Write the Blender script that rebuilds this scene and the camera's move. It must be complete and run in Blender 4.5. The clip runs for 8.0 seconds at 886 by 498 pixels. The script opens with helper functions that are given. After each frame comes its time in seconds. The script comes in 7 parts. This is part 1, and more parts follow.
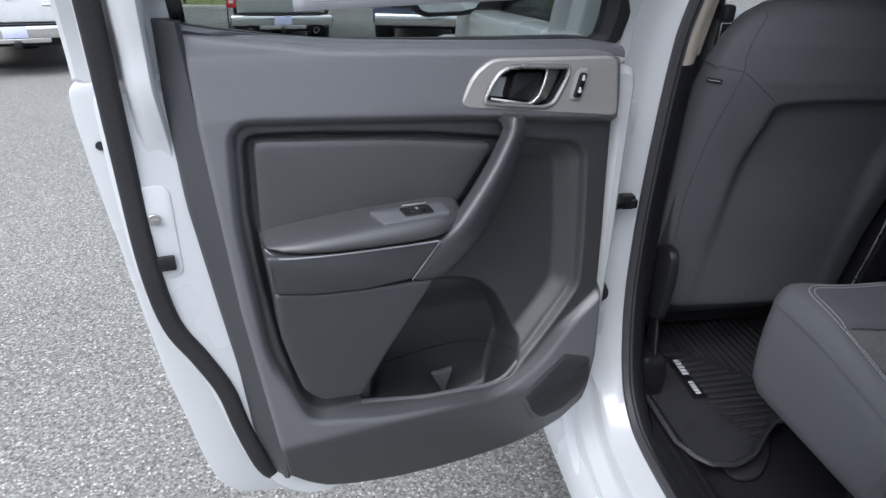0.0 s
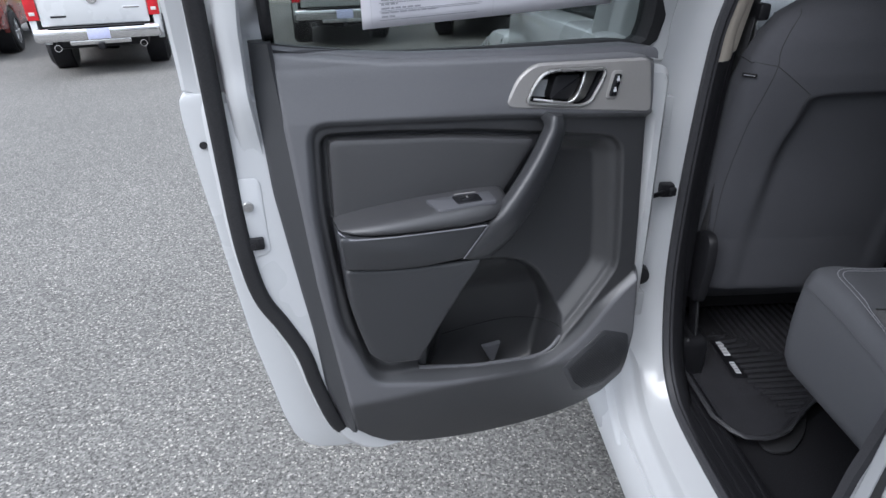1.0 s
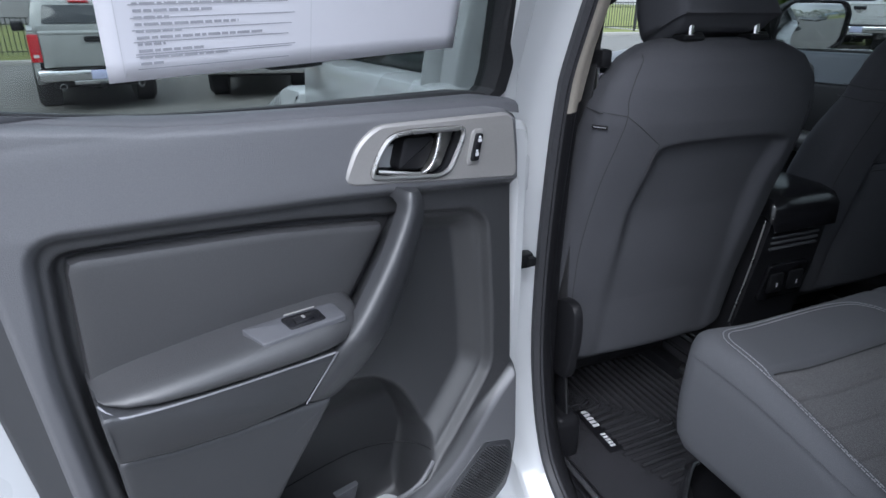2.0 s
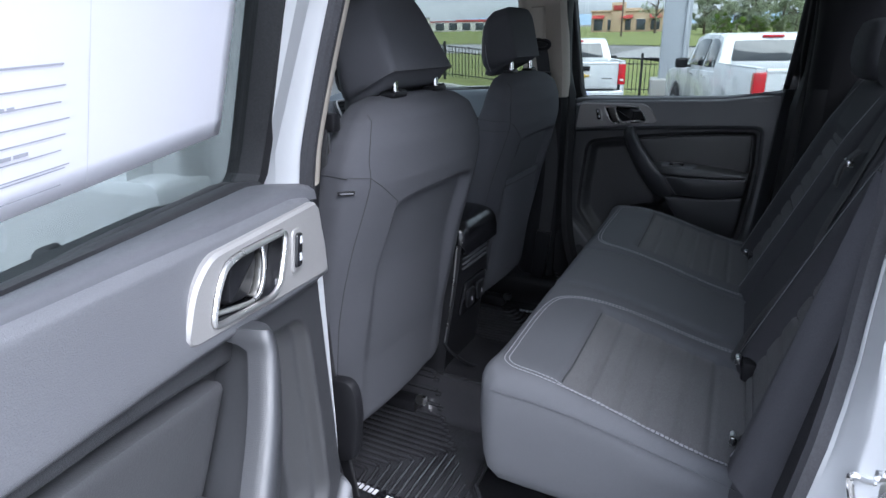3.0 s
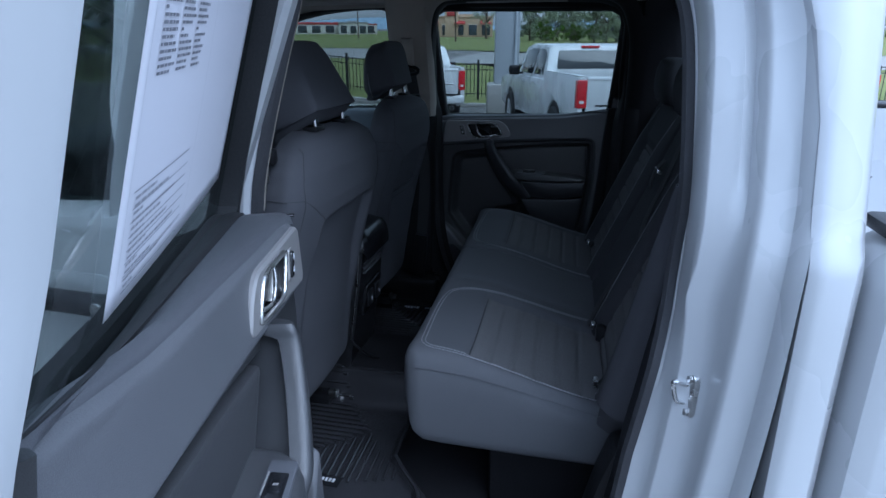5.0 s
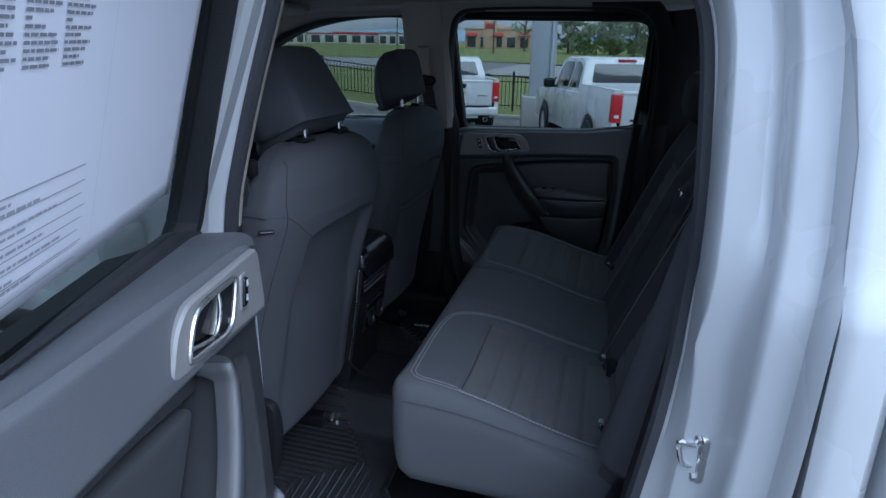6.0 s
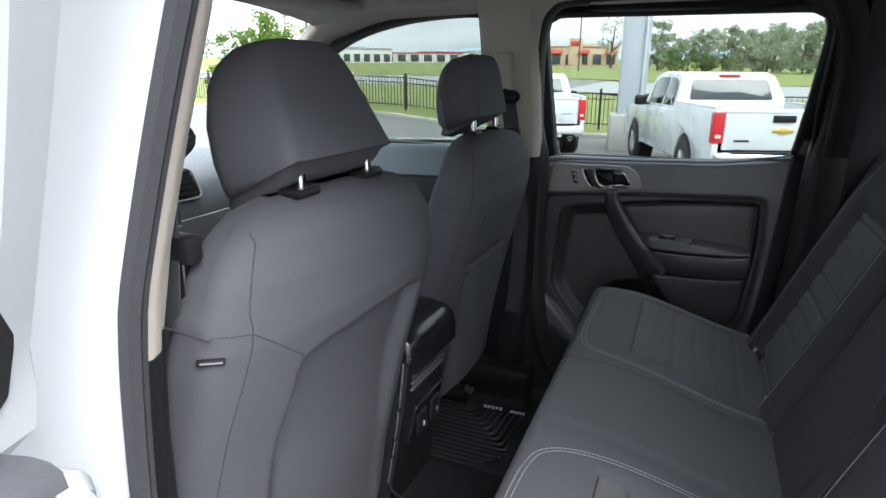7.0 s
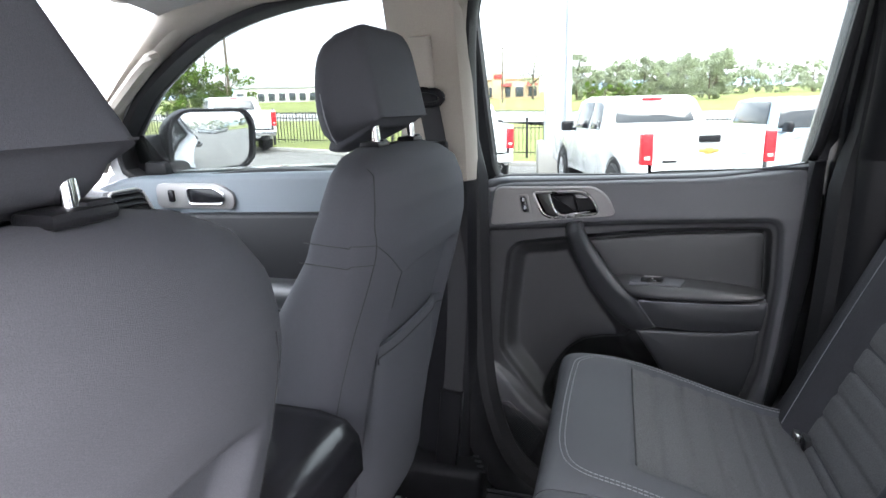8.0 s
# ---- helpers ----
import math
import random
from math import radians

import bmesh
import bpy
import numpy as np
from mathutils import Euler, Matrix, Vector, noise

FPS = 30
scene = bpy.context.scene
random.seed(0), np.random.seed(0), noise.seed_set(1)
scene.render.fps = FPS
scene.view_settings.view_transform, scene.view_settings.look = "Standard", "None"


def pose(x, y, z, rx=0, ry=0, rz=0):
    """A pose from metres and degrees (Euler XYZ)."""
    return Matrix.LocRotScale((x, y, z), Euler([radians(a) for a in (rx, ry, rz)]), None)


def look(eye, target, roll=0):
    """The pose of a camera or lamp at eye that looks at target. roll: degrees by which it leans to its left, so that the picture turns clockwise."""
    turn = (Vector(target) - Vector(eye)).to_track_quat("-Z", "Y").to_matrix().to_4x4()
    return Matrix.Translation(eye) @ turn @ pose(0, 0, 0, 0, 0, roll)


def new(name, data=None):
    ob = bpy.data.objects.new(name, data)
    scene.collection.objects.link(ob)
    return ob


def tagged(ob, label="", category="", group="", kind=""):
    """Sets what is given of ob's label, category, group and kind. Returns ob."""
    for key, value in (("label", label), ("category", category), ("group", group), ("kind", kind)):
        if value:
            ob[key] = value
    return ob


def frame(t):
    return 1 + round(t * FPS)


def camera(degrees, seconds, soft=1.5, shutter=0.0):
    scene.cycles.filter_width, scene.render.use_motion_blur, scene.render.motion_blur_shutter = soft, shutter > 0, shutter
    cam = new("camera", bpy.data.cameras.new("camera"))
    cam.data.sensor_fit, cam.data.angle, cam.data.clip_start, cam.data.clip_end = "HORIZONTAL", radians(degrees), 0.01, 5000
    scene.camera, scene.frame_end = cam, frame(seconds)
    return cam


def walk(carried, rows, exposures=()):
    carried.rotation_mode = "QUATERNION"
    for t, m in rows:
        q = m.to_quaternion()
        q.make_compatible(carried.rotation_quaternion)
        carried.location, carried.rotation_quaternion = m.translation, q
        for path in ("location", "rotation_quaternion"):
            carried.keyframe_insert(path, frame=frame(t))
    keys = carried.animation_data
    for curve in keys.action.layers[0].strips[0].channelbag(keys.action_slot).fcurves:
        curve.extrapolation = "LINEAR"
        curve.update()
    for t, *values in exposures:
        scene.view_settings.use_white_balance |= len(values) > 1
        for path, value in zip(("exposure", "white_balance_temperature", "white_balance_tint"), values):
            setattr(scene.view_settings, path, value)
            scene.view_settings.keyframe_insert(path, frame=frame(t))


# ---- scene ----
cam = camera(71.8, 8.0)
PATH = [
    (0, (-1.293, -1.029, 1.475), (-1.025, 0.747, 0.595), 1.4),
    (0.5, (-1.291, -1.112, 1.507), (-1.149, 0.664, 0.598), 0.0),
    (1, (-1.292, -1.143, 1.521), (-1.215, 0.635, 0.608), -1.1),
    (1.5, (-1.294, -1.096, 1.515), (-1.147, 0.696, 0.64), -0.5),
    (2, (-1.301, -0.855, 1.477), (-0.587, 0.851, 0.717), 0.5),
    (2.2, (-1.3, -0.746, 1.48), (-0.286, 0.827, 0.778), -0.1),
    (3.3, (-1.494, -0.561, 1.526), (0.264, 0.131, 0.871), -0.2),
    (3.5, (-1.528, -0.545, 1.542), (0.259, 0.069, 0.888), 0.1),
    (4, (-1.629, -0.535, 1.568), (0.195, -0.032, 0.921), -0.3),
    (4.5, (-1.685, -0.532, 1.58), (0.163, -0.11, 0.943), -0.3),
    (5.8, (-1.613, -0.585, 1.595), (0.219, -0.096, 0.959), 1.0),
    (6, (-1.563, -0.59, 1.582), (0.265, -0.058, 0.971), 0.9),
    (6.5, (-1.381, -0.57, 1.575), (0.409, 0.075, 0.959), 1.0),
    (7, (-1.068, -0.434, 1.555), (0.687, 0.344, 0.994), 0.3),
    (7.5, (-0.738, -0.335, 1.488), (1.043, 0.447, 1.021), -0.9),
    (8, (-0.595, -0.294, 1.472), (1.26, 0.299, 1.014), -1.5),
]
EXPOSURES = [(0.0, 1.14, 6000, 10), (0.6, 0.95, 5950, 10), (1.5, 0.86, 5880, 11), (2.0, 1.25, 5750, 10), (2.2, 1.65, 5900, 10), (3.3, 2.1, 5600, 12), (3.7, 2.0, 5500, 12), (4.0, 1.58, 5250, 12), (4.5, 0.84, 4750, 9), (6.0, 0.78, 4900, 8),
             (6.5, 1.20, 5250, 8), (7.0, 2.6, 6150, 8), (7.2, 2.7, 6250, 9), (7.5, 3.5, 6400, 14), (8.0, 3.8, 6300, 15)]
walk(cam, [(t, look(e, g, r)) for t, e, g, r in PATH], exposures=EXPOSURES)

# ---- world, sun ----
world = bpy.data.worlds.new("overcast")
scene.world = world
world.use_nodes = True
wn, wl = world.node_tree.nodes, world.node_tree.links
wn.clear()
sky = wn.new("ShaderNodeTexSky")
sky.sky_type, sky.sun_disc, sky.sun_elevation, sky.sun_rotation = "NISHITA", False, radians(50), radians(219)
sky.air_density, sky.dust_density = 1.2, 3.0
geo = wn.new("ShaderNodeTexCoord")
stretch = wn.new("ShaderNodeMapping")
stretch.inputs["Scale"].default_value = (1.6, 1.6, 6.0)
cloud = wn.new("ShaderNodeTexNoise")
cloud.inputs["Scale"].default_value, cloud.inputs["Detail"].default_value = 1.5, 6.0
tone = wn.new("ShaderNodeValToRGB")
tone.color_ramp.elements[0].position, tone.color_ramp.elements[0].color = 0.30, (4.2, 4.5, 5.0, 1)
tone.color_ramp.elements[1].position, tone.color_ramp.elements[1].color = 0.66, (9.6, 9.7, 9.8, 1)
cover = wn.new("ShaderNodeMixRGB")
cover.inputs[0].default_value = 0.86
back = wn.new("ShaderNodeBackground")
back.inputs["Strength"].default_value = 0.125
wout = wn.new("ShaderNodeOutputWorld")
wl.new(geo.outputs["Generated"], stretch.inputs["Vector"])
wl.new(stretch.outputs["Vector"], cloud.inputs["Vector"])
wl.new(cloud.outputs["Fac"], tone.inputs["Fac"])
wl.new(sky.outputs["Color"], cover.inputs[1])
wl.new(tone.outputs["Color"], cover.inputs[2])
split = wn.new("ShaderNodeSeparateXYZ")
dome = wn.new("ShaderNodeMapRange")
dome.inputs["From Min"].default_value, dome.inputs["From Max"].default_value = 0.0, 1.0
dome.inputs["To Min"].default_value, dome.inputs["To Max"].default_value = 0.55, 1.65
shade = wn.new("ShaderNodeVectorMath")
shade.operation = "SCALE"
wl.new(geo.outputs["Generated"], split.inputs["Vector"])
wl.new(split.outputs["Z"], dome.inputs["Value"])
wl.new(cover.outputs["Color"], shade.inputs[0])
wl.new(dome.outputs["Result"], shade.inputs["Scale"])
wl.new(shade.outputs["Vector"], back.inputs["Color"])
wl.new(back.outputs["Background"], wout.inputs["Surface"])
sun = new("sun", bpy.data.lights.new("sun", "SUN"))
sun.data.energy, sun.data.angle, sun.data.color = 1.5, radians(40), (1.0, 0.97, 0.93)
sun.matrix_world = look((-18, -22, 34), (0, 0, 0))


# ---- materials ----
def material(name, color, rough=0.5, metal=0.0, grain=0.0, grain_scale=200.0, bump=0.0, bump_scale=300.0,
             spread=0.0, spread_scale=3.0, coat=0.0, spec=0.5, rand=0.0, second=None, aniso=None, grain_mix=0.55):
    """A surface with fine grain, wider stains and relief, all by object coordinates in metres."""
    m = bpy.data.materials.new(name)
    m.use_nodes = True
    n, l = m.node_tree.nodes, m.node_tree.links
    b = n["Principled BSDF"]
    b.inputs["Roughness"].default_value, b.inputs["Metallic"].default_value = rough, metal
    b.inputs["Coat Weight"].default_value, b.inputs["Specular IOR Level"].default_value = coat, spec
    b.inputs["Coat Roughness"].default_value = 0.06
    tc = n.new("ShaderNodeTexCoord")
    mp = n.new("ShaderNodeMapping")
    if aniso:
        mp.inputs["Scale"].default_value = aniso
    l.new(tc.outputs["Object"], mp.inputs["Vector"])
    col = n.new("ShaderNodeRGB")
    col.outputs[0].default_value = (*color, 1)
    last = col.outputs[0]

    def layer(amount, scale, detail, other, mixed=0.55):
        nonlocal last
        t = n.new("ShaderNodeTexNoise")
        t.inputs["Scale"].default_value, t.inputs["Detail"].default_value = scale, detail
        l.new(mp.outputs["Vector"], t.inputs["Vector"])
        r = n.new("ShaderNodeValToRGB")
        r.color_ramp.elements[0].position, r.color_ramp.elements[1].position = 0.35, 0.68
        l.new(t.outputs["Fac"], r.inputs["Fac"])
        mix = n.new("ShaderNodeMixRGB")
        lo = [max(0.0, c * (1 - amount)) for c in color]
        hi = other or [min(1.0, c * (1 + amount)) for c in color]
        a = n.new("ShaderNodeMixRGB")
        a.inputs[1].default_value, a.inputs[2].default_value = (*lo, 1), (*hi, 1)
        l.new(r.outputs["Color"], a.inputs[0])
        mix.inputs[0].default_value = mixed
        l.new(last, mix.inputs[1])
        l.new(a.outputs["Color"], mix.inputs[2])
        last = mix.outputs["Color"]
        return t

    if spread:
        s = layer(spread, spread_scale, 4.0, second)
        rr = n.new("ShaderNodeMapRange")
        rr.inputs["To Min"].default_value, rr.inputs["To Max"].default_value = max(0.02, rough - 0.08), min(1.0, rough + 0.08)
        l.new(s.outputs["Fac"], rr.inputs["Value"])
        l.new(rr.outputs["Result"], b.inputs["Roughness"])
    if grain:
        layer(grain, grain_scale, 2.0, None, grain_mix)
    if rand:
        oi = n.new("ShaderNodeObjectInfo")
        hv = n.new("ShaderNodeHueSaturation")
        mr = n.new("ShaderNodeMapRange")
        mr.inputs["To Min"].default_value, mr.inputs["To Max"].default_value = 1 - rand, 1 + rand
        l.new(oi.outputs["Random"], mr.inputs["Value"])
        l.new(mr.outputs["Result"], hv.inputs["Value"])
        l.new(last, hv.inputs["Color"])
        last = hv.outputs["Color"]
    l.new(last, b.inputs["Base Color"])
    if bump:
        t = n.new("ShaderNodeTexNoise")
        t.inputs["Scale"].default_value, t.inputs["Detail"].default_value = bump_scale, 3.0
        l.new(mp.outputs["Vector"], t.inputs["Vector"])
        bp = n.new("ShaderNodeBump")
        bp.inputs["Strength"].default_value, bp.inputs["Distance"].default_value = bump, 0.002
        l.new(t.outputs["Fac"], bp.inputs["Height"])
        l.new(bp.outputs["Normal"], b.inputs["Normal"])
    return m


def pane(name, tint):
    """Thin tinted glass: it lets light through, and mirrors more at a slant."""
    m = bpy.data.materials.new(name)
    m.use_nodes = True
    n, l = m.node_tree.nodes, m.node_tree.links
    n.remove(n["Principled BSDF"])
    tr, gl, mx, lw = n.new("ShaderNodeBsdfTransparent"), n.new("ShaderNodeBsdfGlossy"), n.new("ShaderNodeMixShader"), n.new("ShaderNodeLayerWeight")
    pw, ma = n.new("ShaderNodeMath"), n.new("ShaderNodeMath")
    pw.operation, ma.operation = "POWER", "MULTIPLY_ADD"
    pw.inputs[1].default_value, ma.inputs[1].default_value, ma.inputs[2].default_value = 5.0, 0.6, 0.022
    lw.inputs["Blend"].default_value = 0.5
    tr.inputs["Color"].default_value = (*tint, 1)
    gl.inputs["Roughness"].default_value = 0.0
    l.new(lw.outputs["Facing"], pw.inputs[0])
    l.new(pw.outputs["Value"], ma.inputs[0])
    l.new(ma.outputs["Value"], mx.inputs["Fac"])
    l.new(tr.outputs["BSDF"], mx.inputs[1])
    l.new(gl.outputs["BSDF"], mx.inputs[2])
    l.new(mx.outputs["Shader"], n["Material Output"].inputs["Surface"])
    return m


def leafy(m, amount=0.55):
    """Lets light through leaves."""
    n, l = m.node_tree.nodes, m.node_tree.links
    b = n["Principled BSDF"]
    t, x = n.new("ShaderNodeBsdfTranslucent"), n.new("ShaderNodeMixShader")
    x.inputs["Fac"].default_value = amount
    l.new(b.inputs["Base Color"].links[0].from_socket, t.inputs["Color"])
    l.new(b.outputs["BSDF"], x.inputs[1])
    l.new(t.outputs["BSDF"], x.inputs[2])
    l.new(x.outputs["Shader"], n["Material Output"].inputs["Surface"])
    return m


def tone_and_shade(m, share):
    """Darkens the base colour by the mesh's zones: a darker plastic, and shade painted in low down and in the pocket.
    """
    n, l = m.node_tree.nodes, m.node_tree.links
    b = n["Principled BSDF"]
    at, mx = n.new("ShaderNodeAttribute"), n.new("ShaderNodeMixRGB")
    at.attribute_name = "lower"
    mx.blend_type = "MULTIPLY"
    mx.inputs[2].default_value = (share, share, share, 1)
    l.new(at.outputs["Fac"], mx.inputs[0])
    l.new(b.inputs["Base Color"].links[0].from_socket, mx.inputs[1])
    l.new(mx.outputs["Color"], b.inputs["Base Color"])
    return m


WHITE = material("white paint", (0.47, 0.48, 0.495), 0.28, coat=0.6, spread=0.012, spread_scale=2, bump=0.01, bump_scale=900)
WHITE_PARKED = material("bright white paint", (0.59, 0.60, 0.61), 0.28, coat=0.6, spread=0.03, spread_scale=2, bump=0.01, bump_scale=900)
PLASTIC = material("charcoal moulded plastic", (0.082, 0.083, 0.092), 0.42, grain=0.12, grain_scale=900, bump=0.28, bump_scale=1100, spread=0.10, spread_scale=6)
PANEL = tone_and_shade(material("charcoal door panel plastic", (0.108, 0.109, 0.118), 0.40, spec=0.7, grain=0.12, grain_scale=900, bump=0.30, bump_scale=900, spread=0.08, spread_scale=6), 0.22)
PLASTIC_DARK = material("black moulded plastic", (0.013, 0.013, 0.015), 0.40, spec=0.22, grain=0.2, grain_scale=800, bump=0.2, bump_scale=900, spread=0.15, spread_scale=6)
PLASTIC_LOW = material("black grained plastic", (0.038, 0.039, 0.043), 0.38, spec=0.65, grain=0.12, grain_scale=900, bump=0.25, bump_scale=1100, spread=0.10, spread_scale=6)
SOFT = material("charcoal vinyl", (0.043, 0.043, 0.046), 0.44, spec=0.7, grain=0.15, grain_scale=900, bump=0.18, bump_scale=700, spread=0.10, spread_scale=5)
GLOSS = material("gloss black plastic", (0.010, 0.010, 0.012), 0.24, spread=0.1, spread_scale=8)
CLOTH = material("charcoal seat cloth", (0.074, 0.075, 0.085), 0.85, grain=0.16, grain_scale=1100, bump=0.28, bump_scale=1200, spread=0.14, spread_scale=7, spec=0.25)
CLOTH_BENCH = material("slate grey bench cloth", (0.080, 0.082, 0.091), 0.78, grain=0.16, grain_scale=1100, bump=0.28, bump_scale=1200, spread=0.10, spread_scale=7, spec=0.3)
CLOTH_RIB = material("ribbed grey seat cloth", (0.110, 0.109, 0.114), 0.9, grain=0.45, grain_scale=700, bump=0.6, bump_scale=800, spread=0.12, spread_scale=9, spec=0.2)
# Bench backrest cloth: a darker copy with the cab's shade put into its colour.
CLOTH_SHADED = material("bench cloth with painted shade", (0.046, 0.046, 0.053), 0.82, grain=0.3, grain_scale=900, bump=0.4, bump_scale=1200, spread=0.12, spread_scale=7, spec=0.25)
THREAD = material("pale grey thread", (0.21, 0.21, 0.23), 0.8, grain=0.2, grain_scale=500)
SEAM = material("dark seam thread", (0.036, 0.036, 0.039), 0.9, grain=0.2, grain_scale=500)
RUBBER = material("black rubber", (0.024, 0.024, 0.026), 0.55, spec=0.22, grain=0.2, grain_scale=400, bump=0.15, bump_scale=500, spread=0.25, spread_scale=9)
# Lighter copy of the black rubber: sky light on the seal is put into its colour.
SEAL_LIT = material("black rubber seal with painted light", (0.045, 0.045, 0.050), 0.45, spec=0.22, grain=0.2, grain_scale=400, bump=0.12, bump_scale=500, spread=0.2, spread_scale=9)
LINER = material("black moulded floor liner", (0.034, 0.034, 0.038), 0.21, spec=0.8, grain=0.2, grain_scale=500, bump=0.10, bump_scale=700, spread=0.3, spread_scale=12)
CARPET = material("black carpet", (0.014, 0.014, 0.016), 0.97, grain=0.5, grain_scale=350, bump=0.8, bump_scale=400, spec=0.1)
SILVER = material("satin silver trim", (0.31, 0.30, 0.295), 0.50, metal=0.4, grain=0.08, grain_scale=900, bump=0.08, bump_scale=1200, spread=0.05, spread_scale=9)
BRIGHT = material("bright satin silver", (0.62, 0.61, 0.60), 0.28, metal=0.9, spread=0.05, spread_scale=20)
SMOKED = material("smoked chrome", (0.26, 0.255, 0.245), 0.36, metal=0.9, spread=0.05, spread_scale=20)
CHROME = material("chrome", (0.78, 0.78, 0.79), 0.10, metal=1.0, spread=0.04, spread_scale=20)
STEEL = material("plain steel", (0.5, 0.5, 0.5), 0.28, metal=1.0, spread=0.1, spread_scale=30, grain=0.1, grain_scale=300)
BEIGE = material("stone grey pillar trim", (0.40, 0.36, 0.31), 0.75, grain=0.1, grain_scale=600, bump=0.3, bump_scale=900, spread=0.05, spread_scale=6)
LINING = material("pale grey headliner cloth", (0.46, 0.44, 0.41), 0.95, grain=0.15, grain_scale=900, bump=0.5, bump_scale=1000, spread=0.05, spread_scale=5, spec=0.1)
BELT = material("black webbing", (0.032, 0.032, 0.035), 0.75, grain=0.3, grain_scale=900, bump=0.5, bump_scale=900)
PAPER = material("white paper", (0.72, 0.71, 0.76), 0.85, spread=0.02, spread_scale=6, spec=0.1)
INK = material("grey print", (0.22, 0.22, 0.25), 0.9, spread=0.2, spread_scale=60)
INK_MID = material("mid grey print", (0.36, 0.36, 0.40), 0.9, spread=0.15, spread_scale=60)
INK_PALE = material("pale print", (0.55, 0.55, 0.58), 0.9, spread=0.1, spread_scale=60)
# The trim's blue is sky reflection, put into the base colour.
DOORBLUE = material("door trim with painted sky reflection", (0.145, 0.17, 0.195), 0.45, grain=0.1, grain_scale=700, bump=0.2, bump_scale=800, spread=0.06, spread_scale=6)
ASPHALT = material("weathered asphalt", (0.160, 0.155, 0.147), 0.92, grain=0.6, grain_scale=60, grain_mix=0.5, bump=1.0, bump_scale=110, spread=0.22, spread_scale=0.7, spec=0.3)


def stones(m, scale, share=0.8):
    """Sets small pale and dark stones, cell by cell, into a surface."""
    n, l = m.node_tree.nodes, m.node_tree.links
    b = n["Principled BSDF"]
    old = b.inputs["Base Color"].links[0].from_socket
    tc, vo, sp, rp, mx = n.new("ShaderNodeTexCoord"), n.new("ShaderNodeTexVoronoi"), n.new("ShaderNodeSeparateColor"), n.new("ShaderNodeValToRGB"), n.new("ShaderNodeMixRGB")
    vo.inputs["Scale"].default_value = scale
    el = rp.color_ramp.elements
    el[0].position, el[0].color = 0.0, (0.28, 0.28, 0.28, 1)
    el[1].position, el[1].color = 1.0, (2.6, 2.55, 2.4, 1)
    for q, c in ((0.30, 0.70), (0.62, 0.95), (0.90, 1.25)):
        e = el.new(q)
        e.color = (c, c, c, 1)
    mx.blend_type = "MULTIPLY"
    mx.inputs[0].default_value = share
    l.new(tc.outputs["Object"], vo.inputs["Vector"])
    l.new(vo.outputs["Color"], sp.inputs["Color"])
    l.new(sp.outputs["Red"], rp.inputs["Fac"])
    l.new(old, mx.inputs[1])
    l.new(rp.outputs["Color"], mx.inputs[2])
    l.new(mx.outputs["Color"], b.inputs["Base Color"])


stones(ASPHALT, 135.0)
ROAD = material("pale road", (0.24, 0.235, 0.225), 0.93, grain=0.3, grain_scale=20, spread=0.15, spread_scale=0.2)
GRASS = material("mown grass", (0.15, 0.175, 0.055), 0.95, grain=0.5, grain_scale=9, bump=1.0, bump_scale=20, spread=0.35, spread_scale=0.25, second=(0.27, 0.25, 0.11), spec=0.15)
CONCRETE = material("pale concrete", (0.36, 0.35, 0.33), 0.9, grain=0.25, grain_scale=60, bump=0.4, bump_scale=90, spread=0.2, spread_scale=1.5)
COLUMN = material("pale grey painted column", (0.40, 0.42, 0.45), 0.5, grain=0.05, grain_scale=40, spread=0.08, spread_scale=0.8)
IRON = material("black painted iron", (0.02, 0.02, 0.022), 0.5, grain=0.2, grain_scale=60, spread=0.2, spread_scale=2)
CARGLASS = material("dark vehicle glass", (0.02, 0.024, 0.028), 0.06, spread=0.1, spread_scale=2, coat=0.4)
TYRE = material("tyre rubber", (0.018, 0.018, 0.019), 0.8, grain=0.3, grain_scale=80, bump=0.4, bump_scale=90, spread=0.2, spread_scale=6)
RIM = material("alloy", (0.45, 0.45, 0.46), 0.32, metal=0.9, spread=0.1, spread_scale=9)
REDLAMP = material("red lamp lens", (0.50, 0.012, 0.02), 0.18, coat=0.6, spread=0.25, spread_scale=8)
CLEARLAMP = material("clear lamp lens", (0.65, 0.62, 0.60), 0.15, coat=0.6, spread=0.1, spread_scale=12)
GOLD = material("gold badge", (0.62, 0.44, 0.12), 0.3, metal=0.6, spread=0.1, spread_scale=20)
REDPAINT = material("dark red paint", (0.22, 0.025, 0.02), 0.28, coat=0.6, spread=0.05, spread_scale=4)
BLUEPAINT = material("silver blue paint", (0.42, 0.50, 0.58), 0.3, coat=0.6, spread=0.04, spread_scale=4)
NAVY = material("dark blue paint", (0.03, 0.04, 0.09), 0.3, coat=0.6, spread=0.05, spread_scale=4)
PEWTER = material("pewter paint", (0.30, 0.31, 0.30), 0.3, coat=0.6, spread=0.05, spread_scale=4)
PLATE = material("plate enamel", (0.50, 0.52, 0.72), 0.4, spread=0.1, spread_scale=30)
STUCCO = material("tan stucco", (0.46, 0.34, 0.23), 0.9, grain=0.1, grain_scale=3, spread=0.1, spread_scale=0.3)
REDROOF = material("brick red metal", (0.36, 0.045, 0.04), 0.6, spread=0.15, spread_scale=0.4)
PALEWALL = material("off white wall", (0.62, 0.60, 0.55), 0.85, spread=0.1, spread_scale=0.3)
GREYROOF = material("grey roof", (0.30, 0.30, 0.30), 0.8, spread=0.1, spread_scale=0.3)
SHOPGLASS = material("shop window", (0.05, 0.06, 0.07), 0.15, spread=0.3, spread_scale=0.7)
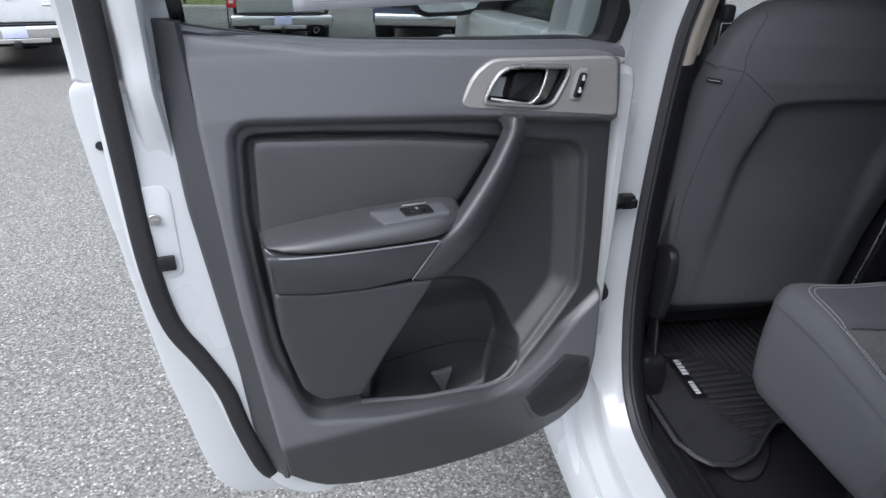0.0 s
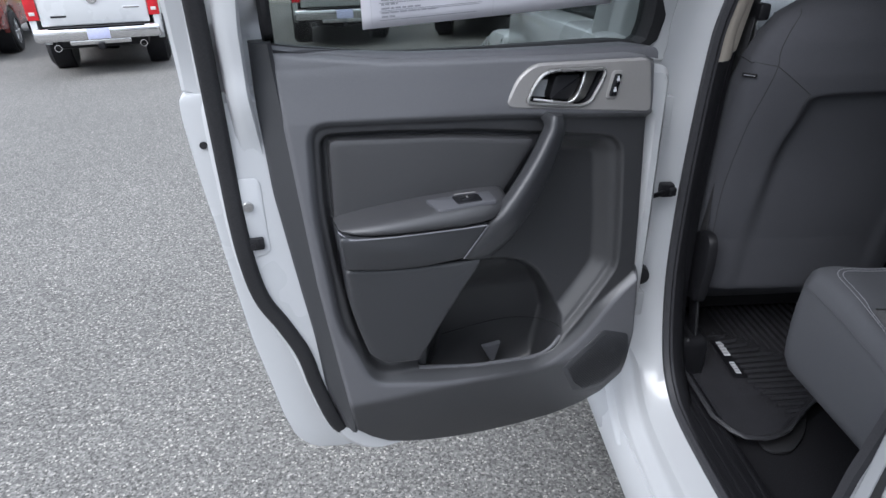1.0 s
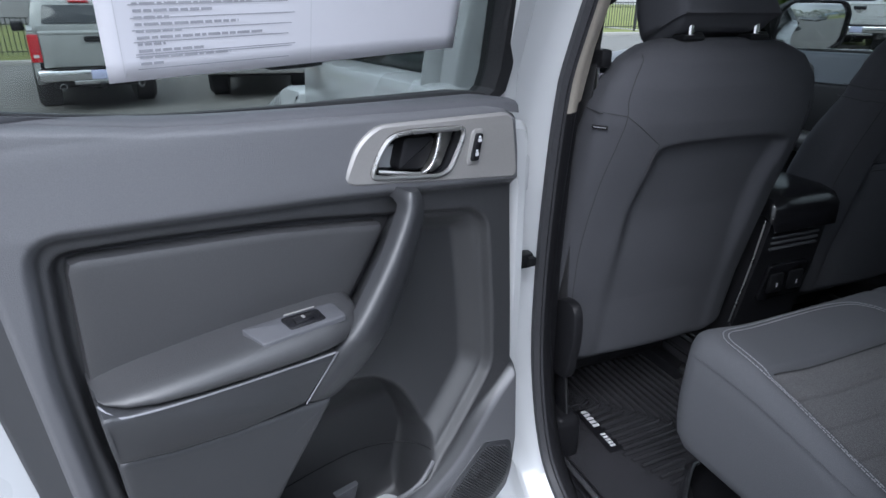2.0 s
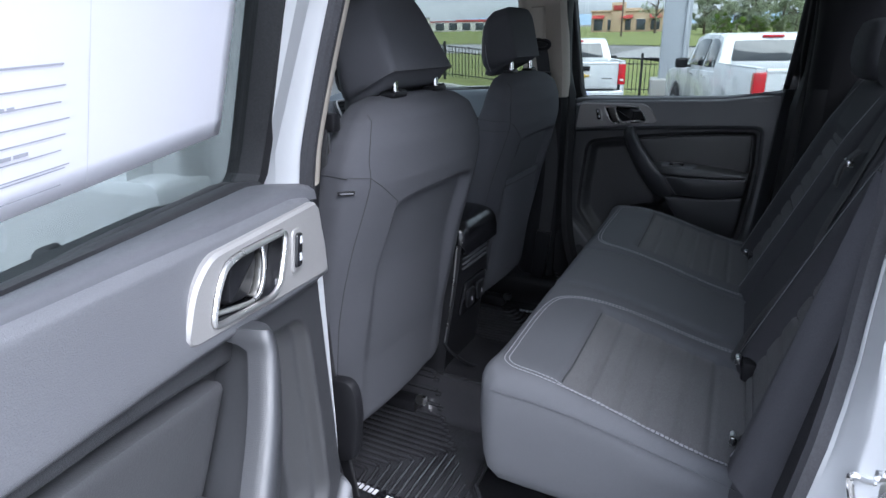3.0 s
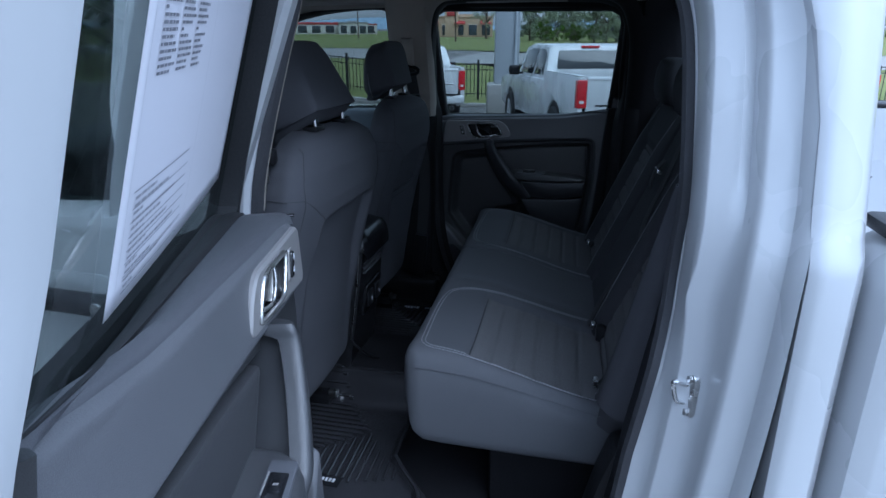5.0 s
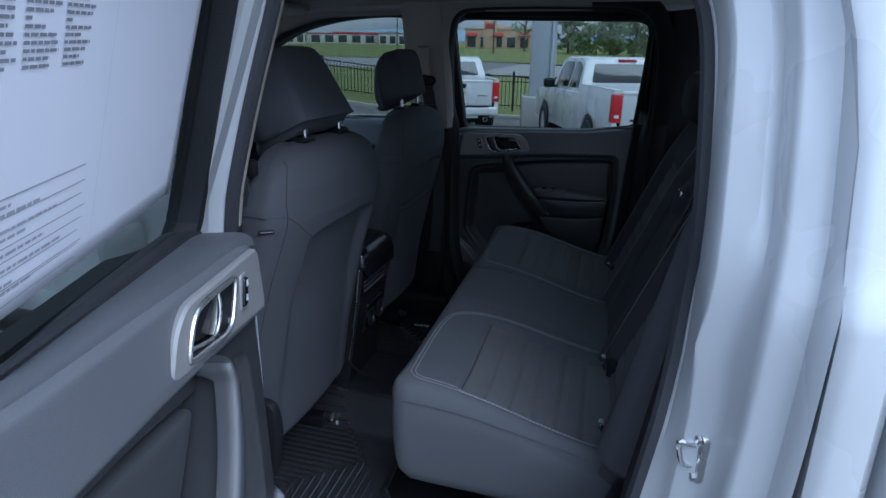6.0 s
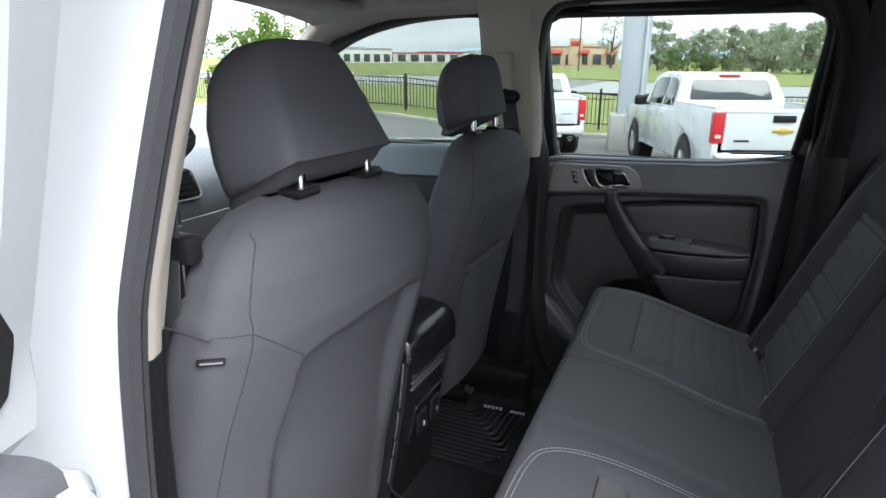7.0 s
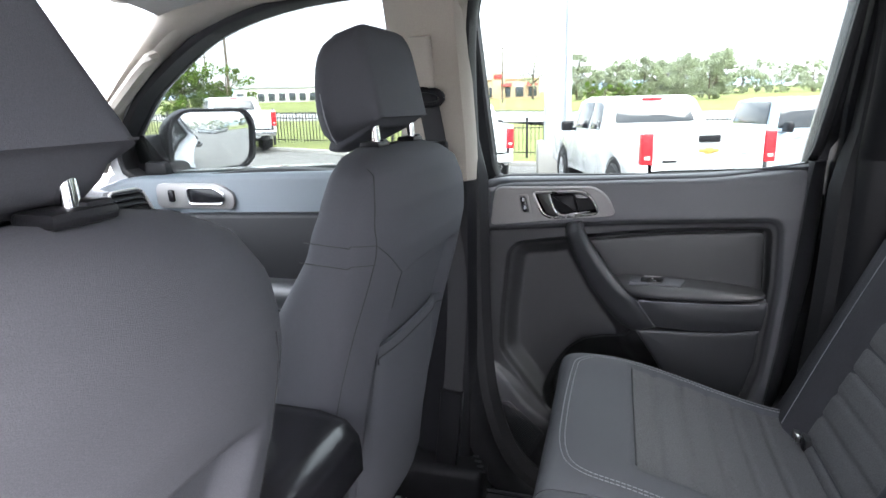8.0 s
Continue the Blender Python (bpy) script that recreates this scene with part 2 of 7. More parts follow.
BARK = material("bark", (0.10, 0.075, 0.055), 0.95, grain=0.4, grain_scale=14, bump=0.8, bump_scale=20, spread=0.2, spread_scale=2)
# Paler than living leaves: distance haze is put into this base colour.
LEAF_HAZED = material("leaves", (0.33, 0.37, 0.25), 0.8, grain=0.4, grain_scale=2.5, spread=0.4, spread_scale=0.6, second=(0.38, 0.41, 0.30), spec=0.2)
LEAF_YOUNG = material("light green leaves", (0.13, 0.20, 0.04), 0.8, grain=0.4, grain_scale=3, spread=0.35, spread_scale=0.8, spec=0.2)
# The haze is only this blue, put into the hills' base colour.
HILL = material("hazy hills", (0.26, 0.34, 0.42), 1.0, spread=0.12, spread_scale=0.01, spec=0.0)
YELLOW = material("yellow sign", (0.75, 0.5, 0.03), 0.6, spread=0.1, spread_scale=3)
GLASS_TINT = pane("privacy glass", (0.57, 0.60, 0.59))
GLASS_SIDE = pane("side window glass", (0.47, 0.50, 0.49))
GLASS_CLEAR = pane("clear glass", (0.72, 0.75, 0.74))
for leaf_mat in (LEAF_HAZED, LEAF_YOUNG):
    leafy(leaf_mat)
SCREEN = material("lit display", (0.05, 0.05, 0.06), 0.2, spread=0.05, spread_scale=20)
SCREEN.node_tree.nodes["Principled BSDF"].inputs["Emission Color"].default_value = (0.62, 0.59, 0.68, 1)
SCREEN.node_tree.nodes["Principled BSDF"].inputs["Emission Strength"].default_value = 0.095
MIRROR = material("mirror silver", (0.86, 0.88, 0.9), 0.01, metal=1.0)


# ---- building helpers ----
def thing(name, label, category, m=None, group="", kind=""):
    ob = tagged(new(name), label, category, group, kind)
    ob.empty_display_size = 0.1
    if m is not None:
        ob.matrix_world = m
    return ob


def part(name, bm, mat, parent=None, label="", sharp=38, kind=""):
    """Links a bmesh as one mesh object under a thing or part."""
    bmesh.ops.recalc_face_normals(bm, faces=bm.faces)
    me = bpy.data.meshes.new(name)
    bm.to_mesh(me)
    bm.free()
    me.materials.append(mat)
    me.polygons.foreach_set("use_smooth", [True] * len(me.polygons))
    me.set_sharp_from_angle(angle=radians(sharp))
    ob = new(name, me)
    ob.parent = parent
    return tagged(ob, label, kind=kind)


def piece(name, me, parent, m):
    ob = new(name, me)
    ob.parent = parent
    ob.matrix_basis = m
    return ob


def join(*bms):
    out = bmesh.new()
    for b in bms:
        me = bpy.data.meshes.new("tmp")
        b.to_mesh(me)
        b.free()
        out.from_mesh(me)
        bpy.data.meshes.remove(me)
    return out


def box(c, s, bevel=0.004, seg=2, m=None):
    bm = bmesh.new()
    bmesh.ops.create_cube(bm, size=1.0)
    for v in bm.verts:
        v.co = Vector((v.co.x * s[0], v.co.y * s[1], v.co.z * s[2]))
    if bevel > 0:
        bmesh.ops.bevel(bm, geom=list(bm.edges), offset=min(bevel, min(s) * 0.49), segments=seg, affect="EDGES", profile=0.5)
    for v in bm.verts:
        v.co = (m @ v.co if m else v.co) + Vector(c)
    return bm


def loft(rings, closed=True, caps=True, loop=False):
    """Quads between rings of equally many points."""
    bm = bmesh.new()
    vs = [[bm.verts.new(p) for p in r] for r in rings]
    k = len(vs[0])
    pairs = list(zip(vs, vs[1:])) + ([(vs[-1], vs[0])] if loop else [])
    for a, b in pairs:
        for i in range(k if closed else k - 1):
            j = (i + 1) % k
            bm.faces.new((a[i], a[j], b[j], b[i]))
    if caps and closed and not loop:
        bm.faces.new(vs[0])
        bm.faces.new(list(reversed(vs[-1])))
    return bm


def smooth_line(pts, n, closed=False):
    """Catmull-Rom through the points, n steps a span."""
    p = [Vector(q) for q in pts]
    out = []
    k = len(p)
    for i in range(k if closed else k - 1):
        if closed:
            a, b, c, d = p[i - 1], p[i], p[(i + 1) % k], p[(i + 2) % k]
        else:
            a, b, c, d = p[max(i - 1, 0)], p[i], p[i + 1], p[min(i + 2, k - 1)]
        for s in range(n):
            t = s / n
            out.append(0.5 * ((2 * b) + (c - a) * t + (2 * a - 5 * b + 4 * c - d) * t * t + (3 * b - a - 3 * c + d) * t ** 3))
    if not closed:
        out.append(p[-1].copy())
    return out


def sweep(pts, profile, up=(0, 0, 1), closed=False, caps=True, scales=None):
    """Sweeps a closed profile of (side, up) pairs along points."""
    pts = [Vector(p) for p in pts]
    rings = []
    for i, p in enumerate(pts):
        a = pts[i - 1] if (i > 0 or closed) else p
        b = pts[(i + 1) % len(pts)] if (i < len(pts) - 1 or closed) else p
        d = (b - a).normalized()
        side = d.cross(Vector(up))
        side = side.normalized() if side.length > 1e-6 else Vector((1, 0, 0))
        v = side.cross(d)
        k = scales[i] if scales else 1.0
        rings.append([p + side * (x * k) + v * (y * k) for x, y in profile])
    return loft(rings, True, caps, closed)


def circle(r, n=10):
    return [(r * math.cos(2 * math.pi * i / n), r * math.sin(2 * math.pi * i / n)) for i in range(n)]


def rect(w, h, r=0.003, n=3):
    """A rounded rectangle, as a profile."""
    r = min(r, w * 0.49, h * 0.49)
    out = []
    for cx, cy, a0 in ((w / 2 - r, h / 2 - r, 0), (-w / 2 + r, h / 2 - r, 90), (-w / 2 + r, -h / 2 + r, 180), (w / 2 - r, -h / 2 + r, 270)):
        for i in range(n + 1):
            a = radians(a0 + 90 * i / n)
            out.append((cx + r * math.cos(a), cy + r * math.sin(a)))
    return out


def tube(pts, r, n=8, closed=False, up=(0, 0, 1)):
    return sweep(pts, circle(r, n), up, closed)


def rod(a, b, r, n=14, r2=None):
    a, b = Vector(a), Vector(b)
    d = (b - a).normalized()
    side = d.orthogonal().normalized()
    v = d.cross(side)
    r2 = r if r2 is None else r2
    e = min(r, (b - a).length * 0.3) * 0.25
    rings = []
    for p, k in ((a, r - e), (a + d * e, r), (b - d * e, r2), (b, r2 - e)):
        rings.append([p + side * (x * k) + v * (y * k) for x, y in circle(1, n)])
    return loft(rings)


def rounded(poly, r, n=4):
    """Rounds the corners of a plane polygon of (a, b) pairs."""
    out = []
    k = len(poly)
    for i in range(k):
        p, a, b = Vector(poly[i]), Vector(poly[i - 1]), Vector(poly[(i + 1) % k])
        da, db = a - p, b - p
        q = min(r, da.length * 0.45, db.length * 0.45)
        s, e = p + da.normalized() * q, p + db.normalized() * q
        for j in range(n + 1):
            t = j / n
            out.append(tuple(s * (1 - t) ** 2 + p * (2 * t * (1 - t)) + e * t * t))
    return out


def inset(poly, d):
    """Moves the outline of a polygon inwards by d."""
    k = len(poly)
    area = sum(poly[i - 1][0] * poly[i][1] - poly[i][0] * poly[i - 1][1] for i in range(k))
    sg = 1 if area > 0 else -1
    out = []
    for i in range(k):
        p, a, b = Vector(poly[i]), Vector(poly[i - 1]), Vector(poly[(i + 1) % k])
        t = (b - a).normalized()
        out.append((p.x - t.y * d * sg, p.y + t.x * d * sg))
    return out


def slab(poly, place, d0, d1, edge=0.004, dome=0.0):
    """A plate with the given outline; place(a, b, d) puts it into space; its front edge at d1 is rounded."""
    k = 1 if d1 > d0 else -1
    edge = min(edge, abs(d1 - d0) * 0.9)
    rings = [[place(a, b, d0) for a, b in poly], [place(a, b, d1 - k * edge) for a, b in poly],
             [place(a, b, d1 - k * edge * 0.3) for a, b in inset(poly, edge * 0.3)], [place(a, b, d1) for a, b in inset(poly, edge)]]
    if dome:
        for f in (0.93, 0.8, 0.55):
            c = Vector((sum(p[0] for p in poly), sum(p[1] for p in poly))) / len(poly)
            ins = [tuple(c + (Vector(p) - c) * f) for p in inset(poly, edge)]
            rings.append([place(a, b, d1 + k * dome * (1 - f * f)) for a, b in ins])
    return loft(rings)


def ring_plate(outer, inner, place, d0, d1, edge=0.003):
    """A frame between two outlines of equally many points."""
    k = 1 if d1 > d0 else -1
    rings = [[place(a, b, d0) for a, b in outer], [place(a, b, d1 - k * edge) for a, b in outer], [place(a, b, d1) for a, b in inset(outer, edge)],
             [place(a, b, d1) for a, b in inset(inner, -edge)], [place(a, b, d1 - k * edge) for a, b in inner], [place(a, b, d0) for a, b in inner]]
    return loft(rings, True, False, True)


def resample(poly, n):
    """n points spread evenly along a closed outline."""
    p = [Vector(q) for q in poly]
    k = len(p)
    lens = [(p[(i + 1) % k] - p[i]).length for i in range(k)]
    total, out, i, acc = sum(lens), [], 0, 0.0
    for j in range(n):
        want = total * j / n
        while acc + lens[i] < want:
            acc += lens[i]
            i += 1
        out.append(tuple(p[i].lerp(p[(i + 1) % k], (want - acc) / lens[i])))
    return out


def ease(x, a, b):
    t = min(1.0, max(0.0, (x - a) / (b - a)))
    return t * t * (3 - 2 * t)


def sdist(u, z, poly):
    """Signed distance to a polygon, positive inside."""
    inside, best = False, 1e9
    k = len(poly)
    for i in range(k):
        (x1, y1), (x2, y2) = poly[i - 1], poly[i]
        if (y1 > z) != (y2 > z) and u < (x2 - x1) * (z - y1) / (y2 - y1) + x1:
            inside = not inside
        dx, dy = x2 - x1, y2 - y1
        t = max(0.0, min(1.0, ((u - x1) * dx + (z - y1) * dy) / (dx * dx + dy * dy + 1e-12)))
        best = min(best, math.hypot(u - x1 - t * dx, z - y1 - t * dy))
    return best if inside else -best


def far_inside(u, z, poly):
    """The same for whole arrays of places."""
    inside, best = np.zeros(u.shape, bool), np.full(u.shape, 1e9)
    for i in range(len(poly)):
        (x1, y1), (x2, y2) = poly[i - 1], poly[i]
        dx, dy = x2 - x1, y2 - y1
        if abs(dy) > 1e-9:
            inside ^= ((y1 > z) != (y2 > z)) & (u < dx * (z - y1) / dy + x1)
        t = np.clip(((u - x1) * dx + (z - y1) * dy) / (dx * dx + dy * dy + 1e-12), 0, 1)
        best = np.minimum(best, np.hypot(u - x1 - t * dx, z - y1 - t * dy))
    return np.where(inside, best, -best)


def soft(x, a, b):
    """A smooth step from 0 at a to 1 at b, for arrays."""
    t = np.clip((x - a) / (b - a), 0, 1)
    return t * t * (3 - 2 * t)


def along(table, x):
    """Straight-line lookup in a table of (x, y) with rising x."""
    if x <= table[0][0]:
        return table[0][1]
    for (a, fa), (b, fb) in zip(table, table[1:]):
        if x <= b:
            return fa + (fb - fa) * (x - a) / (b - a)
    return table[-1][1]


def ground_z(x, y):
    """The lot falls gently away from the truck; the land beyond the road rises. Shaped to fit the camera's view."""
    z = -0.2 - 0.017 * min(max(x - 1, 0), 14) - 0.028 * min(max(y - 1, 0), 10) * (1 - ease(x, -2, 8))
    z += 0.5 * ease(y, 5, 12) * ease(x, 6, 15)
    d = math.hypot(max(x, 0), max(y, 0))
    return z + 0.020 * max(0, d - 30)


# ---- ground ----
def ground_sheet():
    bm = bmesh.new()
    xs = sorted({-600, -250, -100, -50, -30, -20, -14, -10, -7, -5, -3, -1, 1, 3, 5, 8, 11, 13, 15, 17, 20, 25, 30, 35, 40, 45, 50, 60, 70, 80, 100, 130, 170, 230, 400, 900})
    ys = sorted({-600, -250, -100, -50, -30, -20, -14, -8, -4, -1, 1, 3, 5, 7, 9, 11, 13, 16, 20, 25, 30, 35, 40, 45, 50, 60, 80, 100, 130, 170, 230, 400, 900})
    grid = [[bm.verts.new((x, y, ground_z(x, y))) for y in ys] for x in xs]
    for a, b in zip(grid, grid[1:]):
        for i in range(len(ys) - 1):
            bm.faces.new((a[i], b[i], b[i + 1], a[i + 1]))
    return bm


tagged(part("ground", ground_sheet(), ASPHALT), "grey weathered asphalt parking lot with pale stones", "ground", kind="structure")


def strip(x0, x1, y0, y1, lift, nx=8, ny=24):
    """A sheet laid on the ground."""
    rows = []
    for i in range(nx + 1):
        x = x0 + (x1 - x0) * i / nx
        rows.append([(x, y0 + (y1 - y0) * j / ny, ground_z(x, y0 + (y1 - y0) * j / ny) + lift) for j in range(ny + 1)])
    return loft(rows, False, False)


tagged(part("verge", strip(18.5, 42, -80, 120, 0.10, 12, 100), GRASS), "mown green grass verge behind the lot fence", "grass", kind="structure")
tagged(part("road", strip(42, 62, -120, 160, 0.12), ROAD), "pale grey main road beyond the fence", "road", kind="structure")
tagged(part("meadow", strip(62, 400, -250, 420, 0.15, 20, 30), GRASS), "yellowish green grass slope across the road", "grass", kind="structure")
kerb_pts = [(18.4, y, ground_z(18.4, y) + 0.05) for y in range(-60, 100, 2)]
tagged(part("kerb", sweep(kerb_pts, rect(0.16, 0.16, 0.03)), CONCRETE), "pale concrete kerb along the grass", "kerb", kind="structure")
tagged(part("verge", strip(-30, 18.2, 21.6, 42, 0.10, 40, 8), GRASS), "mown green grass verge ahead of the lot", "grass", kind="structure")
kerb_pts = [(x, 21.5, ground_z(x, 21.5) + 0.05) for x in range(-30, 20, 2)]
tagged(part("kerb", sweep(kerb_pts, rect(0.16, 0.16, 0.03)), CONCRETE), "pale concrete kerb ahead of the parked trucks", "kerb", kind="structure")


# ---- the truck's side openings ----
TX = -0.01          # the truck's middle line


def lean(z):
    """How far the cab's sides lean in above the belt line."""
    return 0.30 * max(0.0, z - 1.36)


def side_lean(z, y, side):
    """The same for the door openings: made steeper in front on the driver's side, to fit the camera's view."""
    return lean(z) * (1 - 0.57 * ease(y, -0.5, -0.2) * (1 if side < 0 else 0))


OPENING = smooth_line([(0.035, 1.62, 0), (0.05, 1.40, 0), (0.05, 1.15, 0), (0.045, 0.95, 0), (0.03, 0.80, 0), (-0.01, 0.67, 0), (-0.07, 0.595, 0), (-0.16, 0.565, 0),
                       (-0.40, 0.56, 0), (-0.52, 0.585, 0), (-0.60, 0.66, 0), (-0.64, 0.78, 0), (-0.660, 0.95, 0), (-0.672, 1.2, 0), (-0.672, 1.5, 0), (-0.655, 1.64, 0),
                       (-0.60, 1.715, 0), (-0.45, 1.73, 0), (-0.1, 1.73, 0), (0.0, 1.71, 0)], 6, True)
OPENING_R = [(p.x, p.y) for p in OPENING]
OPENING_L = smooth_line([(-0.058, 1.62, 0), (-0.012, 1.45, 0), (0.018, 1.30, 0), (0.034, 1.12, 0), (0.038, 0.95, 0), (0.026, 0.80, 0), (-0.015, 0.66, 0), (-0.07, 0.590, 0), (-0.16, 0.560, 0),
                         (-0.40, 0.558, 0), (-0.52, 0.580, 0), (-0.60, 0.65, 0), (-0.632, 0.78, 0), (-0.654, 0.95, 0), (-0.671, 1.2, 0), (-0.673, 1.48, 0), (-0.660, 1.64, 0),
                         (-0.61, 1.715, 0), (-0.45, 1.73, 0), (-0.18, 1.73, 0), (-0.09, 1.705, 0)], 6, True)
OPENING_L = [(p.x, p.y) for p in OPENING_L]


def set_back(xo, y, z, side):
    """Sets the inner edge of the driver's side opening a little further back at its rear, to fit the camera's view."""
    if side > 0 or y > -0.5:
        return 0.0
    deep = along([(0.78, -0.006), (0.95, -0.006), (1.08, 0.003), (1.2, 0.014), (1.36, 0.022), (1.5, 0.018), (1.64, 0.013), (1.73, 0.0)], z)
    return deep * min(1.0, max(0.0, (0.762 - xo) / 0.044)) * ease(-y, 0.54, 0.62)


def set_out(xo, y, z, side):
    """Low down its inner edge is also set further outwards there, to fit the camera's view."""
    if side > 0 or y > -0.5 or xo < 0.703:
        return 0.0
    return 0.06 * min(1.0, max(0.0, (0.80 - xo) / 0.082)) * ease(-y, 0.56, 0.625) * (1 - ease(z, 1.08, 1.30))


def opening_ring(side, steps):
    """A ring round the door opening; steps are (x outwards, offset from the opening's edge)."""
    rings = []
    for xo, off in steps:
        line = OPENING_L if side < 0 else OPENING_R
        o = inset(line, -off) if off else line
        bend = 0.015 if off > 0.07 else 0.0
        wide = [xo - 0.43 * max(0.0, xo - 0.72) * ease(0.70 - z, 0.0, 0.11) + set_out(xo, y, z, side) for y, z in o]
        rings.append([(TX + side * (w - side_lean(z, y, side) - bend * ease(z, 1.33, 1.372) * ease(-y, 0.55, 0.65)), y - bend * 0.5 * ease(z, 1.33, 1.372) * ease(-y, 0.55, 0.65) - set_back(xo, y, z, side) + (0.008 * math.exp(-((z - 1.24) / 0.045) ** 2) * ease(-y, 0.55, 0.62) if 0.81 < xo < 0.84 else 0.0), z) for w, (y, z) in zip(wide, o)])
    return loft(rings, True, False)


def split_by_height(bm, z):
    """Cuts a mesh in two by the height of its faces' middles: the upper one is returned, the lower stays."""
    up = bm.copy()
    bmesh.ops.delete(up, geom=[f for f in up.faces if f.calc_center_median().z < z], context="FACES")
    bmesh.ops.delete(bm, geom=[f for f in bm.faces if f.calc_center_median().z >= z], context="FACES")
    return up


def body_side(side, truck):
    part("door_jamb", opening_ring(side, [(0.718, 0.0), (0.728, 0.014), (0.765, 0.022), (0.795, 0.030), (0.812, 0.034), (0.8145, 0.037), (0.820, 0.060), (0.826, 0.070),
                                          (0.836, 0.077), (0.862, 0.081), (0.872, 0.085), (0.876, 0.090), (0.880, 0.112), (0.886, 0.122), (0.905, 0.126), (0.915, 0.136)]), WHITE, truck, sharp=44)
    shape = ((0.705, -0.001), (0.708, -0.007), (0.713, -0.0065), (0.718, -0.010), (0.727, -0.005), (0.727, 0.007), (0.716, 0.009))
    if side > 0:
        shape = ((0.694, 0.002), (0.700, -0.020), (0.722, -0.036), (0.744, -0.030), (0.744, 0.010), (0.716, 0.012))
    seal = []
    for xo, off in shape:
        line = OPENING_L if side < 0 else OPENING_R
        thin = inset(line, -off * 0.4)
        full = inset(line, -off)
        ring = []
        for (y0, z0), (y1, z1) in zip(full, thin):
            k = ease(z0, 1.33, 1.38) if side > 0 else 0.0
            y, z = y0 + (y1 - y0) * k, z0 + (z1 - z0) * k
            ring.append((TX + side * (xo + set_out(0.718, y, z, side) - side_lean(z, y, side)), y - set_back(0.716, y, z, side), z))
        seal.append(ring)
    part("weatherstrip", loft(seal, True, False, True), SEAL_LIT if side < 0 else RUBBER, truck, "black rubber door seal")
    low_edge = opening_ring(side, [(0.712, -0.002), (0.700, -0.004), (0.685, 0.002), (0.672, 0.016), (0.668, 0.05)])
    high_edge = split_by_height(low_edge, 1.30 if side < 0 else 1.36)
    if side < 0:
        for e in (low_edge, high_edge):
            bmesh.ops.delete(e, geom=[f for f in e.faces if f.calc_center_median().y < -0.52 and abs(f.calc_center_median().x - TX) < 0.690 - lean(f.calc_center_median().z)], context="FACES")
    part("trim_edge", low_edge, PLASTIC_DARK, truck)
    rear_edge = high_edge.copy()
    bmesh.ops.delete(rear_edge, geom=[f for f in rear_edge.faces if f.calc_center_median().y > -0.45], context="FACES")
    bmesh.ops.delete(high_edge, geom=[f for f in high_edge.faces if f.calc_center_median().y <= -0.45], context="FACES")
    part("trim_edge", high_edge, BEIGE, truck)
    part("trim_edge", rear_edge, PLASTIC_DARK, truck)


truck = thing("crew_cab_truck", "white crew cab pickup truck with dark interior", "pickup truck", pose(0, 0, 0))
for s in (-1, 1):
    body_side(s, truck)


def quarter(side):
    """The cab corner behind the rear door, with its crease, and the rocker under the door."""
    zs = [0.42, 0.6, 0.9, 1.1, 1.25, 1.325, 1.345, 1.365, 1.40, 1.5, 1.6, 1.70, 1.76]
    rings = []
    for z in zs:
        dent = 0.016 * ease(z, 1.33, 1.372)
        xo = 0.922 - lean(z) - dent
        edge = -0.800 if z > 0.75 else -0.800 + (0.75 - z) * 0.35
        if z > 1.55:
            edge += (z - 1.55) * 0.25
        rings.append([(TX + side * (xo - 0.05), edge - 0.012, z), (TX + side * (xo - 0.006), edge - 0.012, z), (TX + side * xo, edge - 0.020, z), (TX + side * (xo + 0.003), -0.83, z),
                      (TX + side * (xo - 0.004), -0.862, z), (TX + side * (xo - 0.020), -0.875, z), (TX + side * (xo - 0.12), -0.880, z)])
    return loft(rings, False, False)


for s in (-1, 1):
    part("cab_corner", quarter(s), WHITE, truck)
    rocker = [(0.18, 0.50), (0.815, 0.50), (0.834, 0.47), (0.830, 0.40), (0.79, 0.36), (0.2, 0.36)]
    part("rocker", loft([[(TX + s * a, y, b - 0.04) for a, b in rocker] for y in (-0.66, 1.25)]), WHITE, truck)
    # scuff plate over the sill
    scuff = part("scuff_plate", box((TX + s * 0.677, -0.28, 0.556), (0.092, 0.60, 0.016), 0.006), PLASTIC_DARK, truck, "ribbed black sill plate")
    for k in range(4):
        part("rib", box((TX + s * (0.646 + 0.020 * k), -0.28, 0.565), (0.009, 0.52, 0.006), 0.002), PLASTIC_DARK, scuff)
    part("sill_trim", box((TX + s * 0.675, 0.50, 0.595), (0.15, 0.98, 0.13), 0.02, 3), PLASTIC_DARK, truck, "black sill trim")

# floor pan, rear wall, roof, bed
part("floor_pan", join(box((TX, 0.35, 0.515), (1.46, 2.45, 0.05), 0.01), box((TX, 0.35, 0.59), (0.26, 2.4, 0.14), 0.05, 4)), CARPET, truck, "black carpeted floor")
back_wall = [[(TX + (0.76 - lean(z)) * sx, y, z) for sx, y in ((-1, -0.80), (-0.94, -0.845), (0.94, -0.845), (1, -0.80), (1, -0.872), (-1, -0.872))] for z in (0.5, 0.9, 1.36)]
part("rear_bulkhead", loft(back_wall), PLASTIC_DARK, truck)
part("rear_header", box((TX, -0.835, 1.725), (1.36, 0.08, 0.10), 0.03, 3), PLASTIC_DARK, truck)
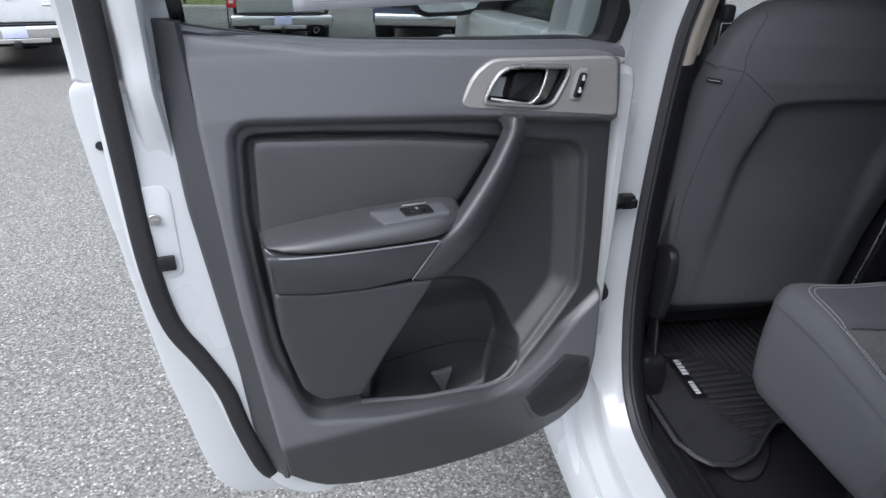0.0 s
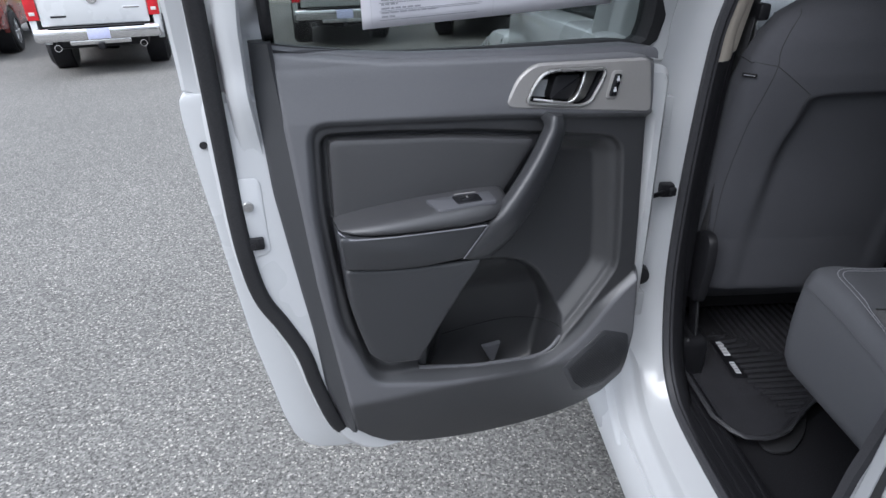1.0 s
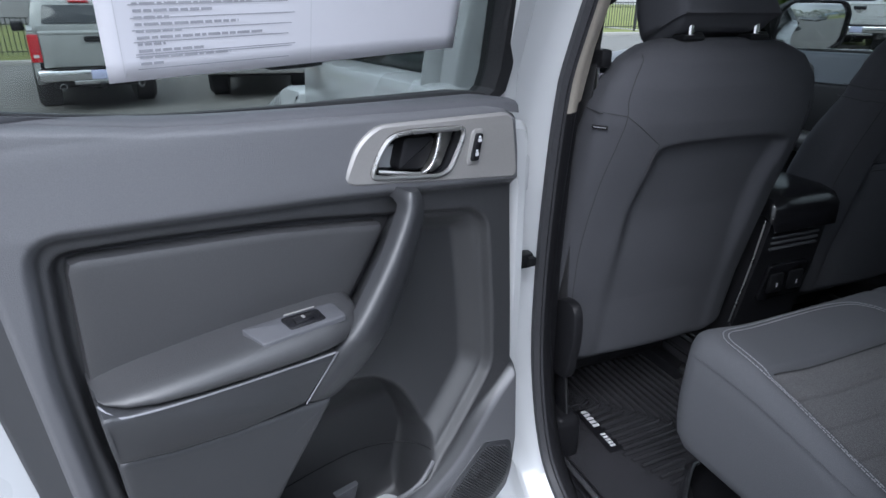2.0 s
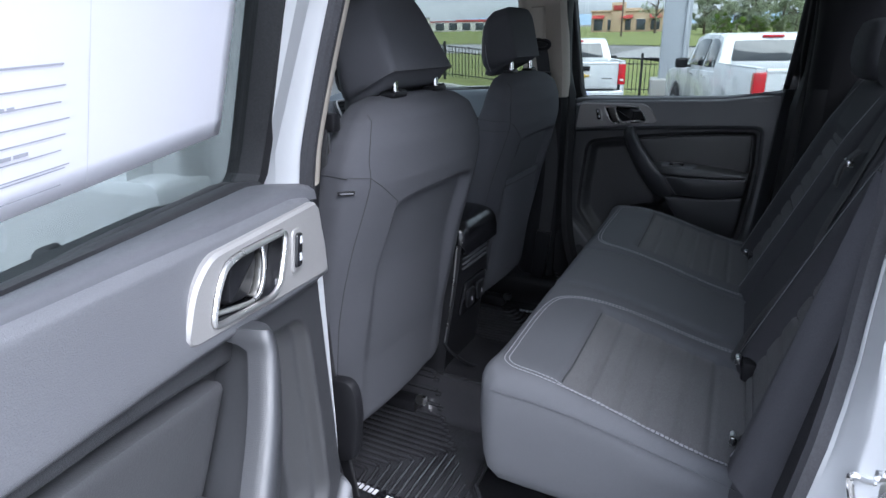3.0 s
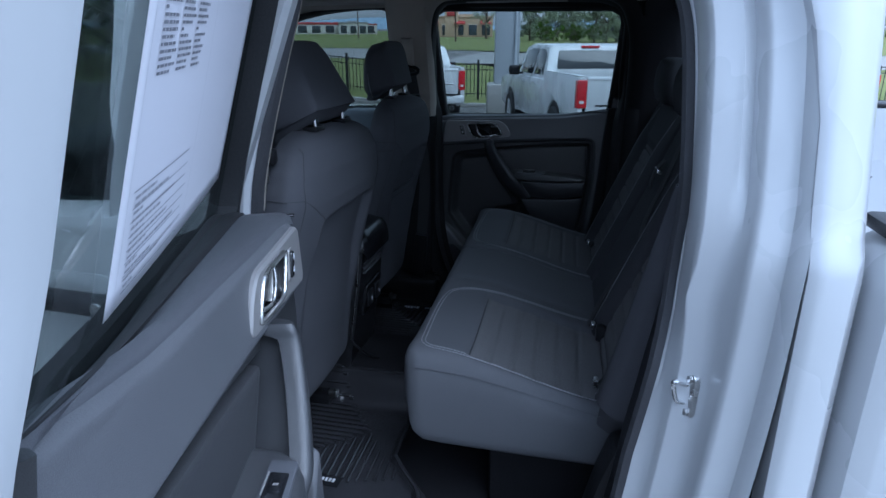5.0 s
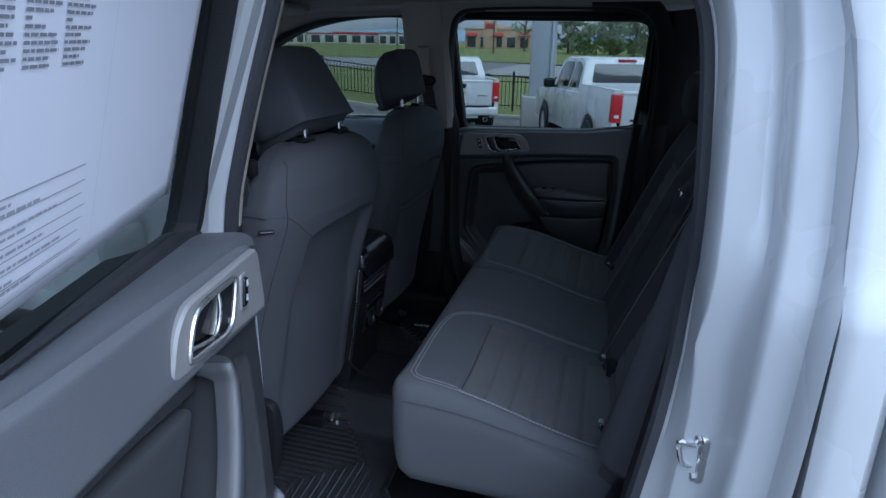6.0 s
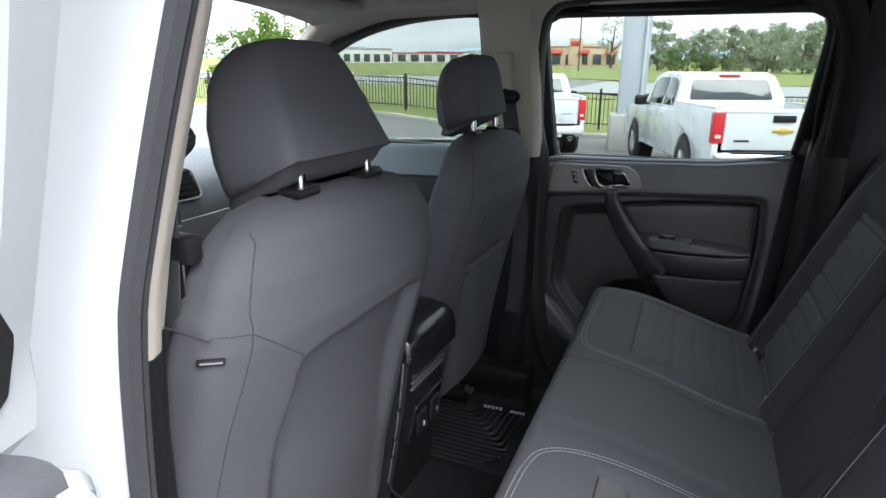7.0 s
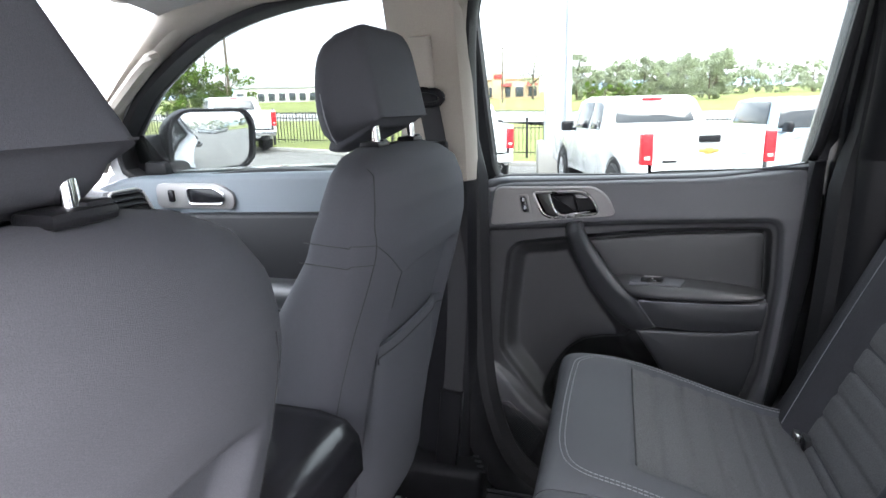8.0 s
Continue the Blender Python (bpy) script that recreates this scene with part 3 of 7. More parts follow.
for s in (-1, 1):
    cp = [[(TX + s * (xo - lean(z)), y, z) for xo, y in ((0.712, -0.704), (0.709, -0.72), (0.704, -0.77), (0.688, -0.842), (0.70, -0.872), (0.80, -0.872), (0.735, -0.716))] for z in (0.60, 0.9, 1.36, 1.55, 1.74)]
    part("pillar_cover", loft(cp), PLASTIC_DARK, truck, "black rear pillar cover")
win = [(-0.60, 1.37), (0.60, 1.37), (0.53, 1.68), (-0.53, 1.68)]
part("rear_window", slab(rounded(win, 0.06), lambda a, b, d: Vector((TX + a, -0.862 + d, b)), 0, 0.006, 0.002), GLASS_TINT, truck)


def roof(z0, w0, y0, y1, thick, crown):
    rings = []
    for j in range(13):
        t = j / 12
        y = y0 + (y1 - y0) * t
        drop = crown * (2.2 * max(0, t - 0.72) ** 2 * 5 + 1.2 * max(0, 0.12 - t) ** 2 * 20)
        top, bot = [], []
        for i in range(17):
            q = -1 + 2 * i / 16
            h = z0 - drop - 0.055 * abs(q) ** 2.6
            top.append((TX + q * w0, y, h))
            bot.append((TX + q * w0, y, h - thick))
        rings.append(top + bot[::-1])
    return loft(rings)


part("roof", roof(1.835, 0.70, -0.88, 0.80, 0.02, 0.05), WHITE, truck)
part("headliner", roof(1.80, 0.675, -0.86, 0.76, 0.025, 0.05), LINING, truck, "pale grey cloth headliner")
part("overhead_console", join(box((TX - 0.02, 0.56, 1.745), (0.24, 0.28, 0.035), 0.015, 3)), BEIGE, truck, "grey overhead console")
part("lamp_lens", box((TX - 0.02, 0.52, 1.725), (0.15, 0.09, 0.008), 0.003), CLEARLAMP, truck)
for s in (-1, 1):
    bed = [(-0.89, 0.45), (-0.89, 1.315), (-0.905, 1.35), (-0.94, 1.365), (-2.45, 1.365), (-2.45, 0.45)]
    part("bed_side", slab(rounded(bed, 0.02), lambda a, b, d: Vector((TX + s * (0.80 + d - 0.10 * max(0, 0.8 - b) ** 2), a, b)), 0.0, 0.135, 0.03), WHITE, truck)
    part("bed_rail", box((TX + s * 0.865, -1.67, 1.372), (0.13, 1.54, 0.02), 0.008), PLASTIC_DARK, truck, "black bed rail cap")
part("bed_floor", join(box((TX, -1.67, 0.86), (1.6, 1.56, 0.05), 0.01), box((TX, -0.90, 1.10), (1.6, 0.04, 0.5), 0.01), box((TX, -2.44, 1.10), (1.7, 0.05, 0.5), 0.01)), WHITE, truck)


# ---- a rear door, in its own axes: u from the hinge to the rear, n into the cab, z up ----
def rear_door(name, label, m, flip, ku=1.0, dz=0.0, fore=(0.030, 0.024, 0.020), aft=(0.632, 0.646, 0.655), tuck=0.0):
    """flip: -1 mirrors the door for the other side of the truck; ku, dz: its length and height against the open one."""
    door = thing(name, label, "car door", m)

    def P(u, z, n):
        return Vector((u * ku, flip * (n + 1.4 * lean(z)), z + dz))

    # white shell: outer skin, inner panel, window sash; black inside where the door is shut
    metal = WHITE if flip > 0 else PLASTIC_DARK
    outer = [(0.777, 1.315), (0.779, 1.28), (0.773, 1.2), (0.761, 1.086), (0.750, 0.964), (0.738, 0.853), (0.721, 0.757), (0.707, 0.668), (0.690, 0.604), (0.657, 0.568),
             (0.599, 0.553), (0.30, 0.552), (0.04, 0.57), (-0.035, 0.60), (-0.05, 0.80), (-0.045, 1.10), (-0.035, 1.305)]
    part("outer_skin", slab(rounded(outer, 0.02), lambda a, b, d: P(a, b, d), -0.156, -0.122, 0.006), WHITE, door)
    inner = [(0.742, 1.33), (0.742, 1.24), (0.738, 1.11), (0.727, 1.01), (0.700, 0.945), (0.672, 0.872), (0.656, 0.80), (0.632, 0.705), (0.600, 0.645), (0.545, 0.605),
             (0.45, 0.612), (0.30, 0.618), (0.12, 0.632), (0.015, 0.68), (-0.02, 0.74), (-0.025, 1.0), (-0.02, 1.32)]
    inner = rounded(inner, 0.03)
    left = [(0.60, 0.565), (0.64, 0.588), (0.70, 0.599), (0.75, 0.604), (0.82, 0.612), (0.94, 0.622), (1.05, 0.632), (1.15, 0.642), (1.25, 0.650), (1.33, 0.657), (1.42, 0.656), (1.50, 0.648), (1.75, 0.648)]
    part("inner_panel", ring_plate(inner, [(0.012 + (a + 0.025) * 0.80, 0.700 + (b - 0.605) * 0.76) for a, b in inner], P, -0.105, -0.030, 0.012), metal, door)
    flange = []
    for z in [1.20 + 0.018 * k for k in range(30)]:
        a, k = along(left, z) + 0.015, 0.034 * (1 - ease(z, 1.22, 1.345))
        flange.append([P(u, z, n - tuck * max(0.0, z - 1.36)) for u, n in ((a, -0.06), (a, -0.004 - k), (a + 0.004, 0.002 - k), (a + 0.014, -0.001 - k), (a + 0.028, -0.012 - k * 0.6), (max(a + 0.034, 0.703), -0.029 - k * 0.1), (max(a + 0.034, 0.703), -0.06))])
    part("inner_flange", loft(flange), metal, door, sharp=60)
    seal = [(0.722, 1.72), (0.722, 1.45), (0.722, 1.24), (0.719, 1.10), (0.706, 1.005), (0.678, 0.942), (0.652, 0.876), (0.637, 0.80), (0.613, 0.712), (0.583, 0.655), (0.540, 0.636), (0.46, 0.632)]
    path = smooth_line([P(a, b, -0.030 - tuck * max(0.0, b - 1.36) - 0.040 * ease(0.70 - b, 0.0, 0.07)) for a, b in seal], 5)
    part("weatherstrip", sweep(path, rect(0.026, 0.020, 0.008), up=(0, 1, 0)), RUBBER, door, "black rubber door seal")
    # window frame, on the slanting plane of the glass
    def W(u, z, d):
        return P(u, z, -0.130 + 0.15 * u + d - tuck * max(0.0, z - 1.36))

    hole = resample(rounded([(fore[0], 1.342), (0.34, 1.350), (0.50, 1.355), (aft[0], 1.362), (aft[1], 1.55), (aft[2], 1.735), (fore[2], 1.745), (fore[1], 1.55)], 0.04, 5), 72)
    sash = resample(rounded([(fore[0] - 0.058, 1.30), (0.34, 1.30), (0.50, 1.31), (0.742, 1.30), (0.742 + 0.6 * (aft[1] - 0.646), 1.55), (0.735 + 0.6 * (aft[2] - 0.655), 1.79), (fore[2] - 0.055, 1.80), (fore[1] - 0.056, 1.55)], 0.04, 5), 72)

    def sash_place(a, b, d):
        inside = ease(a, -0.005, 0.03) * (1 - ease(a, 0.665, 0.700))
        return P(a, b, d - tuck * ease(a, 0.3, 0.6) * max(0.0, b - 1.36) - 0.085 * ease(d, -0.13, -0.034) * inside * ease(1.46 - b, 0.0, 0.05) - 0.072 * (1 - ease(a, 0.06, 0.30)) * ease(d, -0.12, -0.05) + 0.026 * ease(a, 0.62, 0.66) * (1 - ease(a, 0.675, 0.705)) * ease(b, 1.34, 1.38) * ease(d, -0.12, -0.05))

    def lowered(line):
        return [(a, b - 0.032 * ease(1.43 - b, 0.0, 0.05)) for a, b in line]

    skin = resample(rounded([(fore[0] - 0.058, 1.288), (0.34, 1.288), (0.50, 1.288), (0.772, 1.304), (0.772, 1.47), (0.766, 1.79), (fore[2] - 0.055, 1.80), (fore[1] - 0.056, 1.55)], 0.022, 5), 72)
    part("sash_skin", ring_plate(skin, lowered(inset(hole, -0.012)), lambda a, b, d: P(a, b, d - tuck * max(0.0, b - 1.36)), -0.152, -0.1265, 0.006), WHITE, door)
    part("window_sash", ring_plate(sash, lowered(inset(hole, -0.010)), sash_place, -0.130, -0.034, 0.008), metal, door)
    wide = [(a - 0.020 * ease(0.14 - a, 0.0, 0.06), b) for a, b in inset(hole, -0.016)]
    part("window_moulding", ring_plate(wide, hole, lambda a, b, d: W(a, b, d + 0.014 * ease(0.14 - a, 0.0, 0.06) * ease(d, 0.0, 0.018) - 0.030 * ease(1.43 - b, 0.0, 0.05) * (1 - ease(0.14 - a, 0.0, 0.06))), -0.012, 0.018, 0.005), RUBBER, door, "black window moulding")
    rows = []
    for k in range(22):
        z = 1.335 + 0.415 * k / 21
        f = along([(1.34, fore[0]), (1.55, fore[1]), (1.745, fore[2])], z) - 0.012
        e = along([(1.36, aft[0]), (1.55, aft[1]), (1.735, aft[2])], z) + 0.012
        rows.append([W(f + (e - f) * i / 12, z, 0.0) for i in range(13)])
    glass = part("window_pane", loft(rows, False, False), GLASS_TINT, door, "tinted side glass")
    glass.modifiers.new("thick", "SOLIDIFY").thickness = 0.004
    # lock parts on the door's edge
    part("latch_plate", slab(rounded([(0.678, 1.075), (0.726, 1.075), (0.726, 1.205), (0.678, 1.205)], 0.015), P, -0.034, -0.0285, 0.002), WHITE, door)
    part("latch_slot", box(P(0.698, 1.099, -0.026), (0.024, 0.006, 0.022), 0.003), GLOSS, door, "black latch slot")
    part("screw", join(rod(P(0.701, 1.162, -0.028), P(0.701, 1.162, -0.0225), 0.0075), box(P(0.701, 1.162, -0.0225), (0.009, 0.002, 0.002), 0)), STEEL, door, "steel screw")
    part("plug", rod(P(0.755, 1.235, -0.125), P(0.755, 1.235, -0.119), 0.006), RUBBER, door)

    # trim panel with its recesses
    frame_line = rounded([(0.604, 1.287), (0.30, 1.2715), (-0.05, 1.243), (-0.05, 0.98), (0.045, 0.897), (0.120, 0.800), (0.205, 0.745), (0.40, 0.762), (0.545, 0.795), (0.592, 0.934), (0.610, 1.15)], 0.035, 6)
    tub = rounded([(0.586, 1.264), (0.493, 1.2605), (0.337, 1.248), (0.226, 1.232), (0.165, 1.2235), (0.094, 1.213), (0.072, 1.190), (0.058, 1.05), (0.053, 0.950), (0.075, 0.915), (0.125, 0.846), (0.170, 0.793),
                   (0.215, 0.775), (0.338, 0.784), (0.440, 0.804), (0.520, 0.812), (0.545, 0.845), (0.566, 0.935), (0.582, 1.053), (0.590, 1.157)], 0.022, 5)
    deep = rounded([(0.215, 1.222), (0.098, 1.207), (0.078, 1.185), (0.062, 1.05), (0.058, 0.952), (0.080, 0.915), (0.130, 0.848), (0.176, 0.796), (0.222, 0.779), (0.44, 0.808), (0.345, 0.96), (0.33, 1.03), (0.27, 1.12)], 0.022, 5)
    well = rounded([(0.350, 1.030), (0.311, 0.991), (0.281, 0.989), (0.235, 0.977), (0.200, 0.947), (0.172, 0.897), (0.150, 0.845), (0.156, 0.815), (0.178, 0.790), (0.218, 0.778), (0.338, 0.786), (0.452, 0.808), (0.405, 0.94)], 0.016, 5)
    cup_line = rounded([(0.266, 1.287), (0.254, 1.313), (0.239, 1.331), (0.215, 1.334), (0.129, 1.330), (0.136, 1.310), (0.152, 1.279), (0.170, 1.273), (0.250, 1.283)], 0.012)
    rear_edge = [(0.60, 0.572), (0.66, 0.578), (0.70, 0.580), (0.728, 0.582), (0.80, 0.590), (0.874, 0.599), (1.016, 0.615), (1.1765, 0.6265), (1.298, 0.635), (1.396, 0.642), (1.42, 0.643)]
    strip_edge = [(0.637, 0.552), (0.696, 0.597), (0.789, 0.621), (0.912, 0.630), (1.032, 0.645), (1.177, 0.662), (1.307, 0.667), (1.40, 0.665)]
    right = [(0.56, 0.02), (0.65, 0.020), (0.70, 0.008), (0.7235, 0.004), (0.80, -0.0025), (1.04, 0.0115), (1.2085, 0.024), (1.34, 0.031), (1.42, 0.034)]
    floor_edge = [(0.0, 0.716), (0.014, 0.688), (0.0465, 0.640), (0.10, 0.612), (0.168, 0.594), (0.26, 0.587), (0.353, 0.588), (0.42, 0.595), (0.479, 0.605), (0.53, 0.617), (0.575, 0.634), (0.61, 0.660), (0.65, 0.70)]
    top_edge = [(0.0, 1.332), (0.0165, 1.338), (0.03, 1.350), (0.065, 1.356), (0.216, 1.360), (0.426, 1.367), (0.483, 1.370), (0.556, 1.379), (0.606, 1.386), (0.66, 1.397)]

    def table(t, x):
        return np.interp(x, [q[0] for q in t], [q[1] for q in t])

    N, M = 250, 290
    ss, tt = np.meshgrid(np.linspace(0, 1, N + 1), np.linspace(0, 1, M + 1))
    u0 = 0.004 + ss * 0.640
    zz = table(floor_edge, u0) * (1 - tt) + table(top_edge, u0) * tt
    uu = table(right, zz) * (1 - ss) + table(rear_edge, zz) * ss
    inner = far_inside(uu, zz, frame_line)
    nn = -0.015 * soft(inner, -0.002, 0.014 + 0.014 * soft(-zz, -0.92, -0.86))
    nn -= 0.016 * soft(far_inside(uu, zz, tub), -0.002, 0.008)
    nn -= 0.024 * soft(far_inside(uu, zz, deep), 0.000, 0.034)
    into = far_inside(uu, zz, well)
    bin_ = (1 - soft(zz, 0.825, 0.890)) * soft(uu, 0.152, 0.190)
    hollow = soft(into, -0.003 + 0.011 * bin_, 0.012 + 0.006 * bin_)
    sunk = 0.085 * bin_ * soft(into, -0.003, 0.006) * (1 - soft(into, 0.016, 0.075))
    nn -= hollow * (0.016 + 0.038 * soft(-zz, -0.99, -0.89))
    nn -= 0.050 * soft(far_inside(uu, zz, cup_line), 0.000, 0.003)
    nn -= 0.11 * np.maximum(0.0, zz - 1.285) + 0.020 * soft(zz, 1.335, 1.41) ** 2
    nn -= 0.95 * np.maximum(0.0, 0.77 - zz) ** 2
    rim = np.minimum(np.minimum(ss * 0.62, (1 - ss) * 0.62 + 0.006), np.minimum(tt, 1 - tt) * 0.72)
    nn -= 0.026 * (1 - soft(rim, -0.008, 0.012))
    over = 0.30 * np.maximum(0.0, zz - 1.36)
    co = np.stack([uu * ku, flip * (nn + 0.8 * over), zz - sunk + dz], -1).reshape(-1, 3)
    idx = np.arange((N + 1) * (M + 1)).reshape(M + 1, N + 1)
    quads = np.stack([idx[:-1, :-1], idx[:-1, 1:], idx[1:, 1:], idx[1:, :-1]], -1).reshape(-1, 4)
    if flip < 0:
        quads = quads[:, ::-1]
    me = bpy.data.meshes.new("trim_panel")
    me.from_pydata(co.tolist(), [], quads[:, ::-1].tolist())
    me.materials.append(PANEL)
    # frame zone is darker plastic; skirt and pocket zones put shade into the colour
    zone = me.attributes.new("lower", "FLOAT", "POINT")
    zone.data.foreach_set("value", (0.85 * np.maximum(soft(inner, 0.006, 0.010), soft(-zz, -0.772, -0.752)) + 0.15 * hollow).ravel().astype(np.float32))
    me.polygons.foreach_set("use_smooth", [True] * len(me.polygons))
    trim = new("trim_panel", me)
    trim.parent = door
    tagged(trim, "charcoal and black moulded door panel")
    run = [W(0.045 + 0.585 * k / 20, along(top_edge, 0.045 + 0.585 * k / 20) - 0.004 - 0.016 * ease(k / 20, 0.35, 0.8), 0.010 - 0.006 * ease(k / 20, 0.35, 0.8)) for k in range(21)]
    part("glass_seal", sweep(run, rect(0.012, 0.014, 0.004), up=(0, 1, 0)), RUBBER, door, "black rubber strip along the glass")
    rows = []
    for k in range(33):
        u = 0.030 + 0.612 * k / 32
        z = along(top_edge, u)
        g = -0.130 + 0.15 * u
        o = Vector((0, flip * lean(z) * 0.6, 0))
        n0 = -0.11 * (z - 1.285) - 0.020 * ease(z, 1.335, 1.41) ** 2
        rows.append([P(u, z - 0.014, n0 - 0.003) - o, P(u, z - 0.004, n0 - 0.005) - o, P(u, z + 0.001, n0 - 0.012) - o, P(u, z + 0.003, n0 - 0.024) - o, P(u, z + 0.001, (g + n0) / 2), P(u, z - 0.004, g + 0.012), P(u, z - 0.014, g + 0.004)])
    part("window_sill", loft(rows, False, False), PLASTIC, door, "charcoal top of the door panel", sharp=70)
    rows = []
    for k in range(33):
        u = 0.030 + 0.612 * k / 32
        z = along(top_edge, u)
        g, n0 = -0.130 + 0.15 * u, -0.11 * (z - 1.285) - 0.020 * ease(z, 1.335, 1.41) ** 2
        rows.append([P(u, z + h, g + f * (n0 - g)) for h, f in ((-0.003, 0.42), (0.0025, 0.38), (0.0035, 0.30), (0.002, 0.18), (-0.004, 0.08), (-0.014, 0.02))])
    part("glass_lip", loft(rows, False, False), RUBBER, door, "black rubber lip against the glass", sharp=70)
    # dark edge strip along the panel's rear
    rows = []
    for k in range(41):
        z = 1.398 - 0.705 * k / 40
        a_, b_ = along(rear_edge, z), along(strip_edge, z)
        c_ = flip * 0.8 * lean(z)
        rows.append([Vector((q * ku, flip * n + c_, z + dz)) for q, n in ((a_ - 0.008, -0.050), (a_ - 0.006, -0.012), (a_ - 0.001, -0.005), (a_ + 0.004, -0.008), (b_ - 0.006, -0.020), (b_ - 0.001, -0.025), (b_, -0.032), (b_, -0.050))])
    part("edge_strip", loft(rows), PLASTIC_LOW, door, "black edge strip", sharp=40)
    # padded insert
    pad = rounded([(0.574, 1.2555), (0.388, 1.2425), (0.2385, 1.2235), (0.2930, 1.1385), (0.330, 1.110), (0.578, 1.105)], 0.012)
    part("insert_pad", slab(resample(pad, 90), P, -0.040, -0.010, 0.006, 0.002), SOFT, door, "soft charcoal vinyl insert")
    # armrest: a padded roll over a moulded base
    arm = [(0.579, 0.018, 1.130, 1.127), (0.572, 0.034, 1.126, 1.131), (0.556, 0.047, 1.123, 1.135), (0.53, 0.055, 1.1205, 1.139), (0.49, 0.059, 1.1185, 1.143), (0.44, 0.060, 1.117, 1.147), (0.39, 0.060, 1.1165, 1.149),
           (0.355, 0.058, 1.117, 1.150), (0.334, 0.053, 1.119, 1.150), (0.318, 0.044, 1.123, 1.149), (0.306, 0.030, 1.128, 1.147), (0.300, 0.012, 1.134, 1.144)]
    rings = []
    for u, w, zf, zb in arm:
        h = zb - zf
        rings.append([P(u, zz_, n_) for n_, zz_ in ((-0.03, zf), (w * 0.7, zf), (w * 0.90, zf + h * 0.04), (w * 0.98, zf + h * 0.16), (w, zf + h * 0.34), (w * 0.98, zf + h * 0.52), (w * 0.92, zf + h * 0.72), (w * 0.80, zf + h * 0.88),
                                                    (w * 0.62, zf + h * 0.97), (w * 0.35, zb), (0.0, zb + 0.002), (-0.03, zb + 0.004))])
    part("armrest", loft(rings), SOFT, door, "padded vinyl armrest", sharp=70)

    def base_place(a, b, d):
        return P(a, b, d - 0.20 * max(0.0, 1.105 - b) if d > 0 else d)

    base = rounded([(0.579, 1.126), (0.556, 1.1205), (0.49, 1.1165), (0.39, 1.1145), (0.3445, 1.1145), (0.3825, 1.0535), (0.455, 1.0490), (0.518, 1.0545), (0.574, 1.066)], 0.006, 3)
    part("armrest_base", slab(resample(base, 100), base_place, -0.03, 0.054, 0.004), PLASTIC_LOW, door, "moulded plastic under the armrest", sharp=50)
    # pale tube added in place of the highlight along the armrest's lower edge
    part("trim_line", tube(smooth_line([P(u, z, n) for u, z, n in ((0.577, 1.1255, 0.030), (0.570, 1.123, 0.045), (0.556, 1.1195, 0.0535), (0.49, 1.1155, 0.0550), (0.39, 1.1135, 0.0550), (0.348, 1.1135, 0.0550))], 5), 0.0012, 6, False, (0, 1, 0)), THREAD, door, "thin pale line standing in for the armrest's highlight")
    # storage panel below the armrest, in front of the pocket
    low = rounded([(0.573, 1.063), (0.518, 1.0515), (0.455, 1.046), (0.343, 1.0425), (0.4055, 0.938), (0.448, 0.858), (0.454, 0.845), (0.515, 0.852), (0.542, 0.878), (0.558, 0.936), (0.569, 0.987)], 0.010, 4)
    part("storage_panel", slab(resample(low, 110), lambda a, b, d: P(a, b, d - 0.10 * (1.05 - b) if d > 0 else d), -0.03, 0.036, 0.006, 0.003), PLASTIC_LOW, door, "black moulded storage panel", sharp=50)
    # window switch
    top = [(0.436, 0.016), (0.332, 0.018), (0.328, 0.047), (0.424, 0.049)]
    part("switch_plate", slab(rounded(top, 0.004), lambda a, b, d: P(a, along([(0.33, 1.150), (0.44, 1.147)], a) - 0.20 * (b - 0.02) + d, b), 0.0, 0.006, 0.0015), PLASTIC, door, "charcoal switch plate")
    part("switch_recess", slab(rounded([(0.395, 0.022), (0.352, 0.023), (0.350, 0.042), (0.391, 0.042)], 0.003), lambda a, b, d: P(a, 1.1495 - 0.20 * (b - 0.02) + d, b), 0.0, 0.007, 0.0005), GLOSS, door, "gloss black switch recess")
    sw = part("window_switch", box(P(0.373, 1.1535, 0.033), (0.022, 0.012, 0.006), 0.002), GLOSS, door, "gloss black window switch")
    part("switch_edge", join(box(P(0.373, 1.1585, 0.022), (0.036, 0.002, 0.0022), 0.0008), box(P(0.373, 1.1570, 0.033), (0.003, 0.006, 0.0012), 0.0005)), SILVER, sw, "silver switch edge")
    # grab handle: a flat strap from under the bezel down to the armrest base
    strap = [((0.231, 1.270), (0.203, 1.265), 0.028), ((0.2345, 1.262), (0.1990, 1.256), 0.032), ((0.2400, 1.246), (0.1995, 1.236), 0.037), ((0.2680, 1.2015), (0.2200, 1.185), 0.047), ((0.3030, 1.156), (0.2470, 1.136), 0.055),
             ((0.3270, 1.128), (0.2700, 1.102), 0.058), ((0.3445, 1.1095), (0.2930, 1.068), 0.052), ((0.3640, 1.0810), (0.315, 1.045), 0.046), ((0.3800, 1.0560), (0.336, 1.032), 0.040), ((0.3830, 1.0480), (0.346, 1.028), 0.026)]
    line = [smooth_line([(q[0][0], q[0][1], q[2]) for q in strap], 4), smooth_line([(q[1][0], q[1][1], q[2]) for q in strap], 4)]
    rings = []
    for p_, q_ in zip(*line):
        n_ = p_.z
        f = len(rings) / (len(line[0]) - 1)
        back_n = (n_ - 0.024) + (-0.050 - n_ + 0.024) * max(1 - ease(f, 0.06, 0.20), ease(f, 0.56, 0.70))
        pts = [(p_.x, p_.y, back_n), (p_.x, p_.y, max(back_n + 0.001, n_ - 0.013))]
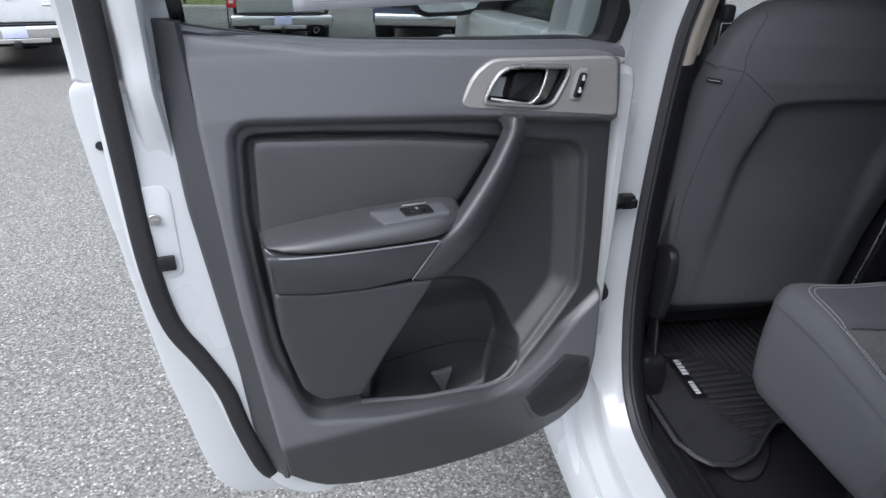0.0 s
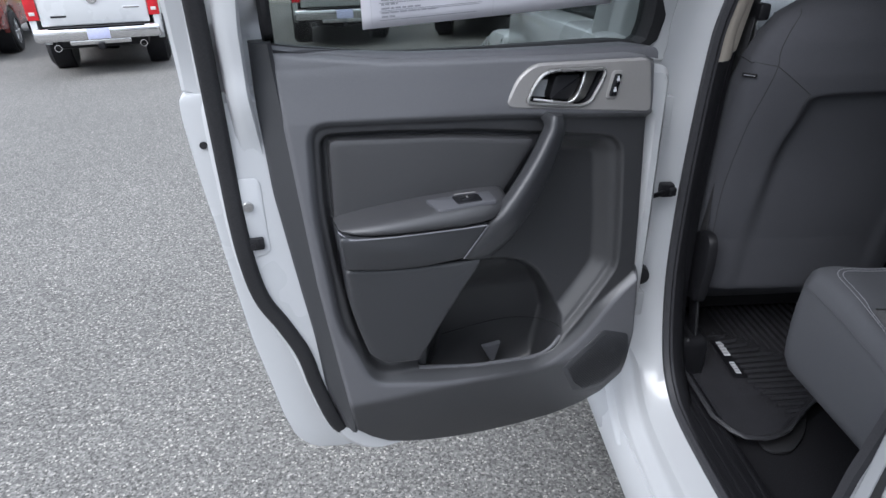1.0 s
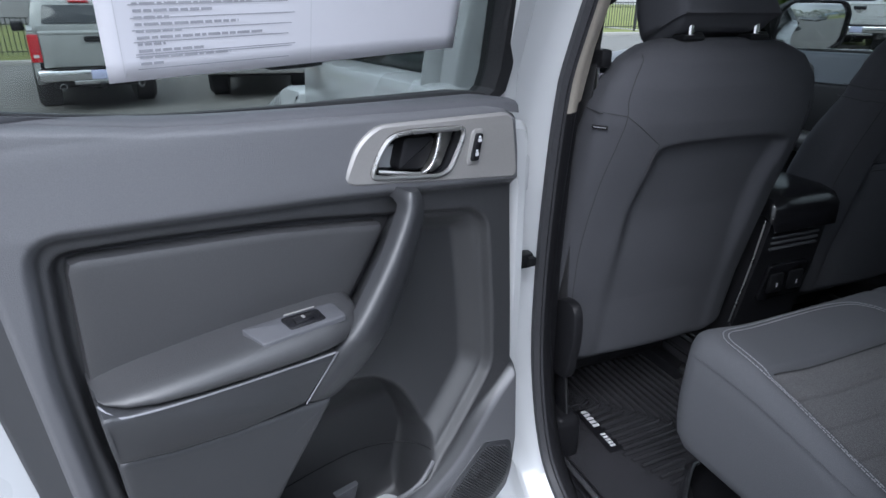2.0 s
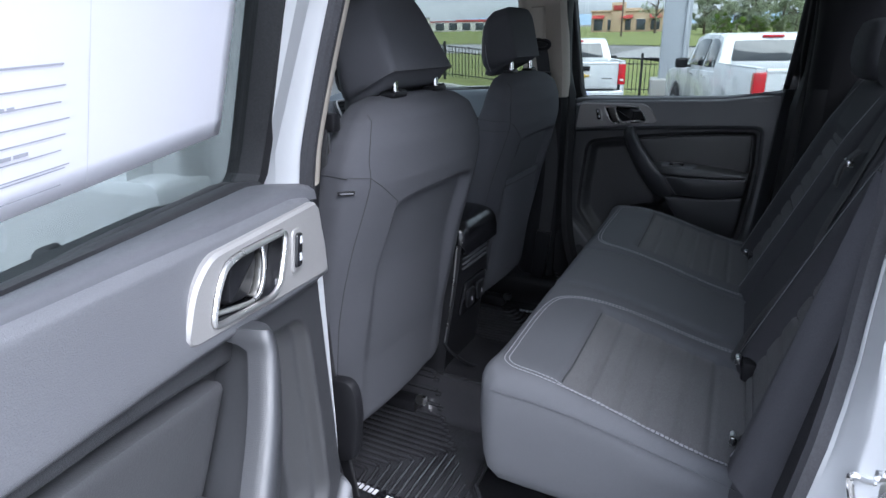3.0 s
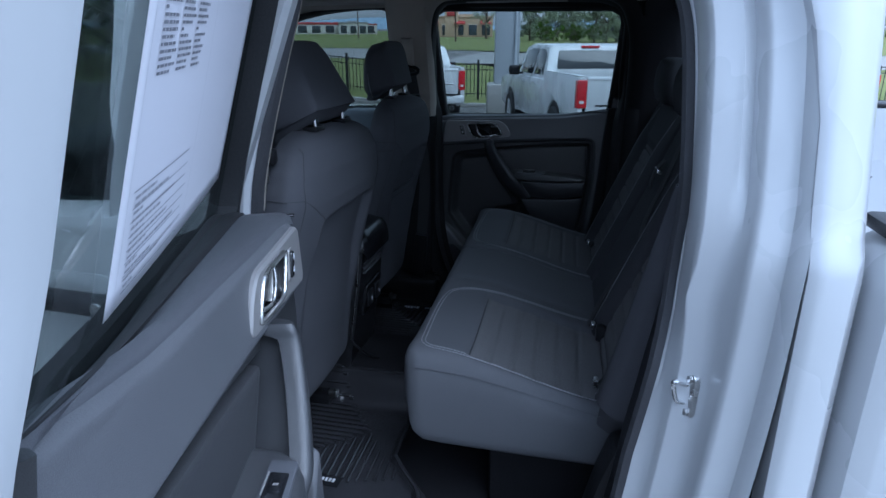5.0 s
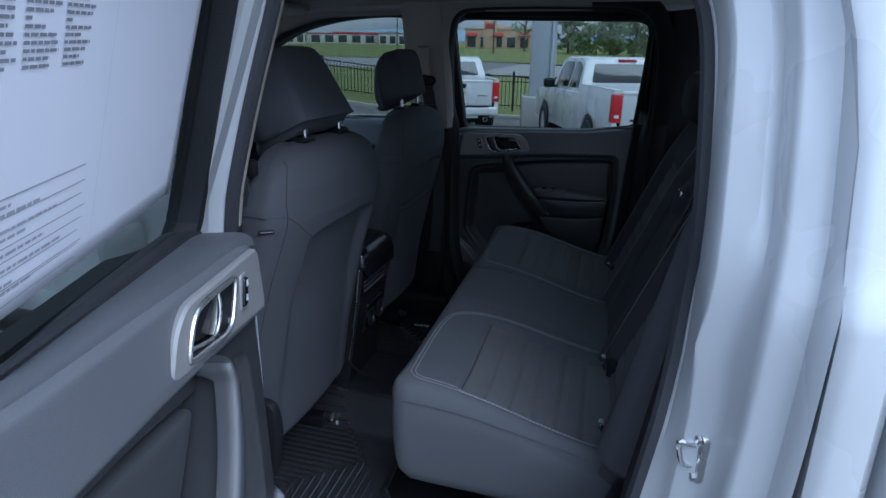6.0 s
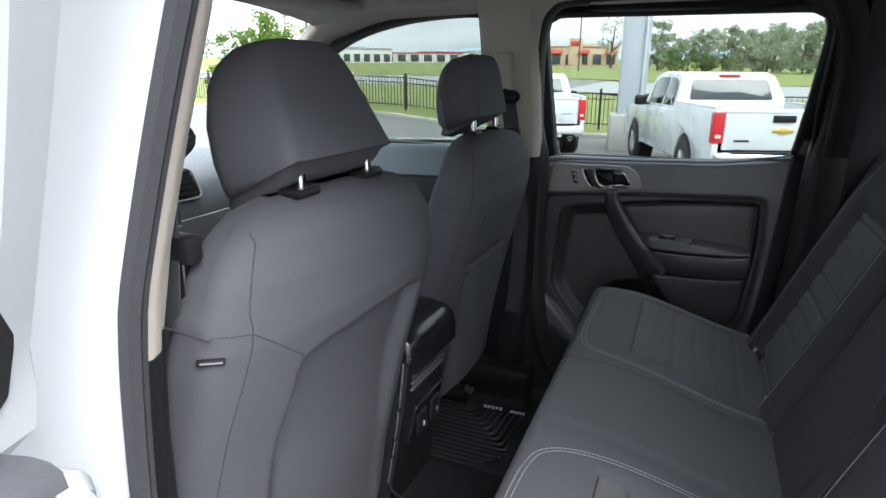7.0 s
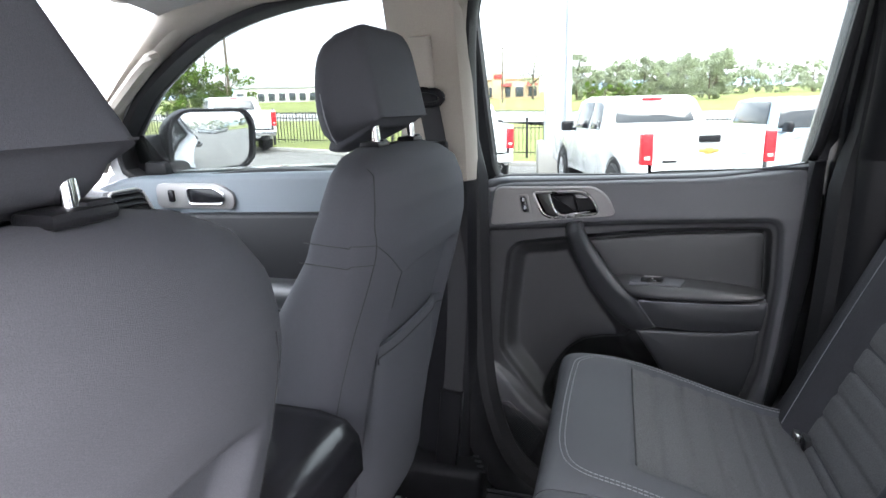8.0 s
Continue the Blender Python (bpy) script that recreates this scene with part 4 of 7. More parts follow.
        for f, d_ in ((0.01, 0.007), (0.05, 0.0025), (0.12, 0.000), (0.28, 0.0004), (0.36, 0.002), (0.55, 0.006), (0.78, 0.012), (0.94, 0.022)):
            pts.append((p_.x + (q_.x - p_.x) * f, p_.y + (q_.y - p_.y) * f, n_ - d_))
        pts += [(q_.x, q_.y, n_ - 0.040), (q_.x, q_.y, -0.060), (q_.x * 0.7 + p_.x * 0.3, q_.y * 0.7 + p_.y * 0.3, -0.060), (q_.x * 0.4 + p_.x * 0.6, q_.y * 0.4 + p_.y * 0.6, back_n - 0.006)]
        rings.append([P(*q) for q in pts])
    part("grab_handle", loft(rings), PLASTIC_LOW, door, "black grab handle", sharp=50)
    part("strap_seam", tube([P(0.3445, 1.1125, 0.0535), P(0.3825, 1.0530, 0.0435)], 0.0009, 5, False, (0, 1, 0)), THREAD, door, "thin pale seam")
    # handle bezel, cup, lever, lock
    bez = resample(rounded([(0.299, 1.286), (0.281, 1.325), (0.254, 1.3445), (0.050, 1.3405), (0.036, 1.251), (0.288, 1.279)], 0.014), 72)
    cup = resample(cup_line, 72)
    shift = min(range(72), key=lambda q: sum((Vector(bez[i]) - Vector(cup[(i + q) % 72])).length for i in range(0, 72, 6)))
    cup = [cup[(i + shift) % 72] for i in range(72)]
    part("handle_bezel", ring_plate(bez, cup, P, -0.018, 0.0015, 0.003), SILVER, door, "satin silver handle bezel")
    rings = [[P(a, b, 0.000) for a, b in cup], [P(a, b, -0.026) for a, b in inset(cup, 0.003)], [P(a, b, -0.034) for a, b in inset(cup, 0.010)]]
    part("handle_cup", join(loft(rings, True, False), slab(inset(cup, 0.008), P, -0.040, -0.032, 0.001)), GLOSS, door, "gloss black handle cup")
    lever = part("door_handle", slab(rounded([(0.222, 1.285), (0.212, 1.324), (0.165, 1.322), (0.171, 1.300), (0.186, 1.280)], 0.008), P, -0.030, -0.010, 0.006), PLASTIC_DARK, door, "black pull lever")
    part("handle_rim", tube([P(a, b, 0.0020) for a, b in inset(cup, 0.001)], 0.0030, 8, True, (0, 1, 0)), BRIGHT, door, "bright silver handle rim")
    part("lever_trim", sweep(smooth_line([P(0.246, 1.287, -0.014), P(0.218, 1.283, -0.007), P(0.190, 1.279, -0.005), P(0.176, 1.288, -0.004), P(0.168, 1.306, -0.004), P(0.162, 1.325, -0.008)], 6), rect(0.005, 0.004, 0.0018), up=(0, 1, 0)), BRIGHT, lever, "bright lever edge")
    part("lever_face", slab(rounded([(0.188, 1.280), (0.176, 1.289), (0.168, 1.306), (0.162, 1.3255), (0.135, 1.3265), (0.141, 1.310), (0.156, 1.282), (0.170, 1.2765)], 0.004), lambda a, b, d: P(a, b, d - 0.30 * max(0.0, 0.172 - a - 0.35 * (b - 1.30)) - 0.006), -0.010, 0.0, 0.002), SMOKED, lever, "smoked chrome lever face")
    part("lock_rim", slab(rounded([(0.128, 1.281), (0.119, 1.326), (0.099, 1.325), (0.107, 1.280)], 0.007), P, -0.004, 0.0035, 0.002), SILVER, door, "raised silver lock surround")
    part("lock_switch", slab(rounded([(0.123, 1.286), (0.115, 1.321), (0.103, 1.320), (0.110, 1.285)], 0.004), P, -0.002, 0.0070, 0.003), GLOSS, door, "gloss black lock switch")
    for u_, z_ in ((0.1145, 1.295), (0.1105, 1.312)):
        part("lock_mark", join(box(P(u_, z_, 0.0073), (0.005, 0.001, 0.004), 0), box(P(u_, z_ + 0.004, 0.0073), (0.003, 0.001, 0.003), 0)), INK_PALE, door)
    # pocket: ring and rib at the bottom, speaker grille
    part("pocket_ring", tube(smooth_line([P(0.380, 0.806, -0.106), P(0.31, 0.814, -0.107), P(0.25, 0.818, -0.105), P(0.205, 0.823, -0.088), P(0.168, 0.826, -0.055), P(0.146, 0.815, -0.020)], 6), 0.0010, 6, False, (0, 1, 0)), PLASTIC_DARK, door)
    part("pocket_rib", slab([(0.302, 0.775), (0.262, 0.778), (0.278, 0.725)], P, -0.088, -0.078, 0.003), PLASTIC, door, "moulded rib")
    part("pocket_lip", tube(smooth_line([P(a, z, n) for a, z, n in ((0.450, 0.8045, -0.019), (0.400, 0.7940, -0.019), (0.338, 0.7825, -0.019), (0.270, 0.7775, -0.019), (0.218, 0.7745, -0.019), (0.184, 0.7840, -0.020), (0.158, 0.8080, -0.024))], 6), 0.0040, 8, False, (0, 1, 0)), PANEL, door, "rounded pocket lip")
    grille = rounded([(0.078, 0.822), (0.162, 0.746), (0.126, 0.672), (0.100, 0.664), (0.058, 0.672), (0.020, 0.712), (0.012, 0.760), (0.018, 0.800)], 0.010)

    def skirt(a, b, d):
        return P(a, b, d - 0.95 * max(0.0, 0.77 - b) ** 2)

    part("speaker_grille", slab(grille, skirt, -0.016, 0.002, 0.004), PLASTIC_LOW, door, "black speaker grille")
    ribs = []
    for k in range(40):
        c_ = 0.560 + k * 0.0062
        us = [u * 0.002 for u in range(0, 90) if sdist(u * 0.002, c_ + u * 0.002 * 1.1, grille) > 0.009]
        if len(us) > 4:
            ribs.append(tube([skirt(u, c_ + u * 1.1, 0.0022) for u in us[::4] + us[-1:]], 0.0012, 4, False, (0, 1, 0)))
    part("grille_ribs", join(*ribs), PLASTIC_LOW, door)
    return door, W


OPEN_DOOR = Matrix(((-0.9715, 0.2396, 0, -0.86), (-0.2396, -0.9715, 0, -0.137), (0, 0, 1, 0), (0, 0, 0, 1)))
PO = rear_door("rear_door", "open rear door, white outside with charcoal panel", OPEN_DOOR, 1, fore=(-0.008, 0.022, 0.058), aft=(0.630, 0.632, 0.640), tuck=0.10)[1]
SHUT_DOOR = Matrix(((0, 1, 0, 0.745), (-1, 0, 0, 0.06), (0, 0, 1, 0), (0, 0, 0, 1)))
rear_door("rear_door", "closed rear door with charcoal panel and silver handle", SHUT_DOOR, -1, 1.06, -0.05)

# window sheet taped inside the open door's glass
sheet = tagged(new("window_sheet"), "white printed paper sheet taped inside the window glass", "paper")
sheet.matrix_world = OPEN_DOOR


def on_sheet(a, b, n=0.0):
    """a along the sheet from its rear edge, b up from its lower edge."""
    u = 0.507 - a + 0.06 * b
    z = 1.404 + b + a * 0.026
    return PO(u, z, 0.0085 + n + 0.002 * math.sin(a * 9 + b * 5))


def sheet_bar(a0, a1, b0, b1, lift):
    return loft([[on_sheet(a0 + (a1 - a0) * i / 8, b, lift) for i in range(9)] for b in (b0, b1)], False, False)


bm = loft([[on_sheet(0.428 * i / 24, 0.29 * j / 16) for i in range(25)] for j in range(17)], False, False)
sh = part("paper", bm, PAPER, sheet)
sh.modifiers.new("thick", "SOLIDIFY").thickness = 0.0004
rng = random.Random(5)
bars = []
for k in range(13):
    b = 0.0135 + 0.0056 * k
    a, e = 0.029, 0.029 + (0.020, 0.085, 0.060, 0.024, 0.120, 0.040, 0.095, 0.030, 0.070, 0.110, 0.022, 0.085, 0.050)[k]
    while a < e:
        w = rng.uniform(0.004, 0.013)
        bars.append(sheet_bar(a, min(a + w, e), b, b + 0.0024, 0.0012))
        a += w + 0.0018
part("fine_print", join(*bars), INK_MID, sheet, "rows of small grey print", kind="stuff")
bars = [sheet_bar(0.026, 0.178 + 0.004 * (k % 3), b, b + 0.0009, 0.0010) for k, b in enumerate((0.0095, 0.0205, 0.0225, 0.033, 0.043, 0.053, 0.064, 0.074))] + [sheet_bar(0.024, 0.180, 0.0865, 0.0878, 0.0010)]
part("ruling", join(*bars), INK_MID, sheet, "thin grey ruled rows", kind="stuff")
bars = []
for col in range(3):
    for k in range(28):
        b = 0.163 + 0.0045 * k
        a, e = 0.032 + col * 0.047, 0.032 + col * 0.047 + rng.choice((0.008, 0.022, 0.030, 0.036, 0.040))
        while a < e:
            w = rng.uniform(0.004, 0.011)
            bars.append(sheet_bar(a, min(a + w, e), b, b + 0.0021, 0.0012))
            a += w + 0.0015
part("column_print", join(*bars), INK, sheet, "columns of dark print", kind="stuff")
for a in (0.014, 0.205):
    part("print_line", sheet_bar(a, a + 0.0006, 0.004, 0.286, 0.001), INK_PALE, sheet)

# striker, check strap and hinges
striker = thing("door_striker", "steel door striker loop on the pillar", "striker", pose(-0.826, -0.724, 1.090, 0, 0, 24) @ Matrix.Scale(0.70, 4))
part("base_plate", slab(rounded([(-0.015, -0.050), (0.015, -0.050), (0.017, 0.0), (0.015, 0.050), (-0.015, 0.050)], 0.012), lambda a, b, d: Vector((a, d, b)), -0.012, 0.006, 0.002), STEEL, striker)
part("loop", tube(smooth_line([(0.004, 0.0, 0.022), (0.007, 0.022, 0.028), (0.010, 0.036, 0.032), (0.011, 0.038, 0.022), (0.010, 0.030, -0.008), (0.008, 0.022, -0.018), (0.004, 0.0, -0.022)], 5), 0.0050), CHROME, striker)
for z in (0.040, -0.040):
    part("bolt", rod((0, 0.004, z), (0, 0.013, z), 0.0085, 6), STEEL, striker)
strap = thing("check_strap", "black door check strap on the pillar", "door check")
part("bracket", join(box((-0.768, 0.036, 1.036), (0.030, 0.024, 0.030), 0.006), box((-0.760, 0.024, 1.036), (0.016, 0.016, 0.018), 0.004)), PLASTIC_DARK, strap)
part("arm", box((-0.82, 0.0, 1.034), (0.10, 0.006, 0.010), 0.002, m=Matrix.Rotation(0.5, 3, "Z")), PLASTIC_DARK, strap)
for z in (0.80, 1.22):
    hinge = part("door_hinge", box((-0.845, -0.02, z), (0.07, 0.035, 0.06), 0.006), WHITE, truck)
    part("hinge_pin", rod((-0.868, -0.040, z - 0.04), (-0.868, -0.040, z + 0.04), 0.010), WHITE, hinge)
plug = thing("jamb_plug", "black rubber plug on the door pillar", "plug")
part("grommet", rod((-0.795, 0.055, 0.83), (-0.80, 0.030, 0.83), 0.022), RUBBER, plug)


# ---- front seats ----
BACK_Y = [(0.66, 0.075), (0.76, 0.062), (0.90, 0.045), (1.00, 0.022), (1.10, 0.000), (1.20, -0.028), (1.28, -0.046), (1.34, -0.048), (1.382, -0.040), (1.402, -0.024), (1.415, 0.0)]
HALF_W = [(0.66, 0.235), (0.76, 0.250), (0.90, 0.256), (1.05, 0.256), (1.15, 0.257), (1.25, 0.257), (1.31, 0.250), (1.35, 0.234), (1.385, 0.205), (1.405, 0.165), (1.415, 0.11)]
DEPTH = [(0.66, 0.17), (0.80, 0.17), (1.00, 0.158), (1.20, 0.142), (1.32, 0.115), (1.38, 0.098), (1.402, 0.08), (1.415, 0.05)]


def arch_top(dx):
    """Upper edge of the hollow in a seat's back."""
    return 1.246 - 0.012 * max(0.0, abs(dx - 0.015) / 0.16) ** 3


def arch_sides(z):
    """Left and right edge of the hollow at a height."""
    f = max(0.0, 1.24 - z)
    return -0.140 - 0.020 * ease(f, 0, 0.14), 0.188 - 0.016 * ease(f, 0, 0.10)


def arch(dx, z):
    """1 inside the hollow of a seat's back, 0 outside."""
    a, b = arch_sides(z)
    deep = 1 - 0.75 * ease(1.24 - z, 0.08, 0.36)
    side = ease(min(dx - a, b - dx), -0.006, 0.030)
    return deep * ease(arch_top(dx) - z, -0.003, 0.012) * side


def seat_ring(z, n=160):
    w, d, yb = along(HALF_W, z), along(DEPTH, z), along(BACK_Y, z)
    ring = []
    for i in range(n):
        a = 2 * math.pi * i / n
        c, s = math.cos(a), math.sin(a)
        e = 0.42
        x = w * (abs(c) ** e) * (1 if c > 0 else -1)
        y = d / 2 * (abs(s) ** e) * (1 if s > 0 else -1)
        yy = yb + d / 2 + y
        if s < 0:
            yy += 0.024 * arch(x, z) * min(1, -s * 1.6) + 0.020 * (x / w) ** 2
        else:
            yy += 0.020 * ease(abs(x) / w, 0.45, 0.85) * ease(z, 0.7, 0.85) * (1 - ease(z, 1.15, 1.3))
        ring.append((x, yy, z))
    return ring


def back_point(x, z, out=0.002):
    """A place on the rear face of a seat."""
    w, d, yb = along(HALF_W, z), along(DEPTH, z), along(BACK_Y, z)
    q = min(0.999, abs(x) / w)
    c = q ** (1 / 0.42)
    s = math.sqrt(max(0.0, 1 - c * c))
    yy = yb + d / 2 - d / 2 * s ** 0.42 + 0.024 * arch(x, z) * min(1, s * 1.6) + 0.020 * (x / w) ** 2
    return Vector((x, yy - out, z))


def front_seat(label, m, square=0.0, pocket=False):
    seat = thing("front_seat", label, "car seat", m, "front seats")
    zs = [0.752 + (1.415 - 0.752) * (k / 130) for k in range(131)]
    rings = [seat_ring(z, 200) for z in zs]
    for k, f in ((0, 0.90), (1, 0.955), (2, 0.98), (3, 0.993)):
        c = Vector((0, sum(p[1] for p in rings[k]) / len(rings[k]), 0))
        rings[k] = [(p[0] * f, c.y + (p[1] - c.y) * f, p[2]) for p in rings[k]]
    back = part("backrest", loft(rings), CLOTH, seat, "charcoal cloth backrest", sharp=75)
    if pocket:
        rows = []
        for j in range(27):
            row = []
            for i in range(33):
                q = -1 + 2 * i / 32
                top = 1.122 - 0.006 * q * q
                z = 0.775 + (top - 0.775) * j / 26
                a, b = arch_sides(z)
                x = (a + b) / 2 + q * (b - a - 0.012) / 2
                f = (1 - abs(q) ** 4) * math.sin(math.pi * (0.12 + 0.70 * j / 26)) ** 0.8
                row.append(back_point(x, z, 0.002 + 0.020 * f))
            rows.append(row)
        rows.append([p + Vector((0, 0.006, 0.001)) for p in rows[-1]])
        rows.append([p + Vector((0, 0.008, -0.012)) for p in rows[-1]])
        mp = part("map_pocket", loft(rows, False, False), CLOTH, back, "charcoal cloth map pocket", sharp=60)
        part("hem", tube([p + Vector((0, -0.001, -0.016)) for p in rows[26]], 0.0009, 5, False, (0, 1, 0)), SEAM, mp)

    def side_point(v, z, out=0.0):
        """A place on the inboard or outboard flank, v from its rear edge forwards."""
        w, d, yb = along(HALF_W, z), along(DEPTH, z), along(BACK_Y, z)
        return Vector((-w - out, yb + v * d, z))

    lines = [[(-0.180, 1.392), (-0.190, 1.376), (-0.207, 1.345), (-0.213, 1.318), (-0.212, 1.296), (-0.220, 1.24), (-0.228, 1.18), (-0.230, 1.10), (-0.230, 1.02), (-0.222, 0.93), (-0.214, 0.86), (-0.210, 0.77)],
             [(-0.212, 1.296), (-0.185, 1.276), (-0.160, 1.257), (-0.141, 1.243)],
             [(-0.141, 1.243), (-0.146, 1.225), (-0.152, 1.19)],
             [(0.212, 1.30), (0.220, 1.24), (0.226, 1.18), (0.228, 1.05), (0.220, 0.93), (0.212, 0.77)]]
    for pts in lines:
        p = smooth_line([(a, b, 0) for a, b in pts], 6)
        part("seam", tube([back_point(v.x, v.y, 0.0) for v in p], 0.0009, 5, False, (0, 1, 0)), SEAM, back)
    for drop in (0.0, 0.026) if pocket else (0.0,):
        p = [back_point(-0.212 - 0.034 * k / 5, 1.296 - drop + 0.001 * k, 0.0) for k in range(6)] + [side_point(0.34 + 0.11 * k, 1.300 - drop + 0.001 * k, 0.0002) for k in range(6)]
        part("seam", tube(smooth_line(p, 3), 0.0008, 5, False, (1, 0, 0)), SEAM, back)
    if not pocket:
        tag = back_point(-0.250, 1.277, 0.004)
        part("tag", box(tag, (0.028, 0.004, 0.007), 0.0012, m=Matrix.Rotation(-0.95, 3, "Z")), PLASTIC_DARK, back, "small black fabric tag")
        part("tag_mark", box(tag + Vector((-0.0015, -0.002, 0)), (0.022, 0.002, 0.0015), 0, m=Matrix.Rotation(-0.95, 3, "Z")), THREAD, back)
    # headrest: a flat rear face between two creases, sides that run forward to a wider piped edge
    if square:
        widths = [(0, 0.080), (0.06, 0.102), (0.14, 0.118), (0.3, 0.134), (0.5, 0.142), (0.68, 0.140), (0.82, 0.130), (0.92, 0.114), (1, 0.090)]
    else:
        widths = [(0, 0.116), (0.25, 0.133), (0.5, 0.140), (0.75, 0.134), (0.9, 0.122), (1, 0.104)]

    def head_ring(t, k=1.0, up=0.0, fwd=0.0):
        a, yr = 0.115 - 0.034 * t + square * (0.030 * t - 0.010), -0.015 + 0.062 * t + square * (0.020 - 0.034 * t)
        w, yf = along(widths, t), 0.085
        yc = 0.118 - 0.016 * t
        poly = resample(rounded([(-a, yr), (-a * 0.3, yr - 0.003), (a * 0.3, yr - 0.003), (a, yr), (w, yf), (w * 0.72, yc), (-w * 0.72, yc), (-w, yf)], 0.015, 6), 110)
        zr, zf = 1.456 + 0.126 * t, 1.408 + 0.166 * t + square * 0.014 * (1 - t)
        cy = (yr + yc) / 2
        return [(x * k, cy + (y - cy) * k + fwd, zr + (zf - zr) * min(1.0, max(0.0, (y - yr) / (yf - yr))) + up * (1 - 0.45 * square * (up < 0))) for x, y in poly]

    rings = [head_ring(0, 0.45, -0.034, 0.018), head_ring(0, 0.72, -0.033, 0.017), head_ring(0, 0.83, -0.028, 0.015), head_ring(0, 0.89, -0.018, 0.011), head_ring(0, 0.915, -0.006, 0.006), head_ring(0, 0.945, -0.001, 0.003)] + [head_ring(k / 16) for k in range(13)] + [head_ring(0.80, 0.995), head_ring(0.86, 0.985), head_ring(0.91, 0.968), head_ring(0.95, 0.945)]
    rings[6] = head_ring(0.0, 0.992, 0.001)
    rings += [head_ring(0.985, 0.91), head_ring(1, 0.86, 0.003), head_ring(1, 0.72, 0.007), head_ring(1, 0.45, 0.009)]
    head = part("headrest", loft(rings), CLOTH, seat, "charcoal cloth headrest", sharp=70)
    for sx in (-1, 1):
        edge_line = []
        for k in range(13):
            t = 0.06 + 0.74 * k / 12
            w = along(widths, t)
            edge_line.append((sx * (w - 0.0075), 0.083, 1.409 + 0.166 * t))
        part("piping", tube(edge_line, 0.0012, 5, False, (0, 1, 0)), THREAD, head, "pale stitched edge")
    part("seam", tube([(sx * (1 - 0.09 * square), y + 0.0198 * square, 1.4575) for sx, y in ((-0.110, -0.0135), (0.0, -0.0152), (0.110, -0.0135))], 0.0009, 5, False, (0, 1, 0)), SEAM, head)
    for sx in (-0.075, 0.075):
        py = 0.006 + 0.020 * square
        part("headrest_post", rod((sx, py, 1.395), (sx, py + 0.004, 1.462), 0.0065), CHROME, seat, "chrome headrest post")
        part("post_sleeve", join(box((sx, py + 0.004, 1.417), (0.046, 0.032, 0.010), 0.004), box((sx + 0.012, py, 1.421), (0.020, 0.018, 0.008), 0.003)), PLASTIC_DARK, seat, "black post sleeve")
    # cushion, hinge cover, rails
    cus = []
    for z, w, y0, y1 in ((0.66, 0.235, 0.20, 0.66), (0.70, 0.255, 0.17, 0.70), (0.78, 0.258, 0.17, 0.71), (0.84, 0.245, 0.19, 0.70), (0.86, 0.215, 0.22, 0.66)):
        cus.append([(w * abs(math.cos(2 * math.pi * i / 48)) ** 0.4 * (1 if math.cos(2 * math.pi * i / 48) > 0 else -1),
                     (y0 + y1) / 2 + (y1 - y0) / 2 * abs(math.sin(2 * math.pi * i / 48)) ** 0.4 * (1 if math.sin(2 * math.pi * i / 48) > 0 else -1), z) for i in range(48)])
    part("cushion", loft(cus), CLOTH, seat, "charcoal cloth seat cushion", sharp=60)
    if not pocket:
        part("hinge_cover", slab(rounded([(-0.005, 0.765), (0.085, 0.755), (0.100, 0.86), (0.055, 0.935), (-0.012, 0.945), (-0.022, 0.88)], 0.03), lambda a, b, d: Vector((-0.237 - d, a + 0.02, b - 0.01)), 0, 0.020, 0.010), PLASTIC_DARK, seat, "moulded recliner cover")
    part("seat_base", box((0, 0.45, 0.63), (0.44, 0.42, 0.07), 0.015), PLASTIC_DARK, seat)
    for sx in (-0.2, 0.2):
        part("rail", box((sx, 0.40, 0.585), (0.045, 0.52, 0.035), 0.008), PLASTIC_DARK, seat, "seat rail")
        part("rail_bolt", rod((sx, 0.145, 0.60), (sx, 0.12, 0.60), 0.013), STEEL, seat, "steel rail end")
    return seat


front_seat("charcoal cloth driver's seat with tall headrest", pose(-0.41, 0.0, 0))
front_seat("charcoal cloth passenger seat with tall headrest", pose(0.33, 0.05, 0), square=1.0, pocket=True)

# ---- rear bench ----
bench = thing("rear_bench", "charcoal cloth rear bench with pale stitching", "bench seat", pose(-0.01, 0.012, 0, 0, 0, 1.9))
CX0, CX1, CY0, CY1 = -0.603, 0.605, -0.655, -0.195
GROOVES = (-0.372, -0.420, -0.468, -0.516, -0.564)


def bench_top(x, y):
    z = 0.973 - 0.088 * ease(-y, 0.25, 0.66)
    z -= 0.050 * (1 - ease(y, CY0 - 0.02, CY0 + 0.05)) * 0.3
    for c, h in ((-0.397, 0.172), (0.397, 0.172)):
        q = ease(h - abs(x - c), -0.010, 0.014) * ease(-0.328 - y, -0.006, 0.012)
        z -= 0.012 * q
        for g in GROOVES:
            z -= 0.0055 * q * math.exp(-((y - g) / 0.0050) ** 2)
    for c in (-0.135, 0.135):
        z -= 0.004 * math.exp(-((x - c) / 0.008) ** 2)
    z += 0.010 * math.exp(-((abs(x) - 0.56) / 0.06) ** 2)
    return z


